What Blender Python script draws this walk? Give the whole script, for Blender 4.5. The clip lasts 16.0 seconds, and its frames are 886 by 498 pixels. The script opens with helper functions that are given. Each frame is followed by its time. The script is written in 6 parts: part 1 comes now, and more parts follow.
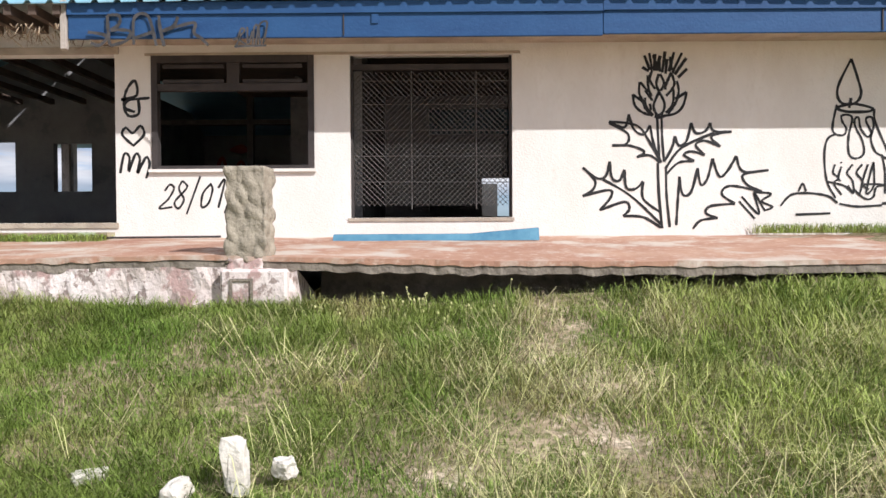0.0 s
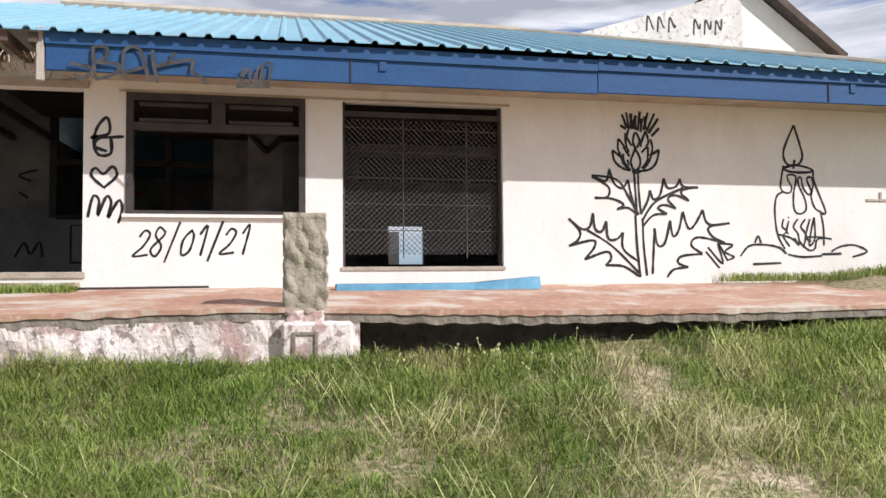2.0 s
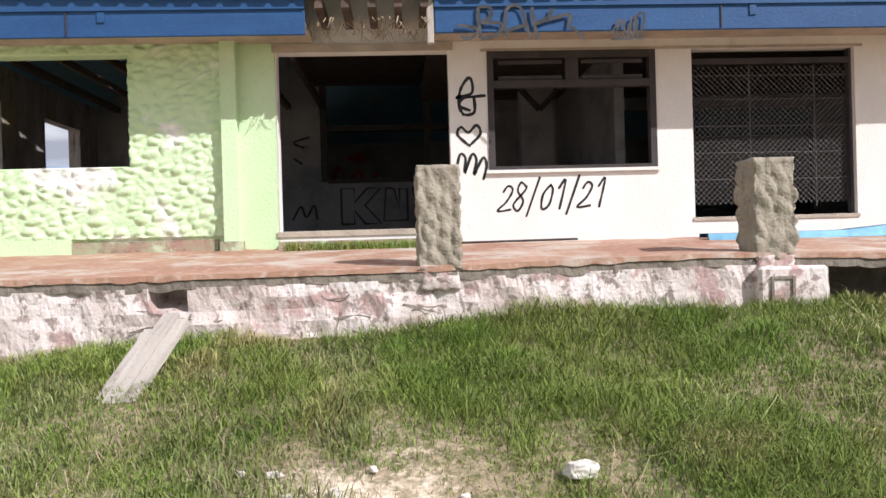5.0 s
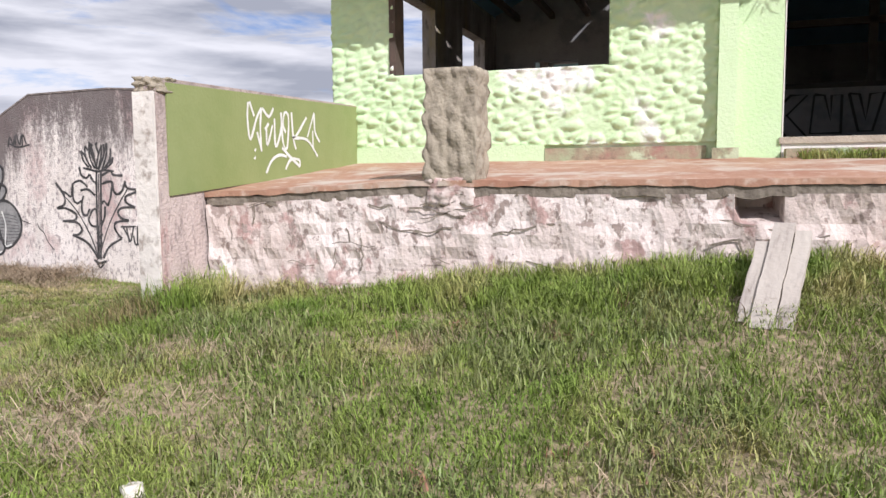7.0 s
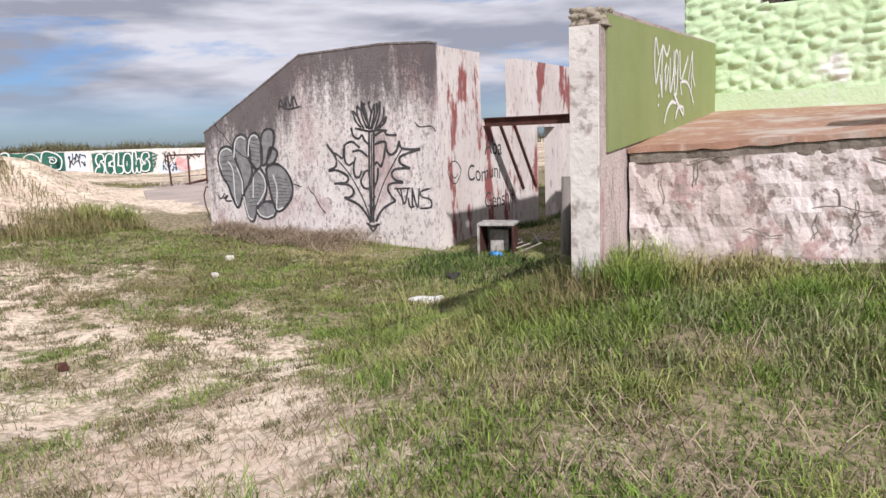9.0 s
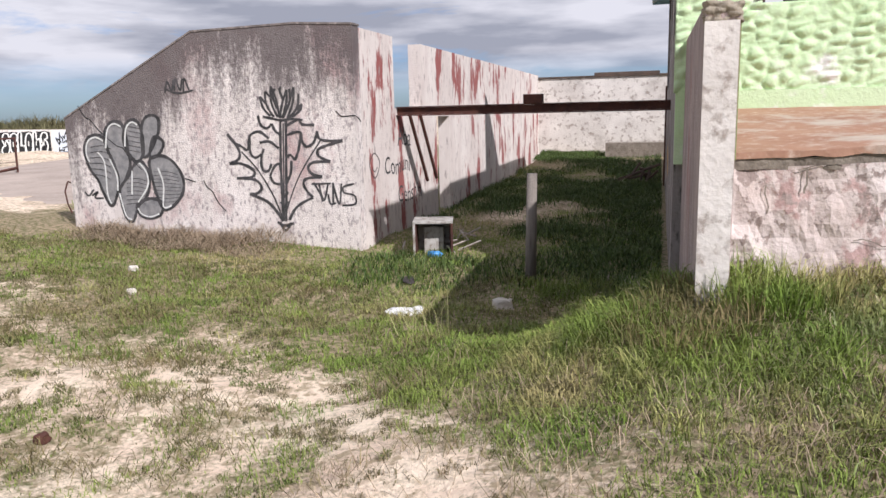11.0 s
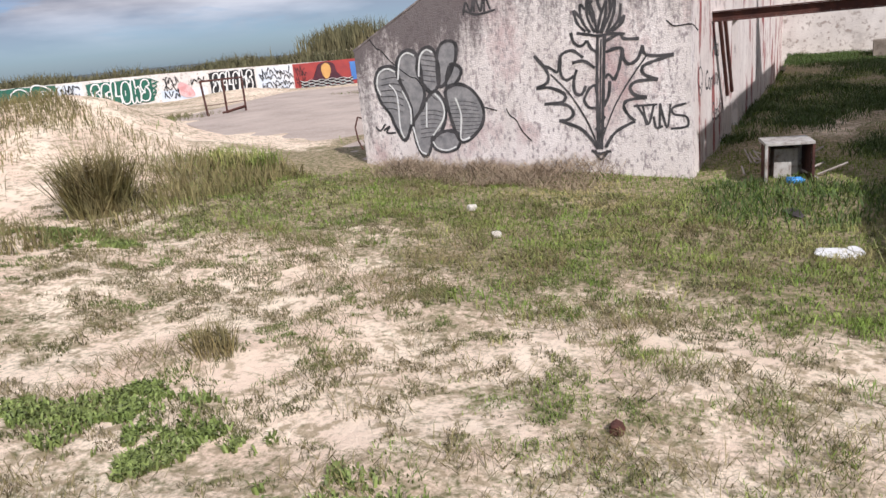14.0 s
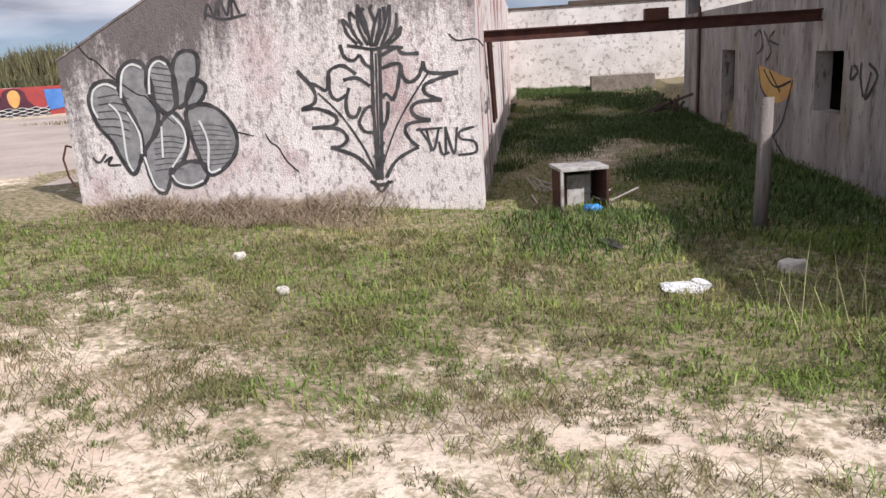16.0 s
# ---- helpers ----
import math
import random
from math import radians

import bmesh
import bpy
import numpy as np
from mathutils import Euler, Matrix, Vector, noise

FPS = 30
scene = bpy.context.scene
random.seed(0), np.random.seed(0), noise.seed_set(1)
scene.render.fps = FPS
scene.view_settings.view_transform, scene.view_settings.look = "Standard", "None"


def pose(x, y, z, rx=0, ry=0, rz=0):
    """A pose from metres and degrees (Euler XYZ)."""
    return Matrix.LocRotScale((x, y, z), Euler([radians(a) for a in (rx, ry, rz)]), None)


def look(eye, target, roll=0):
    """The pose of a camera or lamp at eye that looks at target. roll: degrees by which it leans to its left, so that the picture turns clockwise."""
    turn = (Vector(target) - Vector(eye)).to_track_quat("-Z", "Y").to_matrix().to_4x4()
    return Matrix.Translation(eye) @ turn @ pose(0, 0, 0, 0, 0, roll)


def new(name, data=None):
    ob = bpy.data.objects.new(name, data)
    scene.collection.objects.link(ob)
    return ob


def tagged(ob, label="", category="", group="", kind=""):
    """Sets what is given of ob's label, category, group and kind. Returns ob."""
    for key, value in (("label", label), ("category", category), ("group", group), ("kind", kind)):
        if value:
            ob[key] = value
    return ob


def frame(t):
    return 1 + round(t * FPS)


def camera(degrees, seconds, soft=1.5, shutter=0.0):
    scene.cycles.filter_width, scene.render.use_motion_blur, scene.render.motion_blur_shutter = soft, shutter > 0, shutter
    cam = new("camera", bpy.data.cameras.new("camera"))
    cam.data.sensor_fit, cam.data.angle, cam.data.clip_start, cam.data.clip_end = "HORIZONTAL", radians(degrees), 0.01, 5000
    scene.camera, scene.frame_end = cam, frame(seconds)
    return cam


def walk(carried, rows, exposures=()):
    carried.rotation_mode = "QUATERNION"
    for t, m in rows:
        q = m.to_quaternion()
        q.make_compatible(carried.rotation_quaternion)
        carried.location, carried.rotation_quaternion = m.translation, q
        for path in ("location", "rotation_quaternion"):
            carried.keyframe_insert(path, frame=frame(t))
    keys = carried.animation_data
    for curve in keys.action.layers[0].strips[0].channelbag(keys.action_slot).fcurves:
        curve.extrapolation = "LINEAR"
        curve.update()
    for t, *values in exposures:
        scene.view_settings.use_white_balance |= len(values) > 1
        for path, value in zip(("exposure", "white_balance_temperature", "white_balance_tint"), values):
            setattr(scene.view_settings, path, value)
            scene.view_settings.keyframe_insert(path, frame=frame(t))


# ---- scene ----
cam = camera(60.8, 16.0)
PATH = [
    (0, (1.983, 0.066, -0.071), (1.966, 2.066, -0.108), -0.3),
    (0.5, (1.535, 0.093, -0.022), (1.795, 2.076, 0.001), -0.2),
    (1, (1.102, 0.194, -0.006), (1.461, 2.161, 0.055), -0.7),
    (1.5, (0.693, 0.201, -0.021), (1.104, 2.156, 0.052), -0.8),
    (2, (0.242, 0.284, -0.042), (0.646, 2.24, 0.044), -0.5),
    (2.5, (-0.203, 0.29, -0.074), (0.258, 2.232, 0.062), -0.8),
    (3, (-0.552, 0.354, -0.065), (0.077, 2.245, 0.102), -2.2),
    (3.2, (-0.67, 0.402, -0.075), (0.023, 2.271, 0.085), -2.7),
    (5.3, (-2.71, 0.57, -0.131), (-2.743, 2.569, -0.177), -1.7),
    (5.5, (-2.921, 0.686, -0.171), (-3.037, 2.682, -0.243), -1.8),
    (6, (-3.414, 0.844, -0.21), (-3.73, 2.815, -0.34), -1.4),
    (6.5, (-3.879, 1.005, -0.225), (-4.373, 2.936, -0.391), -0.9),
    (7, (-4.416, 1.154, -0.238), (-5.057, 3.039, -0.43), -0.5),
    (7.5, (-4.95, 1.106, -0.283), (-5.717, 2.939, -0.514), -0.6),
    (8, (-5.447, 1.135, -0.257), (-6.322, 2.912, -0.536), -1.3),
    (8.5, (-6.002, 1.17, -0.26), (-6.97, 2.896, -0.555), -2.2),
    (9, (-6.527, 1.257, -0.234), (-7.538, 2.957, -0.528), -2.1),
    (9.2, (-6.722, 1.305, -0.261), (-7.726, 3.009, -0.555), -1.7),
    (11.3, (-8.652, 1.224, -0.064), (-9.172, 3.123, -0.421), -1.4),
    (11.5, (-8.862, 1.219, -0.107), (-9.424, 3.105, -0.464), -2.0),
    (12, (-9.367, 1.233, -0.061), (-10.109, 3.055, -0.426), -4.1),
    (12.5, (-9.766, 1.058, -0.025), (-10.675, 2.798, -0.405), -5.8),
    (13, (-9.976, 1.063, -0.005), (-10.959, 2.75, -0.437), -6.8),
    (13.5, (-10.321, 1.26, 0.03), (-11.286, 2.942, -0.462), -6.4),
    (14, (-10.669, 1.279, 0.021), (-11.583, 2.977, -0.512), -5.6),
    (14.5, (-10.986, 1.385, 0.065), (-11.835, 3.115, -0.472), -5.6),
    (15, (-11.257, 1.679, 0.012), (-11.998, 3.457, -0.529), -6.0),
    (15.5, (-11.55, 2.063, -0.112), (-12.104, 3.906, -0.657), -5.3),
    (16, (-11.669, 2.54, -0.217), (-11.906, 4.463, -0.714), -3.6),
]
walk(cam, [(t, look(eye, target, roll)) for t, eye, target, roll in PATH], [(0, 0.10, 6200, 13), (6.0, 0.12, 6200, 15), (9.0, -0.18, 6200, 17), (11.5, -0.10, 6200, 17), (14.0, -0.21, 6200, 17), (16.0, -0.10, 6200, 17)])

# ---- light ----
SUN_TO = Vector((-2.1, 1.75, -2.2)).normalized()      # the way the sunlight travels
world = bpy.data.worlds.new("sky")
scene.world = world
world.use_nodes = True
wn, wl = world.node_tree.nodes, world.node_tree.links
wn.clear()
sky = wn.new("ShaderNodeTexSky")
sky.sky_type, sky.sun_disc = "NISHITA", False
sky.sun_elevation = math.asin(-SUN_TO.z)
sky.sun_rotation = math.atan2(-SUN_TO.x, -SUN_TO.y)
sky.air_density, sky.dust_density, sky.ozone_density = 1.0, 0.6, 1.5
wtc = wn.new("ShaderNodeTexCoord")
wmap = wn.new("ShaderNodeMapping")
wmap.inputs["Scale"].default_value = (1.6, 1.6, 9.0)
wnoise = wn.new("ShaderNodeTexNoise")
wnoise.inputs["Scale"].default_value, wnoise.inputs["Detail"].default_value = 1.9, 7
wnoise.inputs["Roughness"].default_value, wnoise.inputs["Distortion"].default_value = 0.6, 0.5
wr = wn.new("ShaderNodeValToRGB")
wr.color_ramp.elements[0].position, wr.color_ramp.elements[1].position = 0.34, 0.47
wsep = wn.new("ShaderNodeSeparateXYZ")
whor = wn.new("ShaderNodeMapRange")
whor.inputs[1].default_value, whor.inputs[2].default_value = 0.02, 0.075
wmul = wn.new("ShaderNodeMath")
wmul.operation = "MULTIPLY"
wn2 = wn.new("ShaderNodeTexNoise")
wn2.inputs["Scale"].default_value, wn2.inputs["Detail"].default_value = 3.0, 8
wcl = wn.new("ShaderNodeValToRGB")
wcl.color_ramp.elements[0].position, wcl.color_ramp.elements[1].position = 0.40, 0.63
wcl.color_ramp.elements[0].color, wcl.color_ramp.elements[1].color = (4.9, 5.2, 5.9, 1), (10.4, 10.5, 10.8, 1)
wmix = wn.new("ShaderNodeMix")
wmix.data_type = "RGBA"
wbg = wn.new("ShaderNodeBackground")
wbg.inputs["Strength"].default_value = 0.082
wout = wn.new("ShaderNodeOutputWorld")
wl.new(wtc.outputs["Generated"], wmap.inputs["Vector"])
wl.new(wmap.outputs["Vector"], wnoise.inputs["Vector"])
wl.new(wmap.outputs["Vector"], wn2.inputs["Vector"])
wl.new(wnoise.outputs["Fac"], wr.inputs["Fac"])
wl.new(wtc.outputs["Generated"], wsep.inputs["Vector"])
wl.new(wsep.outputs["Z"], whor.inputs[0])
wl.new(wr.outputs["Color"], wmul.inputs[0])
wl.new(whor.outputs[0], wmul.inputs[1])
wl.new(wn2.outputs["Fac"], wcl.inputs["Fac"])
wl.new(wmul.outputs[0], wmix.inputs["Factor"])
wtint = wn.new("ShaderNodeMix")
wtint.data_type, wtint.blend_type = "RGBA", "MULTIPLY"
wtint.inputs["Factor"].default_value = 1.0
wtint.inputs["B"].default_value = (0.66, 0.88, 1.25, 1)
wl.new(sky.outputs["Color"], wtint.inputs["A"])
wl.new(wtint.outputs["Result"], wmix.inputs["A"])
wl.new(wcl.outputs["Color"], wmix.inputs["B"])
wl.new(wmix.outputs["Result"], wbg.inputs["Color"])
wl.new(wbg.outputs["Background"], wout.inputs["Surface"])

sun = new("sun", bpy.data.lights.new("sun", "SUN"))
sun.data.energy, sun.data.angle, sun.data.color = 5.0, radians(0.6), (1.0, 0.965, 0.93)
sun.rotation_euler = SUN_TO.to_track_quat("-Z", "Y").to_euler()


# ---- materials ----
def material(name, a, b, scale=3.0, rough=0.85, bump=0.3, fine=60.0, metal=0.0, c=None, streak=1.0, lo=0.35, hi=0.65, patch=None, plo=0.55, phi=0.6, pscale=1.2, island=False, spec=0.3, clo=0.52, chi=0.72):
    """Two base colours mixed by a coarse noise, a third by a fine one, patches of a further one, and a fine relief."""
    m = bpy.data.materials.new(name)
    m.use_nodes = True
    n, l = m.node_tree.nodes, m.node_tree.links
    bs = n["Principled BSDF"]
    bs.inputs["Roughness"].default_value, bs.inputs["Metallic"].default_value = rough, metal
    bs.inputs["Specular IOR Level"].default_value = spec
    tc = n.new("ShaderNodeTexCoord")
    mp = n.new("ShaderNodeMapping")
    mp.inputs["Scale"].default_value = (1, 1, 1 / streak)
    l.new(tc.outputs["Object"], mp.inputs["Vector"])

    def layer(sc, p0, p1, ca, cb, detail=6.0):
        t = n.new("ShaderNodeTexNoise")
        t.inputs["Scale"].default_value, t.inputs["Detail"].default_value = sc, detail
        t.inputs["Roughness"].default_value = 0.65
        l.new(mp.outputs["Vector"], t.inputs["Vector"])
        r = n.new("ShaderNodeMapRange")
        r.inputs[1].default_value, r.inputs[2].default_value = p0, p1
        l.new(t.outputs["Fac"], r.inputs[0])
        x = n.new("ShaderNodeMix")
        x.data_type = "RGBA"
        l.new(r.outputs[0], x.inputs["Factor"])
        for s, v in (("A", ca), ("B", cb)):
            if isinstance(v, tuple):
                x.inputs[s].default_value = (*v, 1)
            else:
                l.new(v, x.inputs[s])
        return x.outputs["Result"], t
    col, _ = layer(scale, lo, hi, a, b)
    if patch:
        col, _ = layer(pscale, plo, phi, col, patch, 8.0)
    if c:
        col, _ = layer(fine * 0.4, clo, chi, col, c, 9.0)
    if island:
        g = n.new("ShaderNodeNewGeometry")
        hv = n.new("ShaderNodeHueSaturation")
        rr = n.new("ShaderNodeMapRange")
        rr.inputs[3].default_value, rr.inputs[4].default_value = 0.6, 1.4
        l.new(g.outputs["Random Per Island"], rr.inputs[0])
        l.new(rr.outputs[0], hv.inputs["Value"])
        l.new(col, hv.inputs["Color"])
        col = hv.outputs["Color"]
    l.new(col, bs.inputs["Base Color"])
    if bump:
        t = n.new("ShaderNodeTexNoise")
        t.inputs["Scale"].default_value, t.inputs["Detail"].default_value = fine, 5
        l.new(tc.outputs["Object"], t.inputs["Vector"])
        bp = n.new("ShaderNodeBump")
        bp.inputs["Strength"].default_value, bp.inputs["Distance"].default_value = bump, 0.02
        l.new(t.outputs["Fac"], bp.inputs["Height"])
        l.new(bp.outputs["Normal"], bs.inputs["Normal"])
    return m


WHITE = material("white_paint", (0.82, 0.79, 0.74), (0.74, 0.70, 0.64), 1.6, 0.8, 0.25, 45, c=(0.75, 0.71, 0.65), streak=2.0, patch=(0.64, 0.59, 0.51), plo=0.64, phi=0.75)
CREAM = material("dirty_plaster", (0.5, 0.43, 0.34), (0.36, 0.3, 0.24), 3, 0.9, 0.4, 40)
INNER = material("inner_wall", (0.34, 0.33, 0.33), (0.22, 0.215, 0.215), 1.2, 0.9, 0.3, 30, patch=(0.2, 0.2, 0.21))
GREEN = material("pale_green_paint", (0.55, 0.74, 0.42), (0.62, 0.77, 0.50), 1.2, 0.8, 0.35, 40, c=(0.56, 0.70, 0.45), patch=(0.82, 0.82, 0.78), plo=0.57, phi=0.64, pscale=0.9)
OLIVE = material("olive_paint", (0.22, 0.27, 0.10), (0.27, 0.31, 0.13), 1.5, 0.7, 0.15, 40)
REDDISH = material("worn_red_base", (0.36, 0.19, 0.16), (0.36, 0.42, 0.26), 2.4, 0.9, 0.4, 30, c=(0.2, 0.15, 0.11), patch=(0.5, 0.56, 0.38), plo=0.54, phi=0.6, pscale=2.5)
BLUE = material("blue_board", (0.018, 0.065, 0.175), (0.024, 0.085, 0.21), 1.5, 0.6, 0.15, 35, c=(0.03, 0.09, 0.22), streak=0.3)
SHEET = material("blue_roof_sheet", (0.20, 0.40, 0.50), (0.27, 0.47, 0.55), 0.8, 0.45, 0.06, 30, metal=0.2, patch=(0.25, 0.42, 0.48))
TRIM = material("blue_flashing", (0.07, 0.20, 0.30), (0.13, 0.30, 0.40), 4, 0.5, 0.1, 40, metal=0.2)
FLOOR = material("worn_tile_floor", (0.47, 0.29, 0.20), (0.36, 0.18, 0.12), 1.0, 0.8, 0.3, 30, c=(0.6, 0.47, 0.38), patch=(0.56, 0.48, 0.40), plo=0.5, phi=0.62, pscale=1.6)
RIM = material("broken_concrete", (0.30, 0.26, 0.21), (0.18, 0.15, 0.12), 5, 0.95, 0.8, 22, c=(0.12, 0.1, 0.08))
PLINTH = material("peeling_plinth", (0.84, 0.76, 0.72), (0.58, 0.48, 0.43), 1.1, 0.9, 0.5, 34, c=(0.34, 0.27, 0.24), patch=(0.45, 0.31, 0.28), plo=0.53, phi=0.58, pscale=3.0, clo=0.55, chi=0.60, streak=1.2)
STONE = material("stone_relief", (0.40, 0.35, 0.27), (0.30, 0.26, 0.20), 5, 0.95, 0.6, 40, c=(0.2, 0.17, 0.13))
OLD = material("weathered_wall", (0.88, 0.82, 0.77), (0.66, 0.60, 0.55), 1.5, 0.9, 0.6, 55, c=(0.36, 0.31, 0.30), streak=1.8, patch=(0.52, 0.38, 0.36), plo=0.54, phi=0.66, pscale=1.3, clo=0.51, chi=0.63)
OLDRED = material("red_streaked_wall", (0.80, 0.74, 0.68), (0.66, 0.58, 0.53), 1.8, 0.9, 0.5, 34, c=(0.36, 0.30, 0.28), streak=3.0, patch=(0.33, 0.11, 0.10), plo=0.545, phi=0.585, pscale=1.9, clo=0.55, chi=0.68)
# real streaks and stains; both greys also set dark for the wall's shaded side
YARD = material("stained_shade_yard_wall", (0.44, 0.40, 0.37), (0.20, 0.175, 0.16), 1.8, 0.9, 0.5, 30, c=(0.13, 0.12, 0.11), streak=3.5, lo=0.36, hi=0.62, patch=(0.33, 0.28, 0.17), plo=0.56, phi=0.66, pscale=0.9, clo=0.54, chi=0.66)
FARWHITE = material("mottled_white_wall", (0.78, 0.74, 0.68), (0.60, 0.56, 0.51), 1.2, 0.9, 0.5, 20, c=(0.36, 0.31, 0.27), patch=(0.44, 0.40, 0.36), plo=0.58, phi=0.68, pscale=0.9, clo=0.54, chi=0.64)
RUST = material("rusty_steel", (0.13, 0.055, 0.04), (0.07, 0.035, 0.03), 6, 0.8, 0.4, 50, metal=0.3)
BLACK = material("black_spray", (0.012, 0.012, 0.013), (0.03, 0.03, 0.03), 9, 0.6, 0.0)
FADED = material("faded_black_spray", (0.035, 0.035, 0.035), (0.09, 0.085, 0.085), 6, 0.8, 0.0)
GREYFILL = material("grey_spray_fill", (0.19, 0.19, 0.19), (0.33, 0.32, 0.31), 9, 0.8, 0.1, 40, c=(0.2, 0.2, 0.2))
WSPRAY = material("white_spray", (0.75, 0.75, 0.72), (0.65, 0.66, 0.62), 6, 0.7, 0.0)
GSPRAY = material("dark_green_spray", (0.02, 0.10, 0.07), (0.03, 0.15, 0.10), 3, 0.7, 0.0)
RSPRAY = material("red_spray", (0.38, 0.06, 0.05), (0.28, 0.05, 0.05), 3, 0.7, 0.0)
BSPRAY = material("blue_spray", (0.06, 0.16, 0.42), (0.09, 0.22, 0.5), 3, 0.7, 0.0)
YSPRAY = material("yellow_spray", (0.62, 0.40, 0.12), (0.55, 0.28, 0.1), 3, 0.7, 0.0)
FRAME = material("dark_window_frame", (0.065, 0.055, 0.052), (0.04, 0.035, 0.033), 5, 0.7, 0.2, 50)
WIRE = material("grey_wire", (0.20, 0.19, 0.18), (0.14, 0.12, 0.11), 8, 0.6, 0.0, metal=0.5)
WOOD = material("grey_wood", (0.50, 0.45, 0.39), (0.36, 0.31, 0.27), 6, 0.9, 0.4, 30, c=(0.2, 0.17, 0.15), streak=9.0)
DARKWOOD = material("rotten_wood", (0.13, 0.09, 0.07), (0.07, 0.055, 0.045), 4, 0.9, 0.4, 30)
RUBBLE = material("pale_rubble", (0.72, 0.68, 0.6), (0.6, 0.54, 0.46), 7, 0.95, 0.6, 30)
PAPER = material("white_litter", (0.82, 0.82, 0.8), (0.7, 0.7, 0.68), 8, 0.8, 0.1, 30)
ENAMEL = material("dirty_enamel", (0.55, 0.54, 0.5), (0.32, 0.29, 0.25), 6, 0.5, 0.1, 30, c=(0.15, 0.1, 0.07))
PLASTIC = material("blue_plastic", (0.05, 0.25, 0.6), (0.1, 0.35, 0.7), 6, 0.35, 0.0)
SLAB = material("bare_slab", (0.52, 0.43, 0.36), (0.37, 0.30, 0.25), 0.6, 0.9, 0.3, 30, c=(0.55, 0.49, 0.42))
BRICK = material("brick", (0.42, 0.22, 0.12), (0.34, 0.18, 0.1), 4, 0.9, 0.4, 40)
STRAW = material("dry_straw", (0.44, 0.35, 0.24), (0.28, 0.21, 0.14), 3, 0.9, 0.0, island=True)
BLADE = material("green_grass_blades", (0.135, 0.225, 0.03), (0.25, 0.30, 0.07), 1.1, 0.6, 0.0, island=True, patch=(0.38, 0.33, 0.14), plo=0.52, phi=0.66, pscale=0.9)
PALE = material("pale_grass_blades", (0.42, 0.43, 0.17), (0.55, 0.50, 0.26), 1.4, 0.7, 0.0, island=True)
SUCC = material("succulent_leaves", (0.15, 0.195, 0.06), (0.25, 0.27, 0.10), 2, 0.5, 0.0, island=True, patch=(0.26, 0.12, 0.08), plo=0.6, phi=0.66, pscale=3)
CREEP = material("creeper_leaves", (0.15, 0.21, 0.05), (0.21, 0.25, 0.08), 2, 0.6, 0.0, island=True)
# leaf green set extra dark so the yard's shade reads deeper
SHADE_WEED = material("shade_dark_weed_leaves", (0.055, 0.10, 0.02), (0.09, 0.13, 0.035), 2, 0.6, 0.0, island=True)
# grey wood darkened to hold the shade the yard post stands in
POST = material("shade_dark_post", (0.26, 0.23, 0.20), (0.15, 0.13, 0.115), 14, 0.9, 0.5, 40, c=(0.09, 0.08, 0.07), streak=9.0)
MAT = material("olive_mat", (0.13, 0.135, 0.05), (0.23, 0.185, 0.10), 2.2, 0.8, 0.0, island=True, patch=(0.15, 0.2, 0.05), plo=0.5, phi=0.6, pscale=1.3)
REED = material("olive_reed", (0.17, 0.16, 0.06), (0.24, 0.19, 0.09), 2, 0.8, 0.0, island=True)
DUNEVEG = material("dune_shrub", (0.10, 0.10, 0.05), (0.16, 0.14, 0.07), 0.5, 0.9, 0.0, island=True)


SEA = material("grey_sea", (0.05, 0.08, 0.09), (0.07, 0.10, 0.11), 0.02, 0.5, 0.0, spec=0.2)


def lichen_wall():
    """The weathered wall with black lichen that creeps down unevenly from its sloping top."""
    m = OLD.copy()
    m.name = "lichen_wall"
    n, l = m.node_tree.nodes, m.node_tree.links
    bs = n["Principled BSDF"]
    old = bs.inputs["Base Color"].links[0].from_socket
    tc = n.new("ShaderNodeTexCoord")
    sx = n.new("ShaderNodeSeparateXYZ")
    l.new(tc.outputs["Object"], sx.inputs[0])

    def mth(op, a, b=None):
        q = n.new("ShaderNodeMath")
        q.operation = op
        for s, v in zip(q.inputs, (a, b)):
            if v is None:
                continue
            if isinstance(v, (int, float)):
                s.default_value = v
            else:
                l.new(v, s)
        return q.outputs[0]

    def streaks(sc, zs):
        mp = n.new("ShaderNodeMapping")
        mp.inputs["Scale"].default_value = (1, 1, zs)
        t = n.new("ShaderNodeTexNoise")
        t.inputs["Scale"].default_value, t.inputs["Detail"].default_value, t.inputs["Roughness"].default_value = sc, 9, 0.75
        l.new(tc.outputs["Object"], mp.inputs["Vector"])
        l.new(mp.outputs["Vector"], t.inputs["Vector"])
        return t.outputs["Fac"]
    top = mth("MINIMUM", 1.1, mth("ADD", mth("MULTIPLY", sx.outputs["X"], 0.507), 8.48))
    below = mth("SUBTRACT", sx.outputs["Z"], top)
    f = mth("ADD", below, mth("MULTIPLY", streaks(2.4, 0.16), 4.2))
    f = mth("ADD", f, mth("MULTIPLY", streaks(26.0, 0.7), 2.0))
    r = n.new("ShaderNodeMapRange")
    r.inputs[1].default_value, r.inputs[2].default_value, r.inputs[4].default_value = 1.8, 2.65, 0.92
    l.new(f, r.inputs[0])
    x = n.new("ShaderNodeMix")
    x.data_type = "RGBA"
    x.inputs["B"].default_value = (0.12, 0.10, 0.098, 1)
    l.new(r.outputs[0], x.inputs["Factor"])
    l.new(old, x.inputs["A"])
    l.new(x.outputs["Result"], bs.inputs["Base Color"])
    return m


LICHEN = lichen_wall()


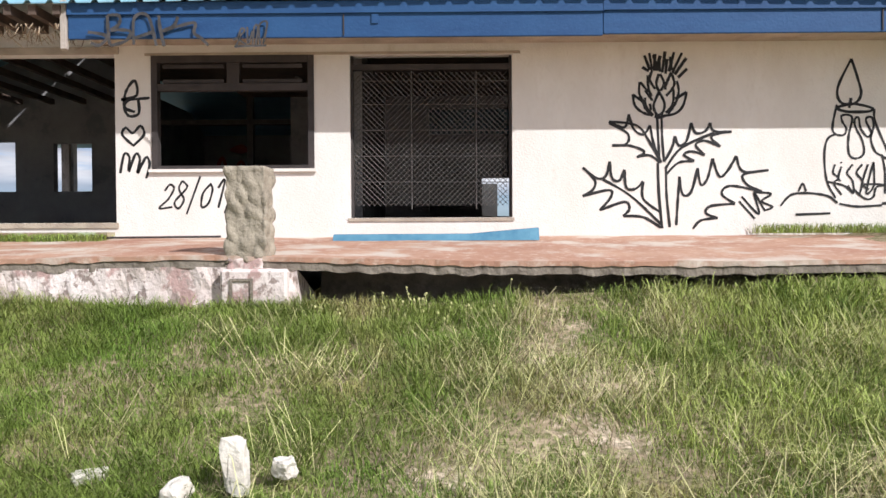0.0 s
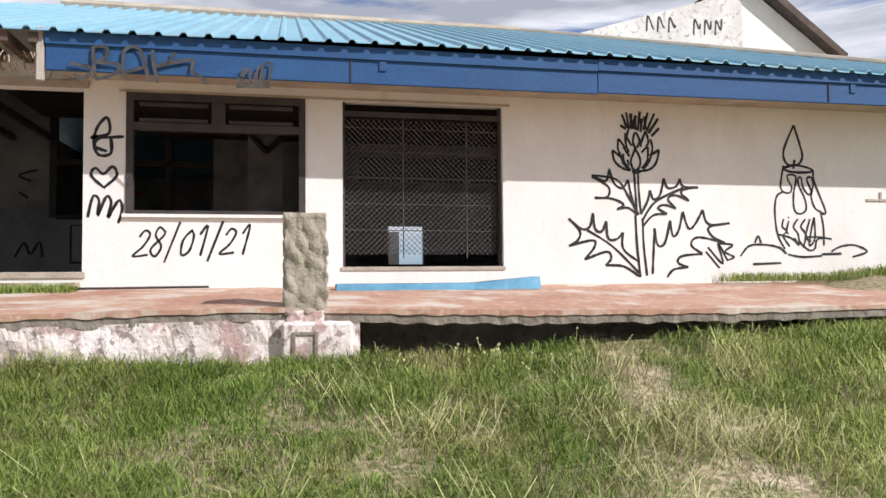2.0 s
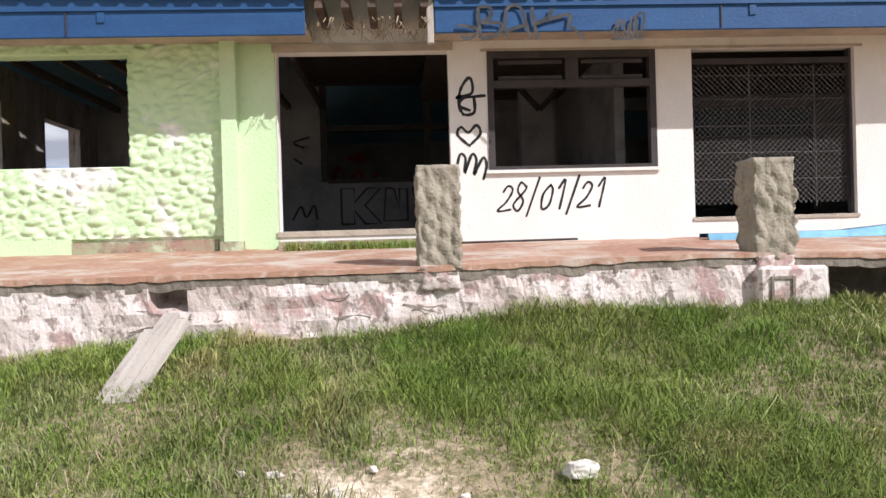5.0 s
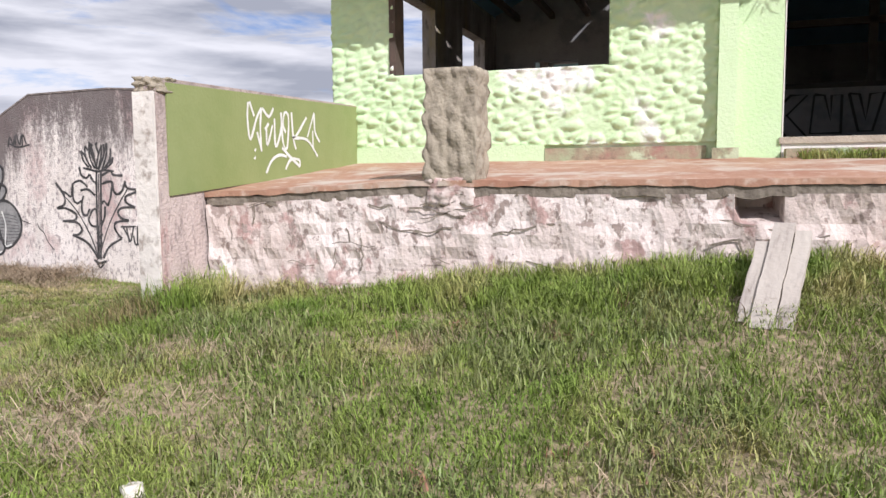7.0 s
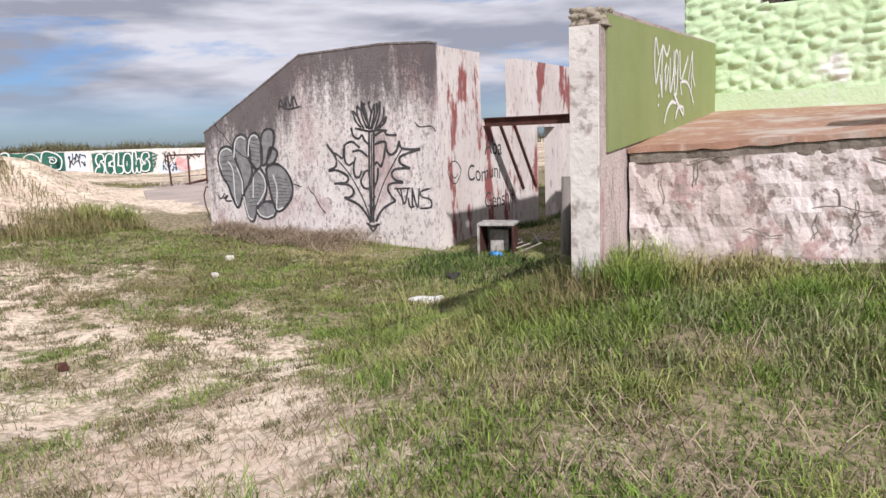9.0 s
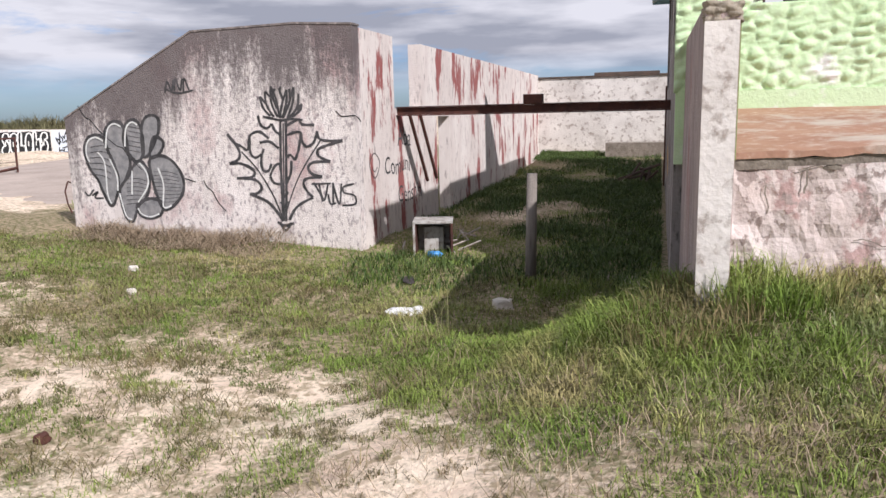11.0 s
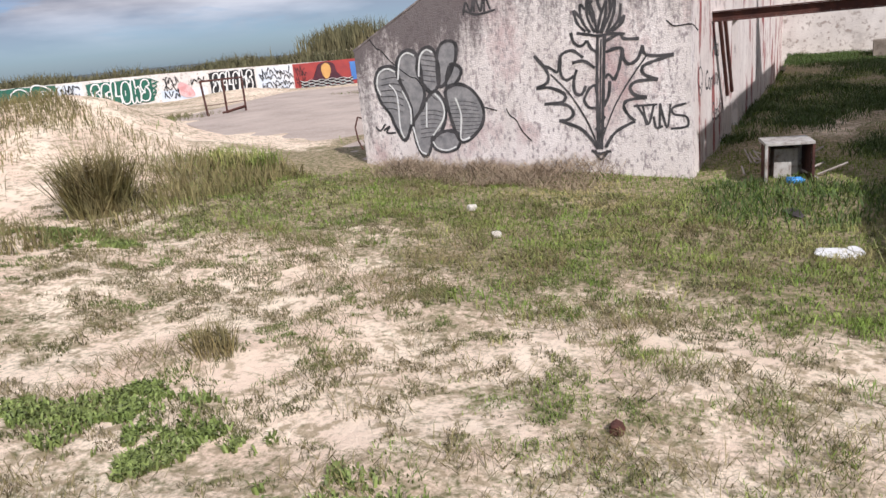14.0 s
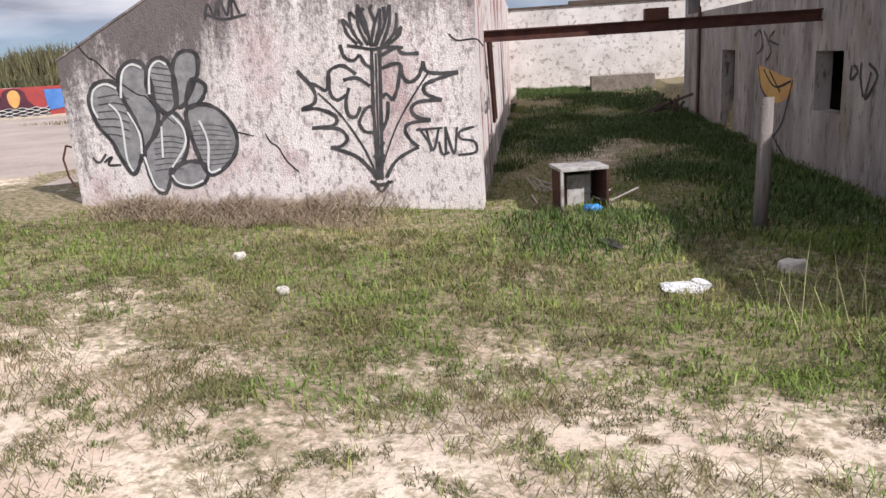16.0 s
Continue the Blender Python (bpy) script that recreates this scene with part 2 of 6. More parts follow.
def ground_material():
    m = bpy.data.materials.new("sandy_grass_ground")
    m.use_nodes = True
    n, l = m.node_tree.nodes, m.node_tree.links
    bs = n["Principled BSDF"]
    bs.inputs["Roughness"].default_value, bs.inputs["Specular IOR Level"].default_value = 0.95, 0.1
    tc = n.new("ShaderNodeTexCoord")

    def tex(sc, d=7.0):
        t = n.new("ShaderNodeTexNoise")
        t.inputs["Scale"].default_value, t.inputs["Detail"].default_value = sc, d
        t.inputs["Roughness"].default_value = 0.7
        l.new(tc.outputs["Object"], t.inputs["Vector"])
        return t.outputs["Fac"]

    def mix(f, a, b):
        x = n.new("ShaderNodeMix")
        x.data_type = "RGBA"
        l.new(f, x.inputs["Factor"])
        for s, v in (("A", a), ("B", b)):
            if isinstance(v, tuple):
                x.inputs[s].default_value = (*v, 1)
            else:
                l.new(v, x.inputs[s])
        return x.outputs["Result"]

    def rng(v, a, b):
        r = n.new("ShaderNodeMapRange")
        r.inputs[1].default_value, r.inputs[2].default_value = a, b
        l.new(v, r.inputs[0])
        return r.outputs[0]
    at = n.new("ShaderNodeAttribute")
    at.attribute_name = "cover"
    sand = mix(rng(tex(1.3), 0.4, 0.62), (0.90, 0.76, 0.585), (0.76, 0.59, 0.45))
    sand = mix(rng(tex(9, 10.0), 0.50, 0.60), sand, (0.40, 0.32, 0.21))
    soil = mix(rng(tex(16), 0.42, 0.58), (0.15, 0.15, 0.065), (0.40, 0.31, 0.21))
    add = n.new("ShaderNodeMath")
    add.operation = "ADD"
    l.new(at.outputs["Fac"], add.inputs[0])
    two = n.new("ShaderNodeMath")
    two.operation = "ADD"
    l.new(rng(tex(5), -0.1, 1.1), two.inputs[0])
    l.new(rng(tex(26, 4.0), 0.3, 1.3), two.inputs[1])
    l.new(two.outputs[0], add.inputs[1])
    col = mix(rng(add.outputs[0], 0.98, 1.28), sand, soil)
    l.new(col, bs.inputs["Base Color"])
    bp = n.new("ShaderNodeBump")
    bp.inputs["Strength"].default_value, bp.inputs["Distance"].default_value = 0.6, 0.04
    l.new(tex(14), bp.inputs["Height"])
    l.new(bp.outputs["Normal"], bs.inputs["Normal"])
    return m


GROUND = ground_material()


# ---- builders ----
def link(name, bm, mat, smooth=False):
    me = bpy.data.meshes.new(name)
    bmesh.ops.recalc_face_normals(bm, faces=bm.faces)
    bm.to_mesh(me)
    bm.free()
    if mat:
        me.materials.append(mat)
    if smooth:
        me.polygons.foreach_set("use_smooth", [True] * len(me.polygons))
    return new(name, me)


def part(name, bm, mat, parent, label="", smooth=False):
    ob = link(name, bm, mat, smooth)
    ob.parent = parent
    return tagged(ob, label) if label else ob


def thing(name, at, label, category, group="", kind=""):
    ob = new(name)
    ob.location = at
    return tagged(ob, label, category, group, kind)


def box(bm, x0, x1, y0, y1, z0, z1, m=None):
    v = [bm.verts.new((x, y, z)) for x in (x0, x1) for y in (y0, y1) for z in (z0, z1)]
    for f in ((0, 1, 3, 2), (4, 6, 7, 5), (0, 4, 5, 1), (2, 3, 7, 6), (0, 2, 6, 4), (1, 5, 7, 3)):
        bm.faces.new([v[i] for i in f])
    if m:
        for q in v:
            q.co = m @ q.co
    return v


def boxes(*args):
    bm = bmesh.new()
    for a in args:
        box(bm, *a)
    return bm


def bevelled(x0, x1, y0, y1, z0, z1, r=0.01):
    bm = boxes((x0, x1, y0, y1, z0, z1))
    bmesh.ops.bevel(bm, geom=list(bm.edges), offset=r, segments=1, affect="EDGES")
    return bm


def rod(bm, a, b, r, sides=6, r2=None):
    a, b = Vector(a), Vector(b)
    q = (b - a).to_track_quat("Z", "Y").to_matrix()
    rings = []
    for p, rr in ((a, r), (b, r if r2 is None else r2)):
        rings.append([bm.verts.new(p + q @ Vector((rr * math.cos(k * math.tau / sides), rr * math.sin(k * math.tau / sides), 0))) for k in range(sides)])
    for k in range(sides):
        bm.faces.new((rings[0][k], rings[0][(k + 1) % sides], rings[1][(k + 1) % sides], rings[1][k]))
    bm.faces.new(rings[0][::-1])
    bm.faces.new(rings[1])


def holed(axis, at, thick, u0, u1, z0, z1, holes):
    """A wall along one axis with openings right through it."""
    us = sorted({u0, u1, *[h[0] for h in holes], *[h[1] for h in holes]})
    zs = sorted({z0, z1, *[h[2] for h in holes], *[h[3] for h in holes]})
    us, zs = [u for u in us if u0 <= u <= u1], [z for z in zs if z0 <= z <= z1]
    full = {}
    for i in range(len(us) - 1):
        for j in range(len(zs) - 1):
            cu, cz = (us[i] + us[i + 1]) / 2, (zs[j] + zs[j + 1]) / 2
            full[i, j] = not any(h[0] < cu < h[1] and h[2] < cz < h[3] for h in holes)
    bm = bmesh.new()
    cache = {}

    def v(i, j, k):
        if (i, j, k) not in cache:
            d = at + k * thick
            cache[i, j, k] = bm.verts.new((us[i], d, zs[j]) if axis == "x" else (d, us[i], zs[j]))
        return cache[i, j, k]
    for (i, j), ok in full.items():
        if not ok:
            continue
        for k in (0, 1):
            bm.faces.new((v(i, j, k), v(i + 1, j, k), v(i + 1, j + 1, k), v(i, j + 1, k)))
        for di, dj, a, b in ((-1, 0, (i, j), (i, j + 1)), (1, 0, (i + 1, j), (i + 1, j + 1)), (0, -1, (i, j), (i + 1, j)), (0, 1, (i, j + 1), (i + 1, j + 1))):
            if not full.get((i + di, j + dj), False):
                bm.faces.new((v(*a, 0), v(*b, 0), v(*b, 1), v(*a, 1)))
    return bm


def prism(pts, axis, d0, d1):
    """A polygon (u, z) pushed through from d0 to d1 along the other level axis."""
    bm = bmesh.new()
    rings = [[bm.verts.new((u, d, z) if axis == "x" else (d, u, z)) for u, z in pts] for d in (d0, d1)]
    bm.faces.new(rings[0])
    bm.faces.new(rings[1][::-1])
    for k in range(len(pts)):
        q = (k + 1) % len(pts)
        bm.faces.new((rings[0][k], rings[0][q], rings[1][q], rings[1][k]))
    return bm


def smooth_line(pts, steps=5, closed=False):
    if len(pts) < 3 and not closed:
        return [Vector(p) for p in pts]
    p = [Vector(q) for q in pts]
    p = [p[-1], *p, p[0], p[1]] if closed else [p[0], *p, p[-1]]
    out = []
    for i in range(1, len(p) - 2):
        for s in range(steps):
            t = s / steps
            a, b, c, d = p[i - 1], p[i], p[i + 1], p[i + 2]
            out.append(0.5 * (2 * b + (c - a) * t + (2 * a - 5 * b + 4 * c - d) * t * t + (3 * b - a - 3 * c + d) * t ** 3))
    out.append(p[-2])
    return out


class Spray:
    """Painted lines on a wall: u along the wall, v up."""
    def __init__(self, wall, depth=0.0):
        self.bm, self.wall, self.lift = bmesh.new(), wall, 0

    def place(self, p, lift):
        return self.wall(p[0], p[1], lift)

    def line(self, pts, w=0.03, sharp=False, closed=False):
        q = [Vector(p) for p in pts] + ([Vector(pts[0])] if closed and sharp else []) if sharp else smooth_line([tuple(p) for p in pts], 5, closed)
        self.lift += 1
        d = 0.003 + 0.00012 * (self.lift % 24)
        prev = None
        for i, p in enumerate(q):
            t = (q[min(i + 1, len(q) - 1)] - q[max(i - 1, 0)])
            t = t.normalized() if t.length > 1e-9 else Vector((1, 0))
            nn = Vector((-t.y, t.x)) * w * 0.5 * (0.8 + 0.4 * random.random())
            pair = [self.bm.verts.new(self.place(p + s * nn, d)) for s in (-1, 1)]
            if prev:
                self.bm.faces.new((prev[0], pair[0], pair[1], prev[1]))
            prev = pair
        return self

    def fill(self, pts, smooth=True, lift=0.002):
        q = smooth_line(pts, 5, True)[:-1] if smooth else [Vector(p) for p in pts]
        self.bm.faces.new([self.bm.verts.new(self.place(p, lift)) for p in q])
        return self

    def done(self, mat, parent, label, name="graffiti"):
        bmesh.ops.triangulate(self.bm, faces=[f for f in self.bm.faces if len(f.verts) > 4])
        return part(name, self.bm, mat, parent, label)


def front(y):
    return lambda u, v, d: (u, y - d, v)


def side(x, s=1):
    return lambda u, v, d: (x + s * d, u, v)


def white_wall(p):
    """From the drawing's own hundredths to metres along and up the white wall."""
    d = p[0] - 1000
    return (3.99 + d * 0.0071 + d * d * 1.35e-6, 0.57 + (400 - p[1]) * 0.0068)


def draw(sp, to_wall, w, *strokes, sharp=False, closed=False):
    for s in strokes:
        sp.line([to_wall(p) for p in s], w, sharp=sharp, closed=closed)


def spray_all(sp, w, *strokes, closed=False):
    for k in strokes:
        sp.line(k, w, closed=closed)


def thistle_on_white(sp):
    a = 0.03
    draw(sp, white_wall, a, [(1052, 300), (1054, 340), (1056, 373)], [(1059, 300), (1060, 335), (1063, 373)], [(1053, 375), (1055, 430), (1060, 485)], [(1066, 380), (1067, 430), (1072, 483)])
    # spiny leaves: each hook is one bow
    draw(sp, white_wall, a, [(1058, 375), (1040, 340), (1020, 312), (975, 305)], [(975, 305), (1000, 315), (1007, 293)], [(1007, 293), (1015, 318), (1030, 327), (1041, 312)], [(1041, 312), (1047, 345), (1058, 373)],
         [(975, 308), (1005, 325), (1003, 343), (980, 345)], [(980, 345), (1010, 346), (1032, 356), (1020, 365)], [(1020, 365), (1040, 362), (1056, 374)])
    draw(sp, white_wall, a, [(1063, 373), (1075, 350), (1080, 330)], [(1080, 330), (1086, 346), (1098, 338), (1105, 308)], [(1105, 308), (1112, 325), (1127, 322), (1134, 308)], [(1134, 308), (1140, 322), (1167, 323)], [(1167, 323), (1140, 328), (1137, 336), (1150, 348)], [(1150, 348), (1125, 338), (1112, 346), (1126, 362)], [(1126, 362), (1105, 356), (1094, 362), (1110, 372)], [(1110, 372), (1085, 375), (1066, 395)], [(1065, 385), (1090, 350), (1140, 325)])
    draw(sp, white_wall, a, [(932, 382), (955, 400), (970, 396), (976, 372)], [(976, 372), (980, 400), (992, 404), (1000, 386)], [(1000, 386), (1003, 416), (1018, 418), (1030, 406)], [(1030, 406), (1030, 435), (1056, 457)], [(932, 382), (952, 404), (948, 420), (932, 430)], [(932, 430), (975, 420), (978, 432), (960, 454)], [(960, 454), (1000, 440), (1008, 452), (998, 464)], [(998, 464), (1030, 466), (1058, 484)], [(965, 402), (1010, 430), (1058, 478)])
    draw(sp, white_wall, a, [(1082, 480), (1085, 430), (1087, 398)], [(1087, 398), (1092, 428), (1105, 424), (1115, 384)], [(1115, 384), (1120, 412), (1130, 402), (1138, 368)], [(1138, 368), (1148, 398), (1160, 390), (1174, 364)], [(1174, 364), (1184, 390), (1222, 388)], [(1222, 388), (1185, 395), (1190, 412), (1212, 424)], [(1212, 424), (1165, 414), (1152, 428), (1172, 444)], [(1172, 444), (1135, 448), (1128, 460), (1146, 468)], [(1146, 468), (1120, 472), (1108, 486)])
    # flower head: scales, then the hairs
    spray_all(sp, 0.03, [(4.086, 1.523), (4.108, 1.4), (4.195, 1.318), (4.308, 1.279)], [(4.086, 1.523), (4.172, 1.461), (4.21, 1.426)], [(4.164, 1.664), (4.157, 1.544), (4.197, 1.449), (4.233, 1.354), (4.32, 1.284)], [(4.169, 1.664), (4.263, 1.547)], [(4.254, 1.738), (4.264, 1.594), (4.3, 1.499)], [(4.698, 1.544), (4.655, 1.386), (4.563, 1.3), (4.409, 1.274)], [(4.698, 1.544), (4.567, 1.469)], [(4.585, 1.674), (4.608, 1.554), (4.566, 1.409), (4.486, 1.299)], [(4.385, 1.549), (4.323, 1.404), (4.346, 1.309), (4.384, 1.285), (4.436, 1.334), (4.443, 1.43), (4.385, 1.549)], [(4.225, 1.57), (4.274, 1.499), (4.311, 1.452)], [(4.544, 1.589), (4.465, 1.503)], [(4.382, 1.753), (4.354, 1.645), (4.385, 1.549)], [(4.395, 1.754), (4.443, 1.647), (4.403, 1.562)])
    spray_all(sp, 0.03, [(4.523, 1.769), (4.469, 1.647), (4.454, 1.575)], [(4.523, 1.769), (4.559, 1.65), (4.531, 1.577)], [(4.307, 1.799), (4.279, 1.691), (4.34, 1.584)], [(4.333, 1.272), (4.388, 1.257), (4.447, 1.274)], [(4.28, 1.415), (4.294, 1.344)], [(4.224, 1.486), (4.239, 1.379), (4.308, 1.296)], [(4.549, 1.577), (4.54, 1.408), (4.461, 1.311)])
    spray_all(sp, 0.034, [(4.268, 1.786), (4.193, 1.832)], [(4.281, 1.799), (4.216, 1.965)], [(4.307, 1.799), (4.273, 1.991)], [(4.332, 1.788), (4.336, 1.981)], [(4.37, 1.789), (4.318, 1.968)], [(4.395, 1.778), (4.386, 1.934)], [(4.42, 1.767), (4.452, 2.009)], [(4.458, 1.756), (4.475, 1.925)], [(4.497, 1.781), (4.554, 2.0)], [(4.536, 1.77), (4.644, 1.991)], [(4.561, 1.746), (4.694, 1.932)], [(4.599, 1.711), (4.704, 1.811)], [(4.345, 1.801), (4.399, 1.959)], [(4.523, 1.793), (4.514, 1.95)])


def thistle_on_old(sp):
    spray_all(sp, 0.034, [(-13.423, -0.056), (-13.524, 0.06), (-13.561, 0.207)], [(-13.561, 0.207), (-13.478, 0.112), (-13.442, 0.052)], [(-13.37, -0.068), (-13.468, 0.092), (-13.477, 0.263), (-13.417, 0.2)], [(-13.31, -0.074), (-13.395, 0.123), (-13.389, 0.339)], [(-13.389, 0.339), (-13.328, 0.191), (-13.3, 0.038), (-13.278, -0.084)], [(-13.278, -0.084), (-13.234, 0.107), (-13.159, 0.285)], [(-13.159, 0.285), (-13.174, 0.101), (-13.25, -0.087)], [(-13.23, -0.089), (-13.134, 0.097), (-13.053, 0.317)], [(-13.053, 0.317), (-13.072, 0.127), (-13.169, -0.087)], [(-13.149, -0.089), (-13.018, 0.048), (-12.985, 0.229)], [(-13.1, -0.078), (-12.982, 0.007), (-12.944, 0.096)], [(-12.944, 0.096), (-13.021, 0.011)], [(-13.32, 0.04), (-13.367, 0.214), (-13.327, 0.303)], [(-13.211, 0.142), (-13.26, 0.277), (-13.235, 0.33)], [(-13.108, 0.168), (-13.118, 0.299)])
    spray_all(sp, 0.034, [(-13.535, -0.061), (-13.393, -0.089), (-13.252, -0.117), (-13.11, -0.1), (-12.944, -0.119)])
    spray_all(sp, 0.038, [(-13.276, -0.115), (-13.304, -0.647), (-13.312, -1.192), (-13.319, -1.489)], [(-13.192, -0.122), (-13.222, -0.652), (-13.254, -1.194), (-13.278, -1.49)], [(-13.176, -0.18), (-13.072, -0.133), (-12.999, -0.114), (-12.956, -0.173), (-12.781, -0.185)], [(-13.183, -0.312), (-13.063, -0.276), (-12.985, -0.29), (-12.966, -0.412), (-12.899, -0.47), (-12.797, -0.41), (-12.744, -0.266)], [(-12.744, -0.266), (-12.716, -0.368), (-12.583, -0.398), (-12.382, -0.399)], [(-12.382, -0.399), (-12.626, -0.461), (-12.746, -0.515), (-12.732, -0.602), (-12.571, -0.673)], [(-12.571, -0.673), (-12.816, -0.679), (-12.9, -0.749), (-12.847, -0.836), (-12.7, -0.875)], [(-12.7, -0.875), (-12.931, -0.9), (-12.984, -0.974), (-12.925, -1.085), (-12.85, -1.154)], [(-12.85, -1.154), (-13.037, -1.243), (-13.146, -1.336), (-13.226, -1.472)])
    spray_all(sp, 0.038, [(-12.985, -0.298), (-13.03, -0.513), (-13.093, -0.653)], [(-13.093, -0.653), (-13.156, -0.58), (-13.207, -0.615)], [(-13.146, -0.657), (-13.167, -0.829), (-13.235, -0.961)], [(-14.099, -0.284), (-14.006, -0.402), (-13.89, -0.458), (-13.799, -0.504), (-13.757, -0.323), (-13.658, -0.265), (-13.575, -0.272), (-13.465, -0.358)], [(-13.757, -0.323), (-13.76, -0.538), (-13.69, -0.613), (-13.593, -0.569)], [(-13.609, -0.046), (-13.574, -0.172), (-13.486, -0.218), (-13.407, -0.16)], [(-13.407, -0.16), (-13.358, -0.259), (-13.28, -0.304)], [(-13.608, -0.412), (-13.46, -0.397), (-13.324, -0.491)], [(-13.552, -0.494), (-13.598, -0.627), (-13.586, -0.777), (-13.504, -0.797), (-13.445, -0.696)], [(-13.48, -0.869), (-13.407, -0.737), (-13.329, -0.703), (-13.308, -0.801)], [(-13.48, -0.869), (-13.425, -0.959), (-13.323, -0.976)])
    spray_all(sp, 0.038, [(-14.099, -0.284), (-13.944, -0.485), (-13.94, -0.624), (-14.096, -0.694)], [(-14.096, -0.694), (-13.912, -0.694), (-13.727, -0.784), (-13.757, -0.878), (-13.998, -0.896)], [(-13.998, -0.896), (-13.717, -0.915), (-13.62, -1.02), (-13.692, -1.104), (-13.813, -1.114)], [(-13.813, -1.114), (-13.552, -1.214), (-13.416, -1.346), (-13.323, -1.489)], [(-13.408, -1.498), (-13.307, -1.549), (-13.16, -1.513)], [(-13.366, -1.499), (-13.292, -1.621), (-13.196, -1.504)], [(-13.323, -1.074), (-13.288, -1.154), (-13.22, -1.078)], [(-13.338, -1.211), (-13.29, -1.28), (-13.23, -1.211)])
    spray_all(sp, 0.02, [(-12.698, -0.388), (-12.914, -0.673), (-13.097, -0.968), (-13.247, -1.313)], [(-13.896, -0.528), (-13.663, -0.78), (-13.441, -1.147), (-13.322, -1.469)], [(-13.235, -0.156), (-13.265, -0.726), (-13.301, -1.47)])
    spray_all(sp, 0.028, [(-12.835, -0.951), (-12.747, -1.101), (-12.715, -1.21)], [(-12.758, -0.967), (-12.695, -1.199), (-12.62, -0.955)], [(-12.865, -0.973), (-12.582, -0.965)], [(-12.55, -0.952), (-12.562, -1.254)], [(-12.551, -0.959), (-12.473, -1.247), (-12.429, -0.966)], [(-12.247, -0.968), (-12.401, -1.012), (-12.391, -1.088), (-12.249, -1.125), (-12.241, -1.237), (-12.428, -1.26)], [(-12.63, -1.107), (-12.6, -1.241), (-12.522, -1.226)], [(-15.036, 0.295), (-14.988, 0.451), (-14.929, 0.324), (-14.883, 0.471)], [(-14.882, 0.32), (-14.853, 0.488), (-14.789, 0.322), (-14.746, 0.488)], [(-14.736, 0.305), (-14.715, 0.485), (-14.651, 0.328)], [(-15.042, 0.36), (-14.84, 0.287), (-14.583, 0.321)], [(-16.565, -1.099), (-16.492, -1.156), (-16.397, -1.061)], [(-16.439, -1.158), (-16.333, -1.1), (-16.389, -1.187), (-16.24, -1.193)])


# ---- ground ----
FOOT_X = np.array([-60, -16, -10.4, -9.2, -8.3, -7.8, -6.3, -5.2, -3.7, -2.4, -1.1, 0.4, 1.1, 2.4, 3.9, 5.5, 9.0, 60])
FOOT_Z = np.array([-1.72, -1.72, -1.84, -1.60, -1.16, -1.06, -1.0, -0.86, -0.74, -0.7, -0.6, -0.62, -0.62, -0.58, -0.53, -0.42, 0.12, 0.5])


def smoothstep(a, b, v):
    t = np.clip((v - a) / (b - a), 0, 1)
    return t * t * (3 - 2 * t)


def height(x, y):
    x, y = np.asarray(x, float), np.asarray(y, float)
    foot = np.interp(x, FOOT_X, FOOT_Z)
    t = np.clip((5.96 - y) / 4.96, 0, 1)
    low = -1.66 + 0.05 * np.sin(x * 0.7)
    z = foot + (low - foot) * (1 - (1 - t) ** 1.4)
    yard = np.interp(y, [6, 8, 10.5, 14, 20, 26, 60], [-1.8, -1.93, -1.87, -1.85, -1.7, -1.4, -1.4])
    left = np.interp(x, [-60, -17, -14, -12], [-1.72, -1.66, -1.8, -1.87])
    back = np.where(x < -12, left, yard)
    back = np.where(x > -8.05, np.where(x > 5.0, -0.45 + np.clip(x - 5.0, 0, 5) * 0.13 + np.clip(y - 6, 0, 3) * 0.06, -1.3), back)
    z = np.where(y > 5.96, foot + (back - foot) * smoothstep(5.96, 7.6, y), z)
    dune = 1.05 * np.exp(-(((x + 24) / 4.5) ** 2 + ((y - 8.5) / 3.2) ** 2)) + 0.3 * np.exp(-(((x + 17.5) / 2.0) ** 2 + ((y - 4.0) / 2.5) ** 2))
    dune = dune + 0.55 * np.exp(-(((x + 40.5) / 3.0) ** 2 + ((y - 22.5) / 3.0) ** 2)) + 0.4 * np.exp(-(((x + 35.5) / 2.5) ** 2 + ((y - 29.0) / 2.0) ** 2)) + 0.5 * np.exp(-(((x + 33) / 4.5) ** 2 + ((y - 15.5) / 3.0) ** 2))
    dune = dune + 0.75 * np.exp(-(((x + 23.2) / 2.0) ** 2 + ((y - 11.0) / 1.6) ** 2))
    hill = 2.6 * np.exp(-(((x + 46) / 9) ** 2 + ((y - 58) / 8) ** 2)) + 0.9 * np.exp(-(((x + 62) / 22) ** 2 + ((y - 44) / 6) ** 2))
    rough = 0.03 * np.sin(x * 2.1 + y * 1.3) * np.sin(y * 2.7 - x * 0.6) + 0.02 * np.sin(x * 5.3 + 1) * np.sin(y * 4.7)
    return z + dune + hill + np.where(np.hypot(x + 8, y - 5) < 40, rough, 0)


def hashed(x, y, s):
    """A smooth random field, 0 to 1, of cells 1/s wide."""
    x, y = np.asarray(x, float) * s, np.asarray(y, float) * s
    xi, yi = np.floor(x), np.floor(y)
    fx, fy = x - xi, y - yi
    fx, fy = fx * fx * (3 - 2 * fx), fy * fy * (3 - 2 * fy)

    def r(a, b):
        q = np.sin(a * 127.1 + b * 311.7) * 43758.5453
        return q - np.floor(q)
    return (r(xi, yi) * (1 - fx) + r(xi + 1, yi) * fx) * (1 - fy) + (r(xi, yi + 1) * (1 - fx) + r(xi + 1, yi + 1) * fx) * fy


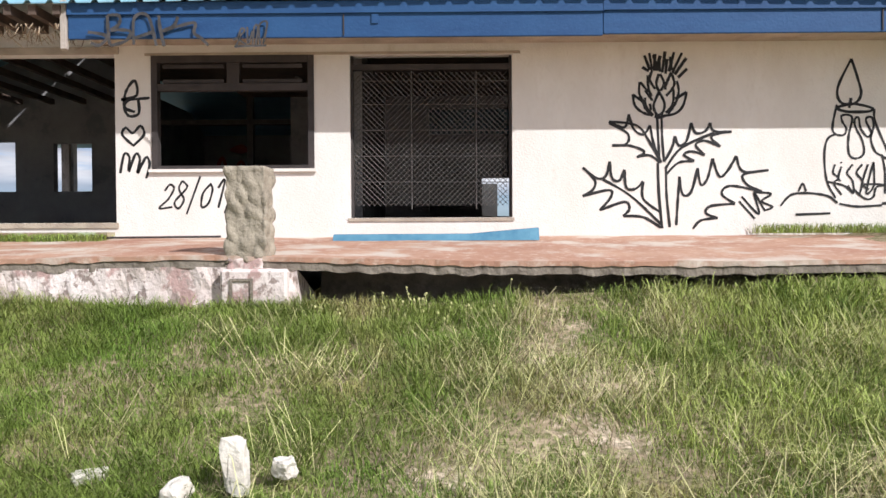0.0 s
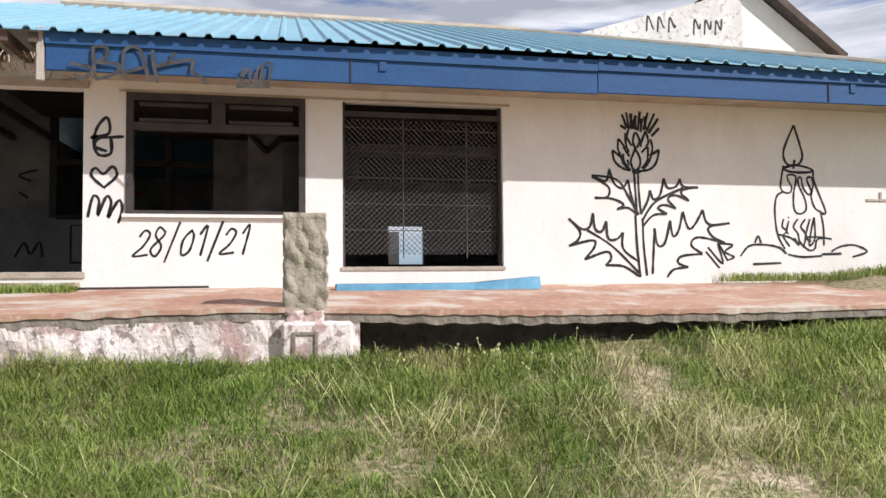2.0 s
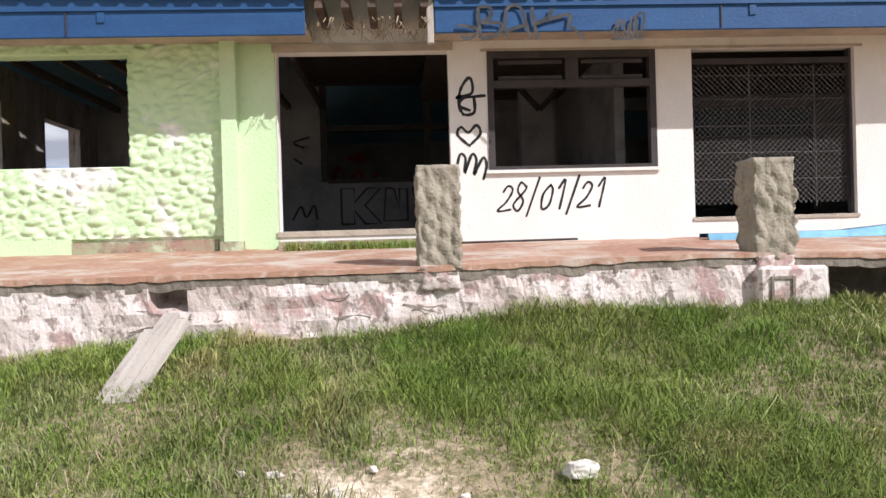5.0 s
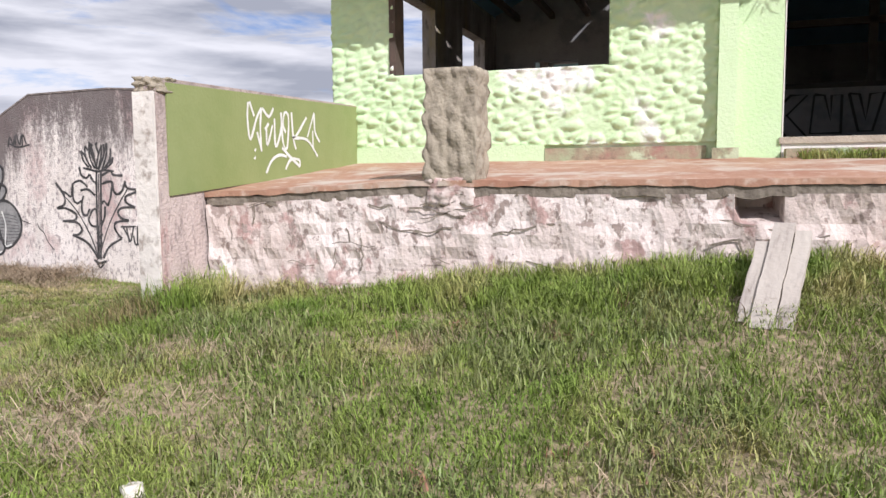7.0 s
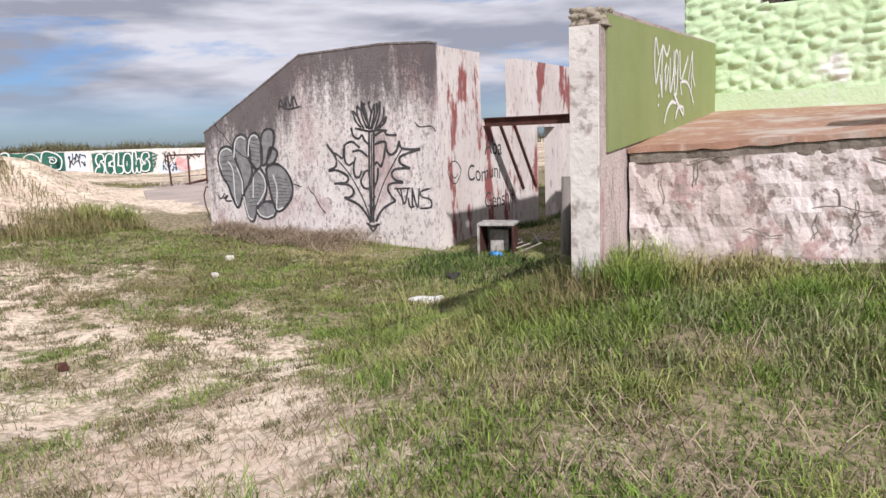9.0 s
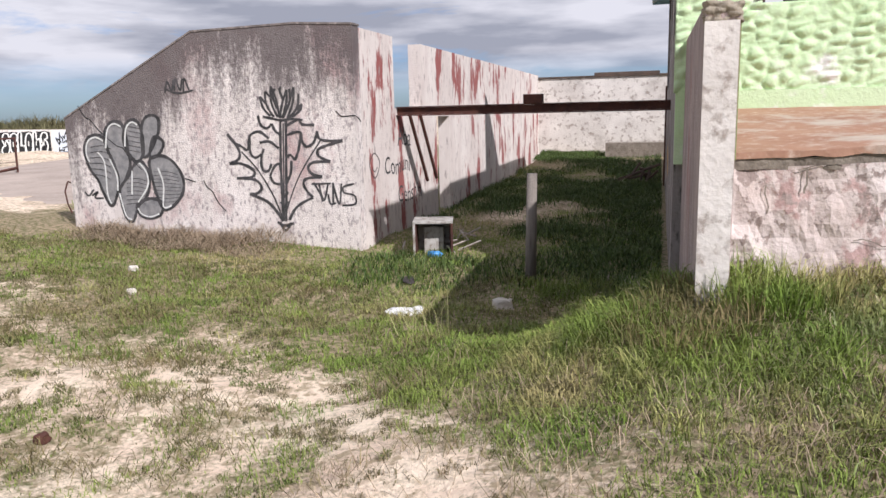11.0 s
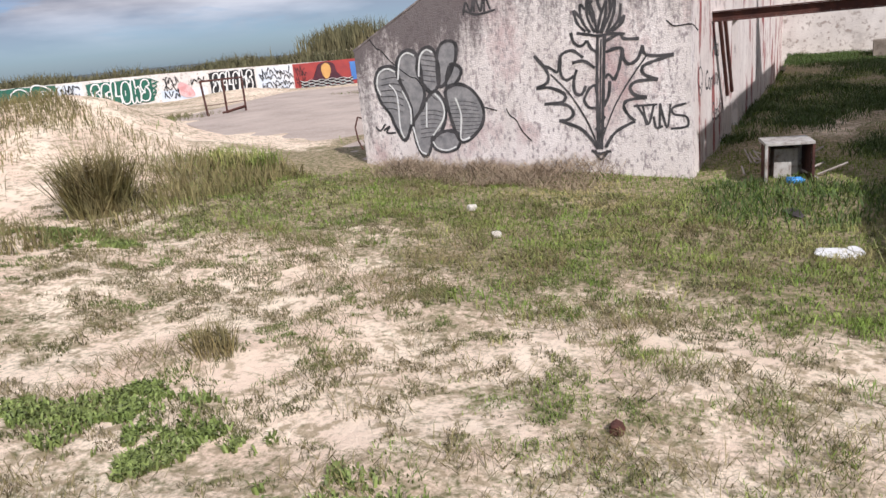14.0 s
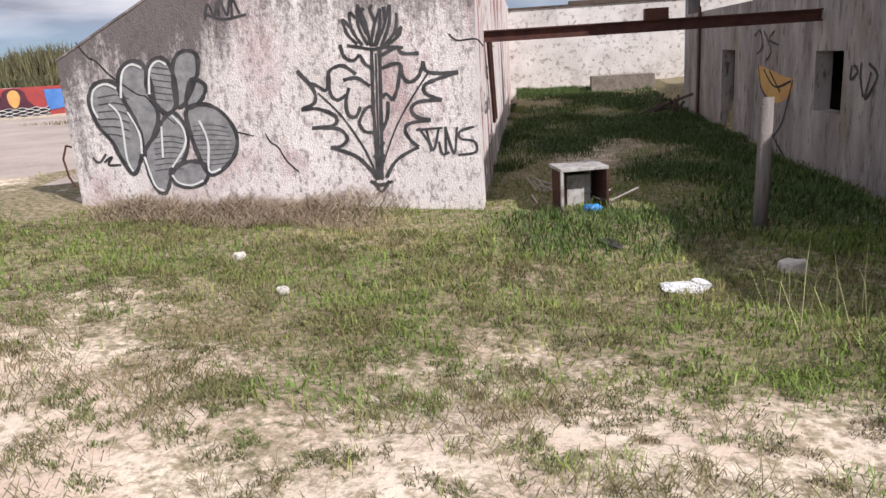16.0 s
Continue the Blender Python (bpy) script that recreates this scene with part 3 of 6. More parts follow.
def cover(x, y):
    """How much of the ground the grass covers, 0 (sand) to 1."""
    x, y = np.asarray(x, float), np.asarray(y, float)
    c = np.full(np.broadcast(x, y).shape, 0.92)
    sandy = smoothstep(-7.3, -9.1, x + 0.7 * (y - 3.5)) * smoothstep(7.6, 5.4, y + 0.18 * (x + 12))
    c = c - 0.62 * sandy
    c = c - 0.5 * np.exp(-(((x + 2.7) / 0.8) ** 2 + ((y - 3.9) / 0.55) ** 2))
    c = c - 0.5 * np.exp(-(((x - 2.75) / 0.4) ** 2 + ((y - 4.6) / 1.0) ** 2))
    c = c - 0.4 * np.exp(-(((x - 2.1) / 0.5) ** 2 + ((y - 3.3) / 0.4) ** 2))
    c = c - 0.55 * np.exp(-(((x + 7.1) / 0.7) ** 2 + ((y - 3.8) / 0.45) ** 2))
    c = c - 0.7 * smoothstep(-17.5, -20.5, x) * smoothstep(14.5, 12, y)
    c = c - 0.55 * smoothstep(-17, -20, x) * smoothstep(11, 14, y)
    c = c - 0.35 * np.exp(-(((x + 14.3) / 1.4) ** 2 + ((y - 7.6) / 0.5) ** 2))
    c = c - 0.5 * np.exp(-(((x + 10.6) / 1.3) ** 2 + ((y - 14.5) / 2.0) ** 2))
    return np.clip(c + 0.42 * (hashed(x, y, 1.1) - 0.5) + 0.3 * (hashed(x + 40, y, 3.1) - 0.5), 0, 1)


def sheet_of(xs, ys):
    gx, gy = np.meshgrid(xs, ys, indexing="ij")
    z = height(gx, gy)
    nx, ny = gx.shape
    co = np.stack([gx, gy, z], -1).reshape(-1, 3)
    i = np.arange(nx - 1)[:, None] * ny + np.arange(ny - 1)[None, :]
    faces = np.stack([i, i + ny, i + ny + 1, i + 1], -1).reshape(-1, 4)
    me = bpy.data.meshes.new("ground")
    me.from_pydata(co.tolist(), [], faces.tolist())
    me.attributes.new("cover", "FLOAT", "POINT").data.foreach_set("value", cover(gx, gy).ravel().astype(np.float32))
    me.polygons.foreach_set("use_smooth", [True] * len(me.polygons))
    me.materials.append(GROUND)
    return me


XS = np.concatenate([-np.geomspace(3500, 66, 14), np.arange(-64, -24, 1.2), np.arange(-24, 10, 0.13), np.arange(10, 40, 2.0), np.geomspace(42, 3500, 12)])
YS = np.concatenate([-np.geomspace(3500, 6, 12), np.arange(-5, 12.4, 0.13), np.arange(12.6, 70, 1.2), np.geomspace(74, 3500, 16)])
ground = tagged(new("ground", sheet_of(XS, YS)), "sandy ground with patchy grass, sloping from the terrace", "ground", kind="structure")


bm = bmesh.new()
bm.faces.new([bm.verts.new(p) for p in ((-3400, -1200, -1.2), (-95, 20, -1.2), (-95, 260, -1.2), (-900, 3400, -1.2), (-3400, 3400, -1.2))])
tagged(link("sea", bm, SEA), "dull grey-blue sea out to the horizon", "water", kind="structure")


def blades(name, x, y, z, h, w, lean, mat, label, category="grass"):
    """Many bent three-sided blades in one mesh."""
    n = len(x)
    a = np.random.rand(n) * math.tau
    la = np.random.rand(n) * math.tau
    ox, oy = np.cos(la) * lean * h, np.sin(la) * lean * h
    wx, wy = np.cos(a) * w / 2, np.sin(a) * w / 2
    co = np.empty((n, 5, 3), np.float32)
    co[:, 0] = np.stack([x - wx, y - wy, z - 0.02], -1)
    co[:, 1] = np.stack([x + wx, y + wy, z - 0.02], -1)
    co[:, 2] = np.stack([x - wx * 0.75 + ox * 0.35, y - wy * 0.75 + oy * 0.35, z + h * 0.6], -1)
    co[:, 3] = np.stack([x + wx * 0.75 + ox * 0.35, y + wy * 0.75 + oy * 0.35, z + h * 0.6], -1)
    co[:, 4] = np.stack([x + ox, y + oy, z + h * (1 - 0.35 * np.minimum(lean, 1.5))], -1)
    b = np.arange(n, dtype=np.int32)[:, None] * 5
    tri = np.concatenate([b + np.array([0, 1, 3]), b + np.array([0, 3, 2]), b + np.array([2, 3, 4])], 1).reshape(-1)
    me = bpy.data.meshes.new(name)
    me.vertices.add(n * 5)
    me.vertices.foreach_set("co", co.ravel())
    me.loops.add(len(tri))
    me.loops.foreach_set("vertex_index", tri)
    me.polygons.add(len(tri) // 3)
    me.polygons.foreach_set("loop_start", np.arange(0, len(tri), 3, dtype=np.int32))
    me.update(calc_edges=True)
    me.materials.append(mat)
    return tagged(new(name, me), label, category, kind="stuff")


def scatter(n, x0, x1, y0, y1):
    return np.random.uniform(x0, x1, n), np.random.uniform(y0, y1, n)


def on_open_ground(x, y):
    terrace = (y > 5.93) & (x > -8.2) & (x < 6.0)
    house = (y > 8.6) & (x > -8.3) & (x < 9.0)
    wall = (y > 10.5) & (y < 10.8) & (x > -16.9) & (x < -12.0)
    slab = (x < -16.6) & (y > 9.6 + 0.12 * (-16.6 - x))
    return ~(terrace | house | wall | slab)


# ---- building ----
FY, PY = 8.74, 5.96                                   # front of the house, front of the terrace
H = [(-3.71, -1.85, 0.09, 2.02), (-1.43, 0.44, 0.70, 2.0), (0.85, 2.71, 0.13, 2.0)]
wall_front = tagged(link("wall_front", holed("x", FY, 0.18, -3.72, 8.85, -0.6, 2.62, H), WHITE), "white-painted house wall with graffiti and empty openings", "wall", kind="structure")
GW = (-7.5, -5.28, 0.83, 2.02)
wall_green = tagged(link("wall_green", holed("x", FY, 0.18, -8.22, -3.725, -0.6, 2.62, [GW]), GREEN), "pale green rendered house wall with a window hole", "wall", kind="structure")
wall_left = tagged(link("wall_left", holed("y", -8.22, 0.2, FY + 0.185, 20.0, -2.3, 2.62, [(9.9, 11.5, 0.75, 2.1), (12.8, 14.1, 0.75, 2.1), (15.1, 19.9, 0.3, 2.5), (16.0, 16.85, -1.95, -0.43), (11.5, 12.34, -1.14, -0.44)]), YARD), "tall stained side wall, grey darkened for its shade, with a door hole", "wall", kind="structure")
wall_right = tagged(link("wall_right", holed("y", 8.65, 0.2, FY + 0.185, 20.0, -0.6, 2.62, []), WHITE), "white side wall of the house", "wall", kind="structure")
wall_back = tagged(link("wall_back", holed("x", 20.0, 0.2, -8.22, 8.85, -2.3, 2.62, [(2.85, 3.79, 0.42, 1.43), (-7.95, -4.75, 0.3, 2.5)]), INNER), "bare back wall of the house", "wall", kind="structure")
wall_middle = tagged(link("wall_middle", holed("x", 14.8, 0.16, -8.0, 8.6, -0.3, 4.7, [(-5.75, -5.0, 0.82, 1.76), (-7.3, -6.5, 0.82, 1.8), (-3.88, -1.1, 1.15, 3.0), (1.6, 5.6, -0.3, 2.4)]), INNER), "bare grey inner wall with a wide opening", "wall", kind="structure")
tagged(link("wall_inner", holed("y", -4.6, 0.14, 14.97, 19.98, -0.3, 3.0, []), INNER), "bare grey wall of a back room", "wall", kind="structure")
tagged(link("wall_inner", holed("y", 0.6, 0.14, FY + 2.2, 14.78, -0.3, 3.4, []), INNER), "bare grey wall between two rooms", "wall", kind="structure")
tagged(link("floor_inside", boxes((-8.0, 8.6, FY + 0.19, 19.98, -0.4, -0.06)), CREAM), "dusty bare floor inside the house", "floor", kind="structure")

# render with lumps round the green window, proud of the wall
bm = bmesh.new()
NU, NV = 240, 150
U0, U1, V0, V1 = -8.24, -4.28, 0.06, 2.6
cells = {}
for i in range(NU + 1):
    for j in range(NV + 1):
        u, v = U0 + (U1 - U0) * i / NU, V0 + (V1 - V0) * j / NV
        a = Vector((u * 6.0 + v * 3.6, v * 11.0 - u * 3.8, 0))
        d = noise.voronoi(a)[0]
        lump = max(0.0, min(0.5, d[1] - d[0])) * 0.075 + 0.012 * noise.noise(Vector((u * 5, v * 5, 3)))
        cells[i, j] = bm.verts.new((u, FY - 0.022 - lump, v))
for i in range(NU):
    for j in range(NV):
        cu, cv = U0 + (U1 - U0) * (i + 0.5) / NU, V0 + (V1 - V0) * (j + 0.5) / NV
        if not (GW[0] - 0.01 < cu < GW[1] + 0.01 and GW[2] < cv < GW[3]):
            bm.faces.new((cells[i, j], cells[i + 1, j], cells[i + 1, j + 1], cells[i, j + 1]))
edge = [e for e in bm.edges if len(e.link_faces) == 1]
ext = bmesh.ops.extrude_edge_only(bm, edges=edge)
for q in ext["geom"]:
    if isinstance(q, bmesh.types.BMVert):
        q.co.y = FY + 0.01
bmesh.ops.delete(bm, geom=[q for q in bm.verts if not q.link_faces], context="VERTS")
part("lumpy_render", bm, GREEN, wall_green, "pale green render with hand-thrown lumps", True)
part("base_band", boxes((-5.9, -4.37, FY - 0.03, FY - 0.002, -0.3, 0.03)), REDDISH, wall_green, "worn red base band")
part("base_band", boxes((-8.2, -5.905, FY - 0.05, FY - 0.002, -0.3, 0.07)), GREEN, wall_green)
pil = boxes((-4.28, -4.12, FY - 0.14, FY - 0.002, -0.12, 2.6))
part("pilaster", pil, GREEN, wall_green)
part("pilaster_foot", boxes((-4.32, -4.09, FY - 0.16, FY - 0.004, -0.14, 0.0)), REDDISH, wall_green)
part("lintel_edge", boxes((-3.75, -1.8, FY - 0.03, FY - 0.002, 2.02, 2.1), (-1.5, 2.8, FY - 0.012, FY - 0.002, 2.0, 2.03)), CREAM, wall_front, "dirty plaster edge over the openings")
part("sill", boxes((-3.74, -1.82, FY - 0.02, FY + 0.2, 0.03, 0.088)), CREAM, wall_front, "worn concrete sill")
part("sill", boxes((0.83, 2.73, FY - 0.015, FY + 0.2, 0.09, 0.128)), CREAM, wall_front, "worn concrete sill")
part("kerb", boxes((-3.7, -1.86, FY - 0.22, FY - 0.022, -0.2, -0.02)), REDDISH, wall_front)
for k, (u, v) in enumerate(((7.6, 0.95), (8.2, 1.05))):
    part("plaster_scar", boxes((u, u + 0.45, FY - 0.012, FY - 0.002, v, v + 0.03), (u + 0.2, u + 0.23, FY - 0.014, FY - 0.002, v, v + 0.12)), CREAM, wall_front)

# window frame with a transom
window_1 = thing("window_1", (-0.5, FY + 0.05, 0.7), "dark empty window frame with a broken transom light", "window", kind="structure")


def at(ob, bm):
    bmesh.ops.translate(bm, verts=bm.verts, vec=-Vector(ob.location))
    return bm


def piece(name, ob, mat, *bx, label=""):
    return part(name, at(ob, boxes(*bx)), mat, ob, label)


piece("window_frame", window_1, FRAME, (-1.43, -1.36, FY - 0.015, FY + 0.09, 0.7, 2.0), (0.37, 0.44, FY - 0.015, FY + 0.09, 0.7, 2.0), (-1.358, 0.368, FY - 0.015, FY + 0.09, 1.92, 2.0), (-1.358, 0.368, FY - 0.015, FY + 0.09, 0.7, 0.74))
piece("transom", window_1, FRAME, (-1.358, 0.368, FY - 0.01, FY + 0.08, 1.6, 1.68))
piece("mullion", window_1, FRAME, (-0.56, -0.42, FY, FY + 0.07, 1.682, 1.918))
piece("transom_frame", window_1, FRAME, (-1.3, -0.6, FY + 0.01, FY + 0.05, 1.69, 1.73), (-1.3, -0.6, FY + 0.01, FY + 0.05, 1.86, 1.9), (-0.38, 0.3, FY + 0.01, FY + 0.05, 1.69, 1.73), (-0.38, 0.3, FY + 0.01, FY + 0.05, 1.86, 1.9))
piece("window_sill", window_1, WHITE, (-1.46, 0.47, FY - 0.04, FY - 0.017, 0.665, 0.7))

# wire mesh screen in the wide doorway
mesh_screen = thing("mesh_screen", (1.78, FY + 0.1, 0.13), "rusty diamond wire mesh screen across a doorway", "screen")
bm = bmesh.new()
x0, x1, z0, z1, st = 0.88, 2.66, 0.27, 1.82, 0.062
n = int((x1 - x0 + z1 - z0) / st)
for k in range(n):
    s = k * st
    for fl in (0, 1):
        a, b = max(0.0, s - (z1 - z0)), min(x1 - x0, s)
        if b - a < 0.03:
            continue
        p = [(a, s - a), (b, s - b)]
        p = [(x0 + (q if not fl else (x1 - x0) - q), z0 + r) for q, r in p]
        (ua, za), (ub, zb) = p
        dy = 0.004 * fl
        rod(bm, (ua - 1.78, dy, za - 0.13), (ub - 1.78, dy, zb - 0.13), 0.0036, 3)
part("wire_mesh", bm, WIRE, mesh_screen)
for z in (0.55, 0.85, 1.15, 1.45, 1.72):
    bm = bmesh.new()
    rod(bm, (-0.9, 0.008, z - 0.13), (0.9, 0.008, z - 0.13 - 0.01), 0.005, 4)
    part("cross_wire", bm, WIRE, mesh_screen)
for u in (1.55, 2.3):
    bm = bmesh.new()
    rod(bm, (u - 1.78, 0.012, 0.1), (u - 1.78, 0.012, 1.7), 0.007, 4)
    part("upright_bar", bm, WIRE, mesh_screen)
piece("frame", mesh_screen, FRAME, (0.852, 0.88, FY + 0.06, FY + 0.14, 0.131, 1.998), (2.68, 2.708, FY + 0.06, FY + 0.14, 0.131, 1.998), (0.882, 2.678, FY + 0.06, FY + 0.14, 1.84, 1.9))

# terrace
EDGE = [(-8.0, -0.35), (-6.3, -0.27), (-4.2, -0.27), (-2.4, -0.26), (-0.1, -0.22), (1.1, -0.25), (2.4, -0.28), (4.4, -0.29), (6.6, -0.26)]
ex, ez = np.array([e[0] for e in EDGE]), np.array([e[1] for e in EDGE])


def terrace_z(u, y):
    zf = float(np.interp(u, ex, ez))
    return zf + (-0.09 - zf) * (y - PY) / (FY - PY)


def slab_grid(bm, u0, u1, y0, y1, top, thick, nu, ny, jag=0.0):
    g = {}
    for i in range(nu + 1):
        for j in range(ny + 1):
            u, y = u0 + (u1 - u0) * i / nu, y0 + (y1 - y0) * j / ny
            jy = (abs(noise.noise(Vector((u * 2.3, 1, 0)))) * jag + abs(noise.noise(Vector((u * 11, 2, 0)))) * jag * 0.5) if j == 0 else 0
            zt = top(u, y)
            zj = noise.noise(Vector((u * 3, y * 3, 5))) * 0.012
            g[i, j] = (bm.verts.new((u, y + jy, zt + zj)), bm.verts.new((u, y + jy * 1.3, zt - thick - (abs(noise.noise(Vector((u * 4, 7, 0)))) * jag if j == 0 else 0))))
    for i in range(nu):
        for j in range(ny):
            for k in (0, 1):
                bm.faces.new((g[i, j][k], g[i + 1, j][k], g[i + 1, j + 1][k], g[i, j + 1][k]))
        for j in (0, ny):
            bm.faces.new((g[i, j][0], g[i + 1, j][0], g[i + 1, j][1], g[i, j][1]))
    for j in range(ny):
        for i in (0, nu):
            bm.faces.new((g[i, j][0], g[i, j + 1][0], g[i, j + 1][1], g[i, j][1]))


bm = bmesh.new()
slab_grid(bm, -7.96, 7.4, PY + 0.02, FY - 0.003, terrace_z, 0.035, 300, 10, 0.025)
terrace_floor = tagged(link("terrace_floor", bm, FLOOR), "worn reddish tiled terrace floor, broken at the edge", "floor", kind="structure")
bm = bmesh.new()
slab_grid(bm, -7.95, 7.4, PY + 0.03, FY - 0.3, lambda u, y: terrace_z(u, y) - 0.04, 0.06, 300, 4, 0.04)
part("slab_edge", bm, RIM, terrace_floor, "broken concrete slab edge")
bm = bmesh.new()
g = {}
NU = 220
for i in range(NU + 1):
    u = -7.95 + (0.78 + 7.95) * i / NU
    zt = terrace_z(u, PY) - 0.09
    for j in range(15):
        v = zt + (-1.6 - zt) * j / 14
        hole = 0.35 if (-4.2 < u < -3.97 and j <= 1) else 0.0
        r = 0.05 * abs(noise.noise(Vector((u * 2.2, 0, v * 3)))) + 0.025 * noise.noise(Vector((u * 9, 4, v * 12)))
        g[i, j] = bm.verts.new((u, PY + 0.03 + r + hole, v))
for i in range(NU):
    for j in range(14):
        bm.faces.new((g[i, j], g[i + 1, j], g[i + 1, j + 1], g[i, j + 1]))
back = [bm.verts.new((u, PY + 0.9, v)) for u, v in ((-7.95, -0.6), (0.78, -0.6), (0.78, -1.6), (-7.95, -1.6))]
bm.faces.new(back)
bm.faces.new([g[NU, j] for j in range(15)] + [back[2], back[1]])
terrace_wall = tagged(link("terrace_wall", bm, PLINTH), "peeling pinkish-white retaining wall with cracks", "wall", kind="structure")
sp = Spray(front(PY + 0.035))
for k in range(46):
    a = random.Random(k + 300)
    u, v = a.uniform(-7.8, 0.6), a.uniform(-0.85, -0.42)
    n = a.randint(3, 7)
    pts = [(u, v)]
    down = a.random() < 0.35
    for _ in range(n):
        pts.append((pts[-1][0] + (a.uniform(-0.02, 0.02) if down else a.uniform(0.03, 0.09)), pts[-1][1] - (a.uniform(0.02, 0.05) if down else a.uniform(-0.025, 0.03))))
    sp.line(pts, a.uniform(0.006, 0.014), sharp=True)
sp.done(RIM, terrace_wall, "dark cracks in the plaster", "crack")
# set-back wall closing the gap, same grey-brown as the slab edge
tagged(link("terrace_back_wall", boxes((0.82, 7.4, 6.9, 7.1, -1.5, -0.36)), RIM), "rough dark grey-brown wall under the overhanging slab", "wall", kind="structure")

# parapet between terrace and yard
parapet = tagged(link("parapet", prism([(5.5, -2.3), (5.5, 0.40), (5.62, 0.46), (8.735, 0.53), (8.735, -2.3)], "y", -8.14, -7.97), material("grimy_pink_plaster", (0.56, 0.46, 0.42), (0.34, 0.27, 0.25), 2.0, 0.9, 0.7, 45, c=(0.2, 0.16, 0.15), streak=3.0, patch=(0.42, 0.24, 0.22), plo=0.56, phi=0.64, pscale=1.6)), "low wall with crumbling white end, olive on the terrace side", "wall", kind="structure")
part("olive_face", prism([(5.6, -0.36), (5.6, 0.43), (8.73, 0.515), (8.73, -0.13)], "y", -7.968, -7.955), OLIVE, parapet, "olive green painted face")
sp = Spray(side(-7.955))
spray_all(sp, 0.026, [(6.624, 0.389), (6.689, 0.274)], [(6.604, 0.384), (6.588, 0.248), (6.622, 0.081), (6.723, 0.257), (6.8, 0.35)], [(6.8, 0.35), (6.776, 0.182), (6.787, -0.015)], [(6.725, 0.145), (6.788, -0.01)], [(6.815, 0.351), (6.915, 0.287), (6.995, 0.365)], [(6.848, 0.171), (6.911, 0.23)], [(6.87, 0.18), (6.88, 0.041), (6.972, 0.218)], [(7.006, 0.277), (7.014, 0.032), (7.111, 0.185), (7.119, 0.337)], [(7.119, 0.337), (7.137, 0.086), (7.206, 0.03), (7.247, 0.293), (7.184, 0.342), (7.146, 0.237), (7.19, 0.164)], [(7.3, 0.351), (7.321, 0.128), (7.367, 0.018)], [(7.577, 0.325), (7.391, 0.157), (7.321, 0.125), (7.584, 0.113), (7.782, -0.037)], [(7.727, 0.38), (7.585, 0.14)], [(7.727, 0.376), (7.737, 0.201), (7.828, 0.105)])
spray_all(sp, 0.026, [(7.692, 0.208), (7.692, 0.055)], [(6.848, -0.198), (6.939, -0.092), (7.066, -0.04), (7.195, -0.049)], [(7.118, 0.027), (7.245, -0.045), (7.428, -0.137)], [(7.428, -0.137), (7.414, -0.076), (7.26, -0.078), (7.172, -0.164)], [(6.679, 0.002), (6.695, -0.013)], [(6.67, -0.065), (6.686, -0.079)])
sp.done(WSPRAY, parapet, "white spray tag")
bm = bmesh.new()
bmesh.ops.create_cube(bm, size=2)
bmesh.ops.subdivide_edges(bm, edges=list(bm.edges), cuts=9, use_grid_fill=True)
for q in bm.verts:
    k = 1 + 0.35 * noise.noise(q.co * 2.4)
    q.co = Vector((-8.055 + q.co.x * 0.088 * k, 5.6 + q.co.y * 0.11 * k, 0.41 + q.co.z * 0.045 * k))
part("end_plaster", boxes((-8.145, -7.975, 5.475, 5.498, -2.0, 0.36)), FARWHITE, parapet, "white plaster on the wall end")
part("crumbled_top", bm, STONE, parapet, "crumbling mossy top of the wall end", True)


# short stone-faced pillars
def pillar(x0, x1, seed):
    ob = thing("stone_pillar", ((x0 + x1) / 2, 6.15, -0.26), "short grey pillar stub with rough stone relief on the terrace edge", "pillar", "pillars along the terrace edge")
    w, d, h = (x1 - x0) / 2, 0.16, 0.76
    bm = bmesh.new()
    bmesh.ops.create_cube(bm, size=2)
    bmesh.ops.subdivide_edges(bm, edges=list(bm.edges), cuts=21, use_grid_fill=True)
    for q in bm.verts:
        p = Vector((q.co.x * w, q.co.y * d, (q.co.z * 0.5 + 0.5) * h))
        nn = Vector((q.co.x if abs(q.co.x) > 0.99 else 0, q.co.y if abs(q.co.y) > 0.99 else 0, q.co.z * 0.3 if abs(q.co.z) > 0.99 else 0))
        dv = noise.voronoi(Vector((p.x * 9 + seed, p.y * 9 + p.x * 3, p.z * 8 + p.x * 4)))[0]
        lump = min(0.4, dv[1] - dv[0]) * 0.075 - 0.018
        if q.co.z > 0.99:
            lump *= 0.2
        q.co = p + nn * lump + Vector((0, 0, -0.02))
    part("stone_shaft", bm, STONE, ob, "", True)
    bm = bmesh.new()
    bmesh.ops.create_cube(bm, size=2)
    bmesh.ops.subdivide_edges(bm, edges=list(bm.edges), cuts=7, use_grid_fill=True)
    for q in bm.verts:
        r = 1 + 0.16 * noise.noise(q.co * 2 + Vector((seed, 0, 0)))
        q.co = Vector((q.co.x * (w - 0.02) * r, q.co.y * d * r, -0.08 + q.co.z * 0.09 * r))
    part("broken_footing", bm, PLINTH, ob, "broken plaster footing", True)
    return ob


pillar(0.22, 0.535, 1.0)
pillar(-2.285, -1.97, 4.0)
pillar(-6.19, -5.82, 8.0)
pier = tagged(link("terrace_pier", bevelled(0.2, 0.72, 5.9, 6.3, -1.4, -0.33, 0.02), PLINTH), "peeling white pier under a terrace pillar", "pier", kind="structure")
part("niche_edge", boxes((0.28, 0.30, 5.885, 5.898, -0.75, -0.40), (0.44, 0.46, 5.885, 5.898, -0.75, -0.40), (0.302, 0.438, 5.885, 5.898, -0.42, -0.40)), RIM, pier)

# ---- roof ----
RY, RZ, EZ, EYF = 14.3, 4.83, 2.40, 7.93
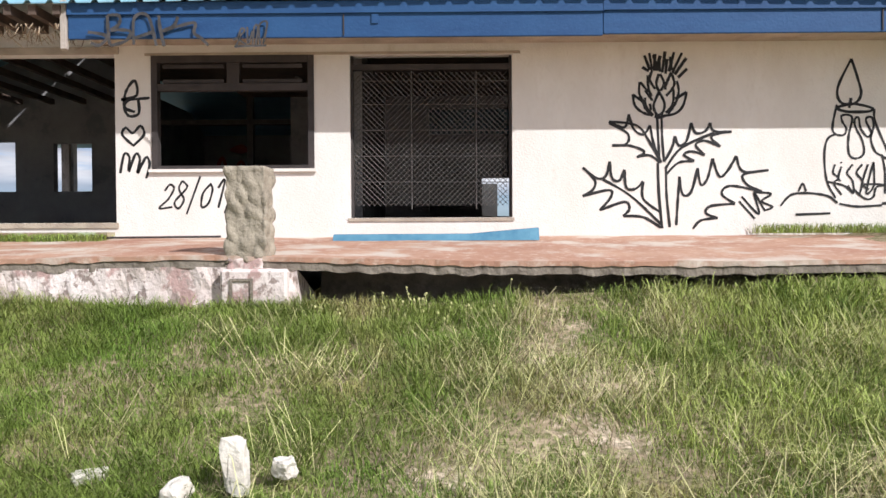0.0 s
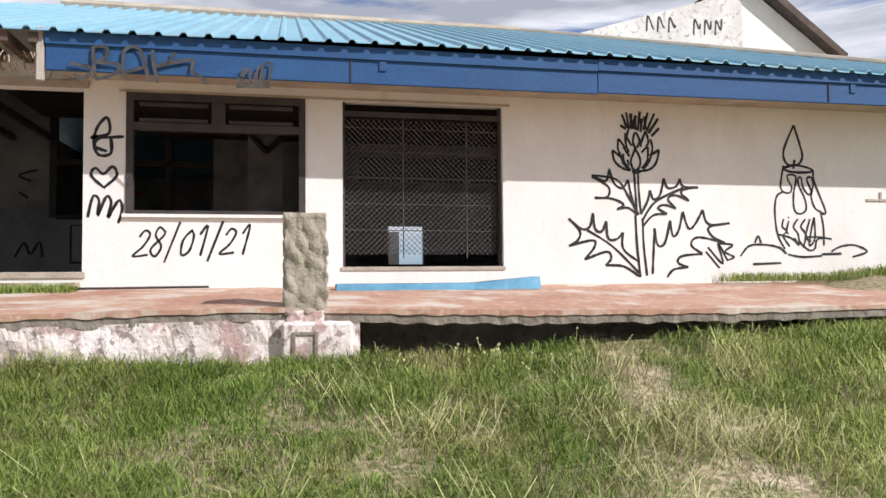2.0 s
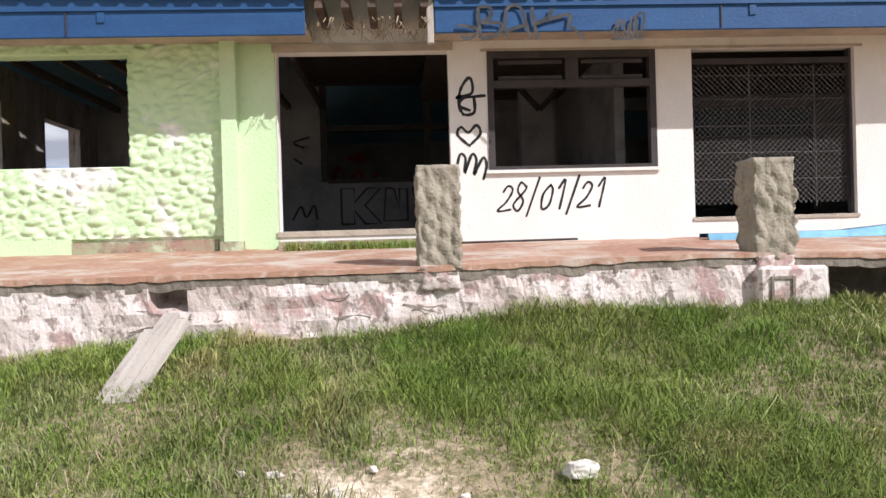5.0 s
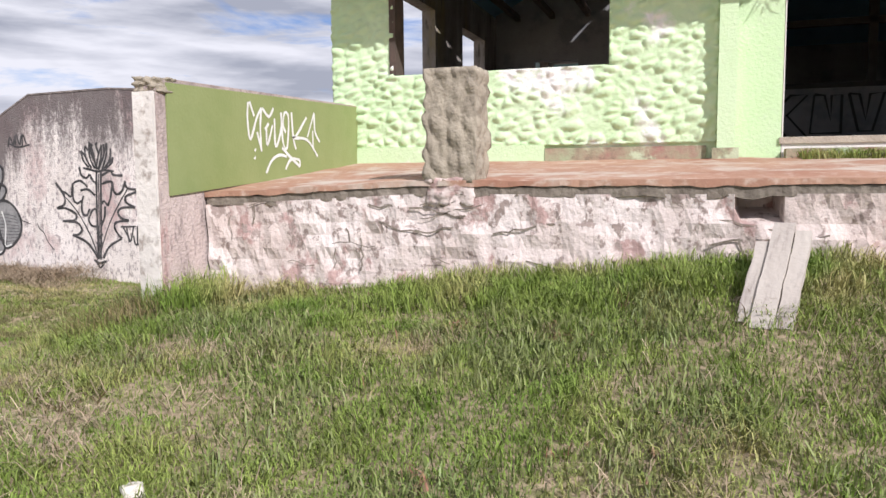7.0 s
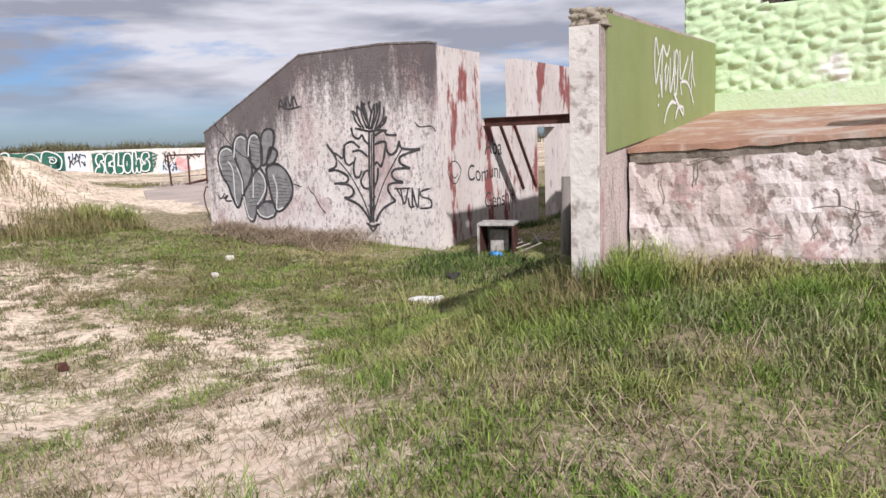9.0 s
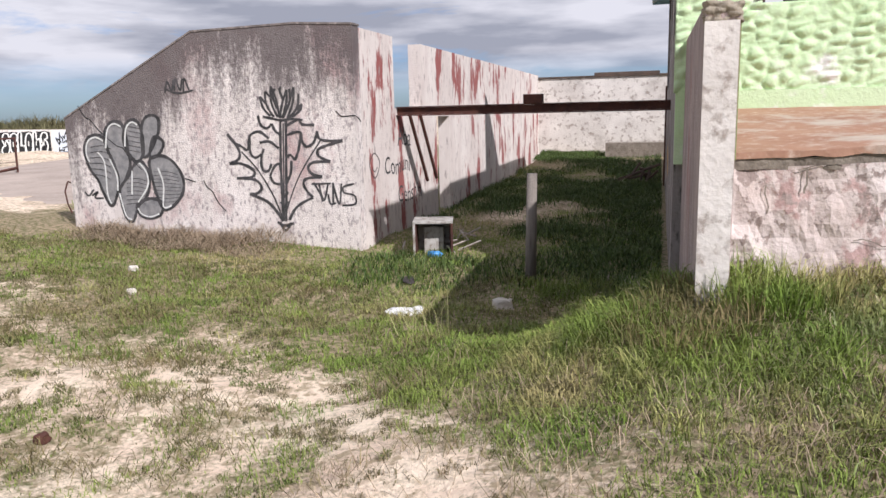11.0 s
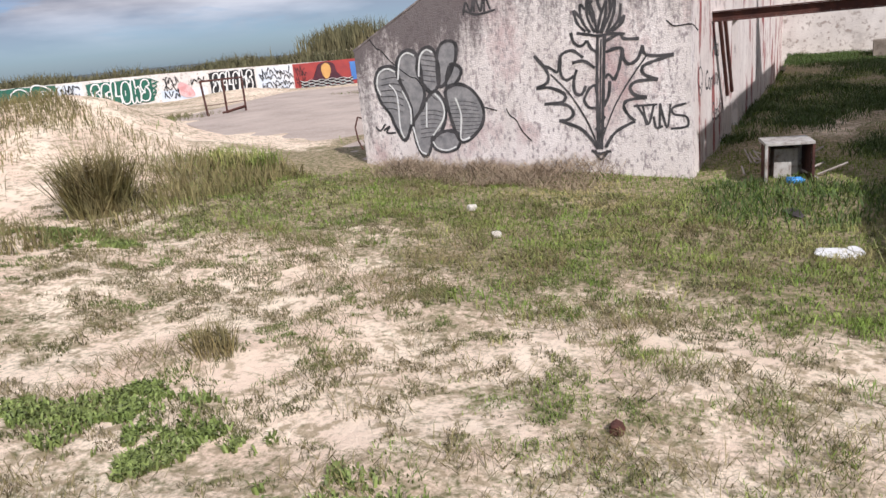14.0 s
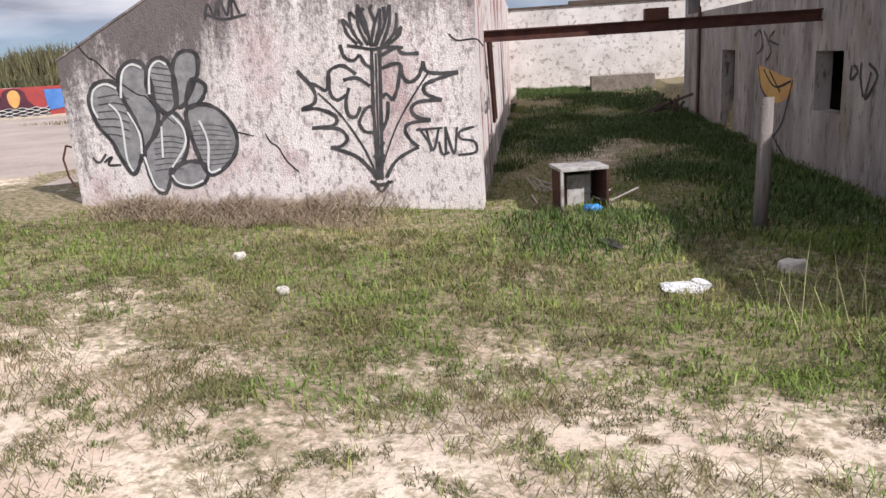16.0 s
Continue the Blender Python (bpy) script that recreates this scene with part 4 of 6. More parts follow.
AP = 4.7


def roof_z(y):
    return EZ + (RZ - EZ) * (y - EYF) / (RY - EYF)


bm = bmesh.new()
PITCH = 0.235
u = -8.6
rows = []
while u < 11.2:
    ymax = RY + (EYF - RY) * (max(u - AP, 0) / (11.3 - AP) + max(-3.6 - u, 0) / 5.0)
    for du, dz in ((0, 0), (0.05, 0.0), (0.075, 0.035), (0.11, 0.035), (0.135, 0.0)):
        ym = max(EYF + 0.02, min(RY, ymax))
        sag = 0.03 * math.sin(u * 0.55)
        rows.append((u + du, dz, ym, sag))
    u += PITCH
prev = None
for (uu, dz, ym, sag) in rows:
    a = [bm.verts.new((uu, EYF + (ym - EYF) * k / 6, roof_z(EYF + (ym - EYF) * k / 6) + dz + sag * (1 if k < 6 else 0.4))) for k in range(7)]
    if prev:
        for k in range(6):
            bm.faces.new((prev[k], a[k], a[k + 1], prev[k + 1]))
    prev = a
ext = bmesh.ops.extrude_face_region(bm, geom=list(bm.faces))
for q in ext["geom"]:
    if isinstance(q, bmesh.types.BMVert):
        q.co.z -= 0.012
roof = tagged(link("roof_front", bm, SHEET), "faded light blue corrugated metal roof", "roof", kind="structure")
bm = bmesh.new()
vs = [bm.verts.new(p) for p in ((-3.6, RY, RZ), (AP, RY, RZ), (11.3, 20.6, EZ - 0.02), (11.3, EYF, EZ - 0.02), (-8.6, EYF, EZ - 0.02), (-8.6, 20.6, EZ - 0.02))]
bm.faces.new((vs[1], vs[3], vs[2]))
bm.faces.new((vs[0], vs[5], vs[4]))
bm.faces.new((vs[0], vs[1], vs[2], vs[5]))
ext = bmesh.ops.extrude_face_region(bm, geom=list(bm.faces))
for q in ext["geom"]:
    if isinstance(q, bmesh.types.BMVert):
        q.co.z -= 0.03
tagged(link("roof_back", bm, SHEET), "light blue metal roof, rear slopes", "roof", kind="structure")
bm = bmesh.new()
rod(bm, (-3.6, RY, RZ + 0.03), (AP, RY, RZ + 0.03), 0.09, 8)
rod(bm, (AP, RY, RZ + 0.03), (11.3, EYF, EZ + 0.0), 0.06, 8)
part("ridge_cap", bm, CREAM, roof, "dull grey-brown ridge cap")
ceiling = tagged(link("ceiling", boxes((-2.0, 8.6, FY + 0.19, 14.78, 2.63, 2.67), (-4.0, -2.0, 10.6, 14.78, 2.95, 2.99)), DARKWOOD), "dark sagging ceiling boards", "ceiling", kind="structure")

# fascia boards and soffits
for a, b, z0, z1 in ((-2.02, 3.6, 2.01, 2.39), (3.605, 10.6, 2.025, 2.40), (-8.5, -3.3, 2.01, 2.39)):
    f = tagged(link("fascia", bevelled(a, b, 8.02, 8.055, z0, z1, 0.006), BLUE), "deep blue wooden fascia board under the eaves", "fascia", kind="structure")
    part("top_board", boxes((a, b, 7.995, 8.018, z1 - 0.13, z1 - 0.005)), BLUE, f)
    for q in (a + 2.9,):
        if q + 0.1 < b:
            part("joint_strip", boxes((q, q + 0.012, 8.008, 8.019, z0 + 0.02, z1 - 0.14)), FRAME, f)
            part("bracket", boxes((q + 0.3, q + 0.37, 8.006, 8.019, z1 - 0.24, z1 - 0.14)), BLUE, f)
for a, b in ((-2.0, 10.6), (-8.5, -3.3)):
    tagged(link("soffit", boxes((a, b, 8.057, FY - 0.003, 2.12, 2.14)), CREAM), "dirty cream soffit boards", "soffit", kind="structure")
tagged(link("fascia_end", bevelled(-2.1, -2.03, 8.0, 8.06, 1.9, 2.42, 0.01), WOOD), "weathered grey end board", "board", kind="structure")
for k in range(7):
    rz = boxes((-7.6 + 0.62 * k, -7.52 + 0.62 * k, 8.95, 14.7, 2.5, 2.6))
    tagged(link("rafter", rz, DARKWOOD), "dark rafter of the open roof over a ruined room", "rafter", "room rafters", "structure")
for k in range(5):
    tagged(link("rafter", boxes((-3.2 + 0.26 * k, -3.12 + 0.26 * k, 7.98, 9.6, 2.26, 2.36)), DARKWOOD), "dark bare rafter end under the roof", "rafter", "bare rafters", "structure")
n = 160
x, y = scatter(n, -3.3, -2.05, 8.0, 8.6)
blades("roof_straw", x, y, np.full(n, 2.2), np.random.uniform(-0.25, -0.05, n), 0.012, np.random.uniform(0.3, 2.0, n), STRAW, "dry straw hanging from the broken eaves", "straw")
sp = Spray(front(7.992))
spray_all(sp, 0.034, [(-1.797, 2.075), (-1.637, 2.049), (-1.597, 2.006), (-1.677, 1.937), (-1.767, 1.966)], [(-1.588, 2.25), (-1.581, 2.084), (-1.566, 1.941)], [(-1.588, 2.25), (-1.467, 2.245), (-1.466, 2.156), (-1.557, 2.096)], [(-1.557, 2.096), (-1.354, 2.083), (-1.395, 1.982), (-1.566, 1.93)], [(-1.313, 1.94), (-1.304, 2.22), (-1.16, 2.238), (-1.076, 1.928)], [(-1.313, 2.007), (-1.108, 2.072)], [(-1.046, 2.243), (-1.035, 2.109), (-0.993, 1.92)], [(-0.847, 2.23), (-0.889, 2.138), (-1.025, 2.076)], [(-1.025, 2.076), (-0.795, 2.142), (-0.668, 2.16), (-0.678, 2.057), (-0.604, 2.003), (-0.53, 1.927)])
spray_all(sp, 0.022, [(-0.272, 1.983), (-0.206, 1.997), (-0.25, 1.903)], [(-0.217, 1.996), (-0.184, 2.097), (-0.147, 2.08), (-0.206, 1.997), (-0.13, 1.931)], [(-0.119, 2.116), (-0.113, 1.943), (-0.064, 2.072)], [(-0.065, 1.934), (-0.047, 2.107), (-0.009, 2.121), (-0.032, 1.935)], [(0.012, 1.937), (0.006, 2.133), (0.09, 2.16), (0.045, 1.938)], [(-0.239, 1.915), (0.078, 1.923)])
sp.done(FADED, bpy.data.objects["fascia"], "faded black spray letters")

# ---- wall paintings on the white wall ----
sp = Spray(front(FY))
thistle_on_white(sp)
sp.done(BLACK, wall_front, "black line drawing of a thistle")
sp = Spray(front(FY))
draw(sp, white_wall, 0.032, [(1341, 203), (1322, 250), (1326, 275), (1345, 278), (1355, 262), (1350, 235), (1341, 203)], [(1341, 268), (1338, 285)], [(1318, 285), (1342, 278), (1370, 285), (1365, 291), (1335, 291), (1318, 285)])
spray_all(sp, 0.026, [(6.405, 1.393), (6.357, 1.14), (6.394, 1.057), (6.487, 1.046), (6.516, 1.118), (6.473, 1.19), (6.459, 1.261), (6.534, 1.275), (6.581, 1.227), (6.54, 1.022), (6.547, 0.83), (6.625, 0.778), (6.713, 0.831), (6.699, 0.976), (6.616, 1.143), (6.613, 1.228), (6.654, 1.24), (6.677, 1.12), (6.755, 1.024), (6.797, 1.073), (6.741, 1.193), (6.748, 1.242), (6.803, 1.242), (6.826, 1.146), (6.794, 1.001), (6.844, 0.856), (6.924, 0.808)], [(6.833, 1.34), (6.842, 1.195), (6.992, 0.833), (6.963, 0.78), (6.91, 0.82)], [(6.394, 1.057), (6.299, 0.996), (6.267, 0.805), (6.297, 0.519), (6.397, 0.329)], [(6.924, 0.808), (6.958, 0.615), (6.958, 0.374)])
spray_all(sp, 0.024, [(6.388, 0.71), (6.367, 0.615), (6.431, 0.555), (6.376, 0.495), (6.465, 0.364)], [(6.462, 0.686), (6.426, 0.567), (6.451, 0.519)], [(6.456, 0.739), (6.463, 0.725)], [(6.591, 0.711), (6.526, 0.615), (6.59, 0.519), (6.599, 0.387), (6.535, 0.471)], [(6.698, 0.711), (6.633, 0.615), (6.697, 0.519), (6.666, 0.375), (6.614, 0.423)], [(6.763, 0.711), (6.702, 0.495), (6.775, 0.423)], [(6.826, 0.736), (6.78, 0.567), (6.746, 0.375), (6.831, 0.471), (6.826, 0.736)], [(6.302, 0.514), (6.403, 0.495), (6.508, 0.459), (6.599, 0.375)], [(6.696, 0.483), (6.885, 0.483), (7.075, 0.458)], [(6.639, 0.387), (6.744, 0.315), (6.826, 0.338), (6.857, 0.447), (6.953, 0.47)])
draw(sp, white_wall, 0.026, [(1240, 448), (1255, 430), (1280, 427), (1308, 432), (1322, 444)], [(1266, 424), (1272, 411), (1277, 424)], [(1385, 445), (1420, 444)], [(1402, 440), (1420, 430), (1445, 428), (1466, 440), (1440, 450)], [(1325, 445), (1350, 450), (1385, 448)], [(1262, 463), (1312, 461)])
sp.done(BLACK, wall_front, "black line drawing of a burning candle")
sp = Spray(front(FY))
draw(sp, white_wall, 0.026, [(1178, 440), (1202, 470)], [(1182, 432), (1208, 462), (1200, 425), (1216, 455)], [(1200, 425), (1226, 428), (1212, 440), (1228, 450), (1215, 456)])
sp.done(BLACK, wall_front, "small black signature")
sp = Spray(front(FY))
sp.line([(-1.62, 1.36), (-1.74, 1.42), (-1.72, 1.6), (-1.62, 1.72), (-1.6, 1.55), (-1.78, 1.5), (-1.45, 1.52)], 0.032)
sp.line([(-1.62, 1.54), (-1.74, 1.45), (-1.7, 1.32), (-1.58, 1.34), (-1.58, 1.5)], 0.032)
sp.line([(-1.65, 0.98), (-1.77, 1.1), (-1.73, 1.18), (-1.65, 1.12), (-1.56, 1.2), (-1.52, 1.1), (-1.65, 0.97)], 0.03)
sp.line([(-1.8, 0.66), (-1.75, 0.88), (-1.69, 0.84), (-1.7, 0.68), (-1.62, 0.88), (-1.57, 0.82), (-1.6, 0.66), (-1.5, 0.84), (-1.46, 0.76), (-1.5, 0.6)], 0.03)
sp.done(BLACK, wall_front, "black spray letters and a heart")
sp = Spray(front(FY))
D0 = {"2": [(0.1, 0.75), (0.3, 1.0), (0.6, 0.85), (0.4, 0.4), (0.0, 0.05), (0.75, 0.1)], "8": [(0.6, 0.85), (0.3, 0.98), (0.2, 0.7), (0.6, 0.35), (0.4, 0.02), (0.1, 0.25), (0.6, 0.7), (0.62, 0.88)], "0": [(0.5, 1.0), (0.15, 0.6), (0.25, 0.05), (0.6, 0.2), (0.65, 0.75), (0.45, 0.98)], "1": [(0.25, 0.7), (0.55, 1.0), (0.5, 0.0)], "/": [(0.55, 1.15), (0.2, -0.2)]}
for k, ch in enumerate("28/01/21"):
    sp.line([(-1.36 + 0.147 * k + 0.2 * p + 0.07 * q, 0.24 + 0.3 * q * (1.08 if k % 3 else 0.95) + 0.004 * k) for p, q in D0[ch]], 0.024)
sp.done(BLACK, wall_front, "black spray date 28/01/21", "writing")

# graffiti inside
sp = Spray(front(14.8))
for pts in ([(-3.54, 0.35), (-3.54, 1.02), (-3.3, 1.02), (-3.3, 0.75), (-3.05, 1.02), (-2.8, 1.02), (-3.1, 0.7), (-2.8, 0.35), (-3.1, 0.35), (-3.3, 0.6), (-3.3, 0.35)], [(-2.7, 1.02), (-2.75, 0.4), (-2.3, 0.4), (-2.3, 1.0), (-2.45, 1.0), (-2.45, 0.6), (-2.55, 1.0)], [(-2.2, 1.02), (-2.05, 0.42), (-1.85, 0.42), (-1.7, 1.02), (-1.9, 1.0), (-1.95, 0.6), (-2.05, 1.0)], [(-1.6, 0.4), (-1.6, 1.05), (-1.2, 0.75)], [(-1.0, 1.0), (-0.7, 1.0), (-0.7, 0.75), (-1.0, 0.7), (-1.0, 0.45), (-0.65, 0.45)]):
    sp.line(pts, 0.04, sharp=True, closed=True)
sp.done(BLACK, wall_middle, "large black outlined letters")
sp = Spray(front(14.8))
sp.line([(-4.45, 0.45), (-4.3, 0.7), (-4.2, 0.5), (-4.05, 0.72), (-4.0, 0.45)], 0.04)
sp.line([(-4.4, 1.6), (-4.25, 1.5)], 0.04)
sp.line([(-4.2, 1.8), (-4.4, 1.9), (-4.1, 2.0)], 0.04)
sp.done(BLACK, wall_middle, "black scrawl")
window_2 = thing("window_2", (-2.5, 14.8, 1.15), "dark empty frame in an inner wall", "window", kind="structure")
piece("window_frame", window_2, FRAME, (-3.9, -3.78, 14.77, 14.9, 1.15, 3.0), (-3.78, -1.1, 14.77, 14.9, 1.12, 1.2), (-3.78, -1.1, 14.77, 14.9, 2.1, 2.2), (-1.95, -1.83, 14.77, 14.9, 1.2, 2.9))
sp = Spray(front(20.0))
sp.line([(-4.2, 1.5), (-4.0, 2.0), (-3.8, 1.5), (-3.5, 1.9), (-3.3, 1.5), (-3.0, 1.8)], 0.09)
sp.fill([(-3.8, 2.2), (-3.5, 2.35), (-3.3, 2.2), (-3.5, 2.1)])
sp.done(RSPRAY, wall_back, "red spray letters")
tagged(link("window_edge", boxes((-7.56, -7.49, FY - 0.05, FY + 0.2, 0.83, 2.02)), DARKWOOD), "dark rotten window jamb", "frame", kind="structure")

# ---- yard walls ----
buttress = tagged(link("wall_buttress", prism([(-16.79, -2.3), (-16.79, -0.03), (-14.56, 1.10), (-13.0, 1.13), (-12.19, 1.08), (-12.19, -2.3)], "x", 10.57, 10.79), LICHEN), "high sloping weathered wall with thistle and bubble graffiti", "wall", kind="structure")
wall_yard = tagged(link("wall_yard", holed("y", -12.41, 0.22, 10.793, 26.2, -2.3, 1.06, [(12.12, 13.5, 0.02, 1.06), (14.35, 15.2, -2.3, -0.12)]), OLDRED), "long white yard wall with dark red streaks", "wall", kind="structure")
wall_far = tagged(link("wall_far", holed("x", 26.205, 0.25, -12.45, -5.0, -2.3, 0.95, []), FARWHITE), "mottled white wall closing the yard", "wall", kind="structure")
part("coping", boxes((-12.3, -5.0, 26.15, 26.5, 0.955, 1.0), (-10.4, -8.4, 26.15, 26.5, 1.003, 1.09)), DARKWOOD, wall_far, "dark broken coping")
# dark lichen runs down from the top of the sloping wall
GRIME = material("black_lichen", (0.13, 0.115, 0.105), (0.24, 0.205, 0.19), 5, 0.95, 0.5, 30, c=(0.42, 0.36, 0.33), streak=3)
part("top_edge", prism([(-16.8, -0.035), (-16.8, -0.01), (-14.56, 1.12), (-13.0, 1.15), (-12.18, 1.10), (-12.18, 1.075), (-13.0, 1.125), (-14.56, 1.095)], "x", 10.56, 10.8), GRIME, buttress, "blackened top edge")
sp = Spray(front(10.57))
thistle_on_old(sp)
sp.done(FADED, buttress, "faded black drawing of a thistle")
# bubble letters: grey fills, hatching, black outlines, white inner lines
BUB = []
BUB.append([(-16.494, -0.501), (-16.43, -0.329), (-16.277, -0.266), (-16.127, -0.32), (-16.076, -0.506), (-15.979, -0.729), (-15.948, -0.949), (-16.005, -1.166), (-16.109, -1.304), (-16.229, -1.113), (-16.297, -0.932), (-16.43, -0.748)])
BUB.append([(-16.127, -0.32), (-16.068, -0.161), (-15.937, -0.078), (-15.805, -0.118), (-15.741, -0.314), (-15.731, -0.528), (-15.719, -0.7), (-15.824, -0.911), (-15.945, -1.036), (-15.946, -0.861), (-16.037, -0.595), (-16.096, -0.461)])
BUB.append([(-15.793, -0.396), (-15.761, -0.164), (-15.631, -0.061), (-15.514, -0.113), (-15.465, -0.334), (-15.482, -0.544), (-15.587, -0.657), (-15.701, -0.573)])
BUB.append([(-15.477, -0.208), (-15.407, -0.047), (-15.279, -0.004), (-15.181, -0.066), (-15.197, -0.23), (-15.237, -0.318), (-15.384, -0.55), (-15.485, -0.565)])
BUB.append([(-15.297, -0.326), (-15.199, -0.321), (-15.131, -0.392), (-15.174, -0.501), (-15.282, -0.591), (-15.377, -0.572)])
BUB.append([(-15.941, -1.081), (-15.768, -0.87), (-15.672, -0.725), (-15.536, -0.647), (-15.417, -0.803), (-15.425, -1.016), (-15.507, -1.185), (-15.65, -1.311), (-15.755, -1.528), (-15.875, -1.458)])
BUB.append([(-15.386, -0.635), (-15.183, -0.576), (-15.001, -0.659), (-14.879, -0.832), (-14.852, -1.001), (-14.918, -1.166), (-15.08, -1.309), (-15.229, -1.334), (-15.323, -1.107), (-15.369, -0.891)])
BUB.append([(-15.675, -1.31), (-15.563, -1.227), (-15.408, -1.189), (-15.241, -1.239), (-15.228, -1.325), (-15.29, -1.431), (-15.47, -1.478), (-15.616, -1.435)])
for k, b in enumerate(BUB):
    Spray(front(10.57)).fill(b, True, 0.0025 + 0.0004 * k).done(GREYFILL, buttress, "grey bubble letter fill", "graffiti_fill")
sp = Spray(front(10.5665))
spray_all(sp, 0.008, [(-15.334, -0.807), (-15.114, -0.803), (-14.942, -0.845)], [(-15.341, -0.858), (-15.121, -0.857), (-14.934, -0.892)], [(-15.347, -0.909), (-15.128, -0.911), (-14.925, -0.939)], [(-15.354, -0.96), (-15.135, -0.966), (-14.916, -0.985)], [(-15.36, -1.011), (-15.141, -1.021), (-14.907, -1.032)], [(-15.367, -1.062), (-15.148, -1.076), (-14.899, -1.078)], [(-15.373, -1.113), (-15.155, -1.131), (-14.918, -1.124)], [(-15.38, -1.165), (-15.162, -1.186), (-14.938, -1.17)], [(-15.386, -1.216), (-15.169, -1.241), (-14.958, -1.215)], [(-15.799, -0.912), (-15.62, -0.899), (-15.465, -0.937)], [(-15.807, -0.973), (-15.628, -0.959), (-15.472, -0.993)], [(-15.816, -1.033), (-15.636, -1.02), (-15.479, -1.048)], [(-15.824, -1.094), (-15.644, -1.08), (-15.486, -1.104)], [(-15.833, -1.155), (-15.652, -1.141), (-15.494, -1.16)], [(-15.841, -1.216), (-15.66, -1.201), (-15.501, -1.216)])
spray_all(sp, 0.008, [(-15.85, -1.278), (-15.669, -1.262), (-15.508, -1.272)], [(-16.383, -0.442), (-16.168, -0.421), (-16.02, -0.475)], [(-16.395, -0.52), (-16.181, -0.508), (-16.032, -0.56)], [(-16.407, -0.599), (-16.194, -0.594), (-16.045, -0.647)], [(-16.419, -0.677), (-16.207, -0.681), (-16.057, -0.733)], [(-16.431, -0.756), (-16.22, -0.768), (-16.07, -0.82)], [(-16.443, -0.836), (-16.233, -0.855), (-16.083, -0.907)], [(-15.718, -0.147), (-15.485, -0.19)], [(-15.727, -0.213), (-15.494, -0.257)], [(-15.737, -0.281), (-15.503, -0.323)], [(-15.746, -0.348), (-15.512, -0.39)], [(-15.756, -0.415), (-15.52, -0.457)], [(-15.765, -0.483), (-15.529, -0.524)])
sp.done(FADED, buttress, "black hatching in the letters")
sp = Spray(front(10.566))
for b in BUB:
    sp.line(b, 0.045, closed=True)
sp.done(FADED, buttress, "black bubble letter outline")
sp = Spray(front(10.5615))
spray_all(sp, 0.024, [(-16.416, -0.66), (-16.46, -0.525), (-16.413, -0.361), (-16.271, -0.301), (-16.148, -0.354)], [(-16.111, -0.46), (-16.052, -0.197), (-15.937, -0.112), (-15.821, -0.155)], [(-15.779, -0.439), (-15.734, -0.188), (-15.631, -0.095), (-15.537, -0.136)], [(-16.261, -0.515), (-16.154, -0.675), (-16.155, -1.116), (-16.104, -1.273)], [(-15.695, -0.788), (-15.732, -1.133)], [(-15.56, -0.675), (-15.45, -0.822), (-15.455, -1.015), (-15.641, -1.246)], [(-15.946, -1.115), (-15.872, -1.436), (-15.773, -1.505)], [(-16.061, -0.615), (-15.962, -0.86), (-15.972, -1.079)], [(-15.253, -0.748), (-15.185, -0.985), (-15.215, -1.304), (-15.077, -1.287)], [(-15.653, -1.333), (-15.589, -1.422), (-15.442, -1.457), (-15.297, -1.409)])
sp.done(WSPRAY, buttress, "white highlight lines")
sp = Spray(front(10.5685))
spray_all(sp, 0.014, [(-16.53, 0.157), (-16.422, -0.004), (-16.334, -0.054), (-16.19, -0.216), (-15.935, -0.42), (-15.823, -0.462), (-15.729, -0.592), (-15.528, -0.775)], [(-15.34, -0.659), (-15.226, -0.729), (-15.095, -0.841), (-14.839, -0.897), (-14.658, -0.948)], [(-14.526, -0.926), (-14.481, -1.018), (-14.397, -1.084), (-14.321, -1.232), (-14.199, -1.36)], [(-12.463, -0.007), (-12.374, -0.08), (-12.188, -0.077), (-12.112, -0.155)])
sp.done(BLACK, buttress, "thin jagged cracks", "crack")
bm = bmesh.new()
wire = [(-16.80, 10.62, -0.98), (-16.88, 10.6, -0.95), (-16.93, 10.58, -1.1), (-16.9, 10.58, -1.3), (-16.83, 10.57, -1.42)]
for p, q in zip(wire, wire[1:]):
    rod(bm, p, q, 0.012, 5)
tagged(link("bent_wire", bm, RUST), "bent rusty wire sticking out of the wall end", "wire")


def wall_text(txt, u, v, size, wall, mat, parent):
    cu = bpy.data.curves.new("writing", "FONT")
    cu.body, cu.size = txt, size
    tmp = bpy.data.objects.new("writing", cu)
    scene.collection.objects.link(tmp)
    bpy.context.view_layer.update()
    me = bpy.data.meshes.new_from_object(tmp.evaluated_get(bpy.context.evaluated_depsgraph_get()))
    bpy.data.objects.remove(tmp)
    for q in me.vertices:
        q.co = wall(u + q.co.x, v + q.co.y + 0.02 * math.sin(q.co.x * 9), 0.003)
    me.materials.clear()
    me.materials.append(mat)
    ob = new("writing", me)
    ob.parent = parent
    return ob


wall_text("Comuni", 11.6, -0.95, 0.36, side(-12.19), FADED, wall_yard)
wall_text("Genshin", 12.15, -1.42, 0.36, side(-12.19), FADED, wall_yard)
wall_text("Aba", 12.2, -0.55, 0.4, side(-12.19), FADED, wall_yard)
sp = Spray(side(-12.19))
sp.line([(11.0, -0.75), (11.2, -0.6), (11.4, -0.75), (11.2, -0.95)], 0.02, closed=True)
sp.line([(11.1, -0.8), (11.2, -0.86), (11.3, -0.8)], 0.02)
sp.done(FADED, wall_yard, "small smiling circle")
beam = thing("steel_beam", (-10.1, 12.25, -0.05), "rusty steel beam spanning the yard between two walls", "beam")
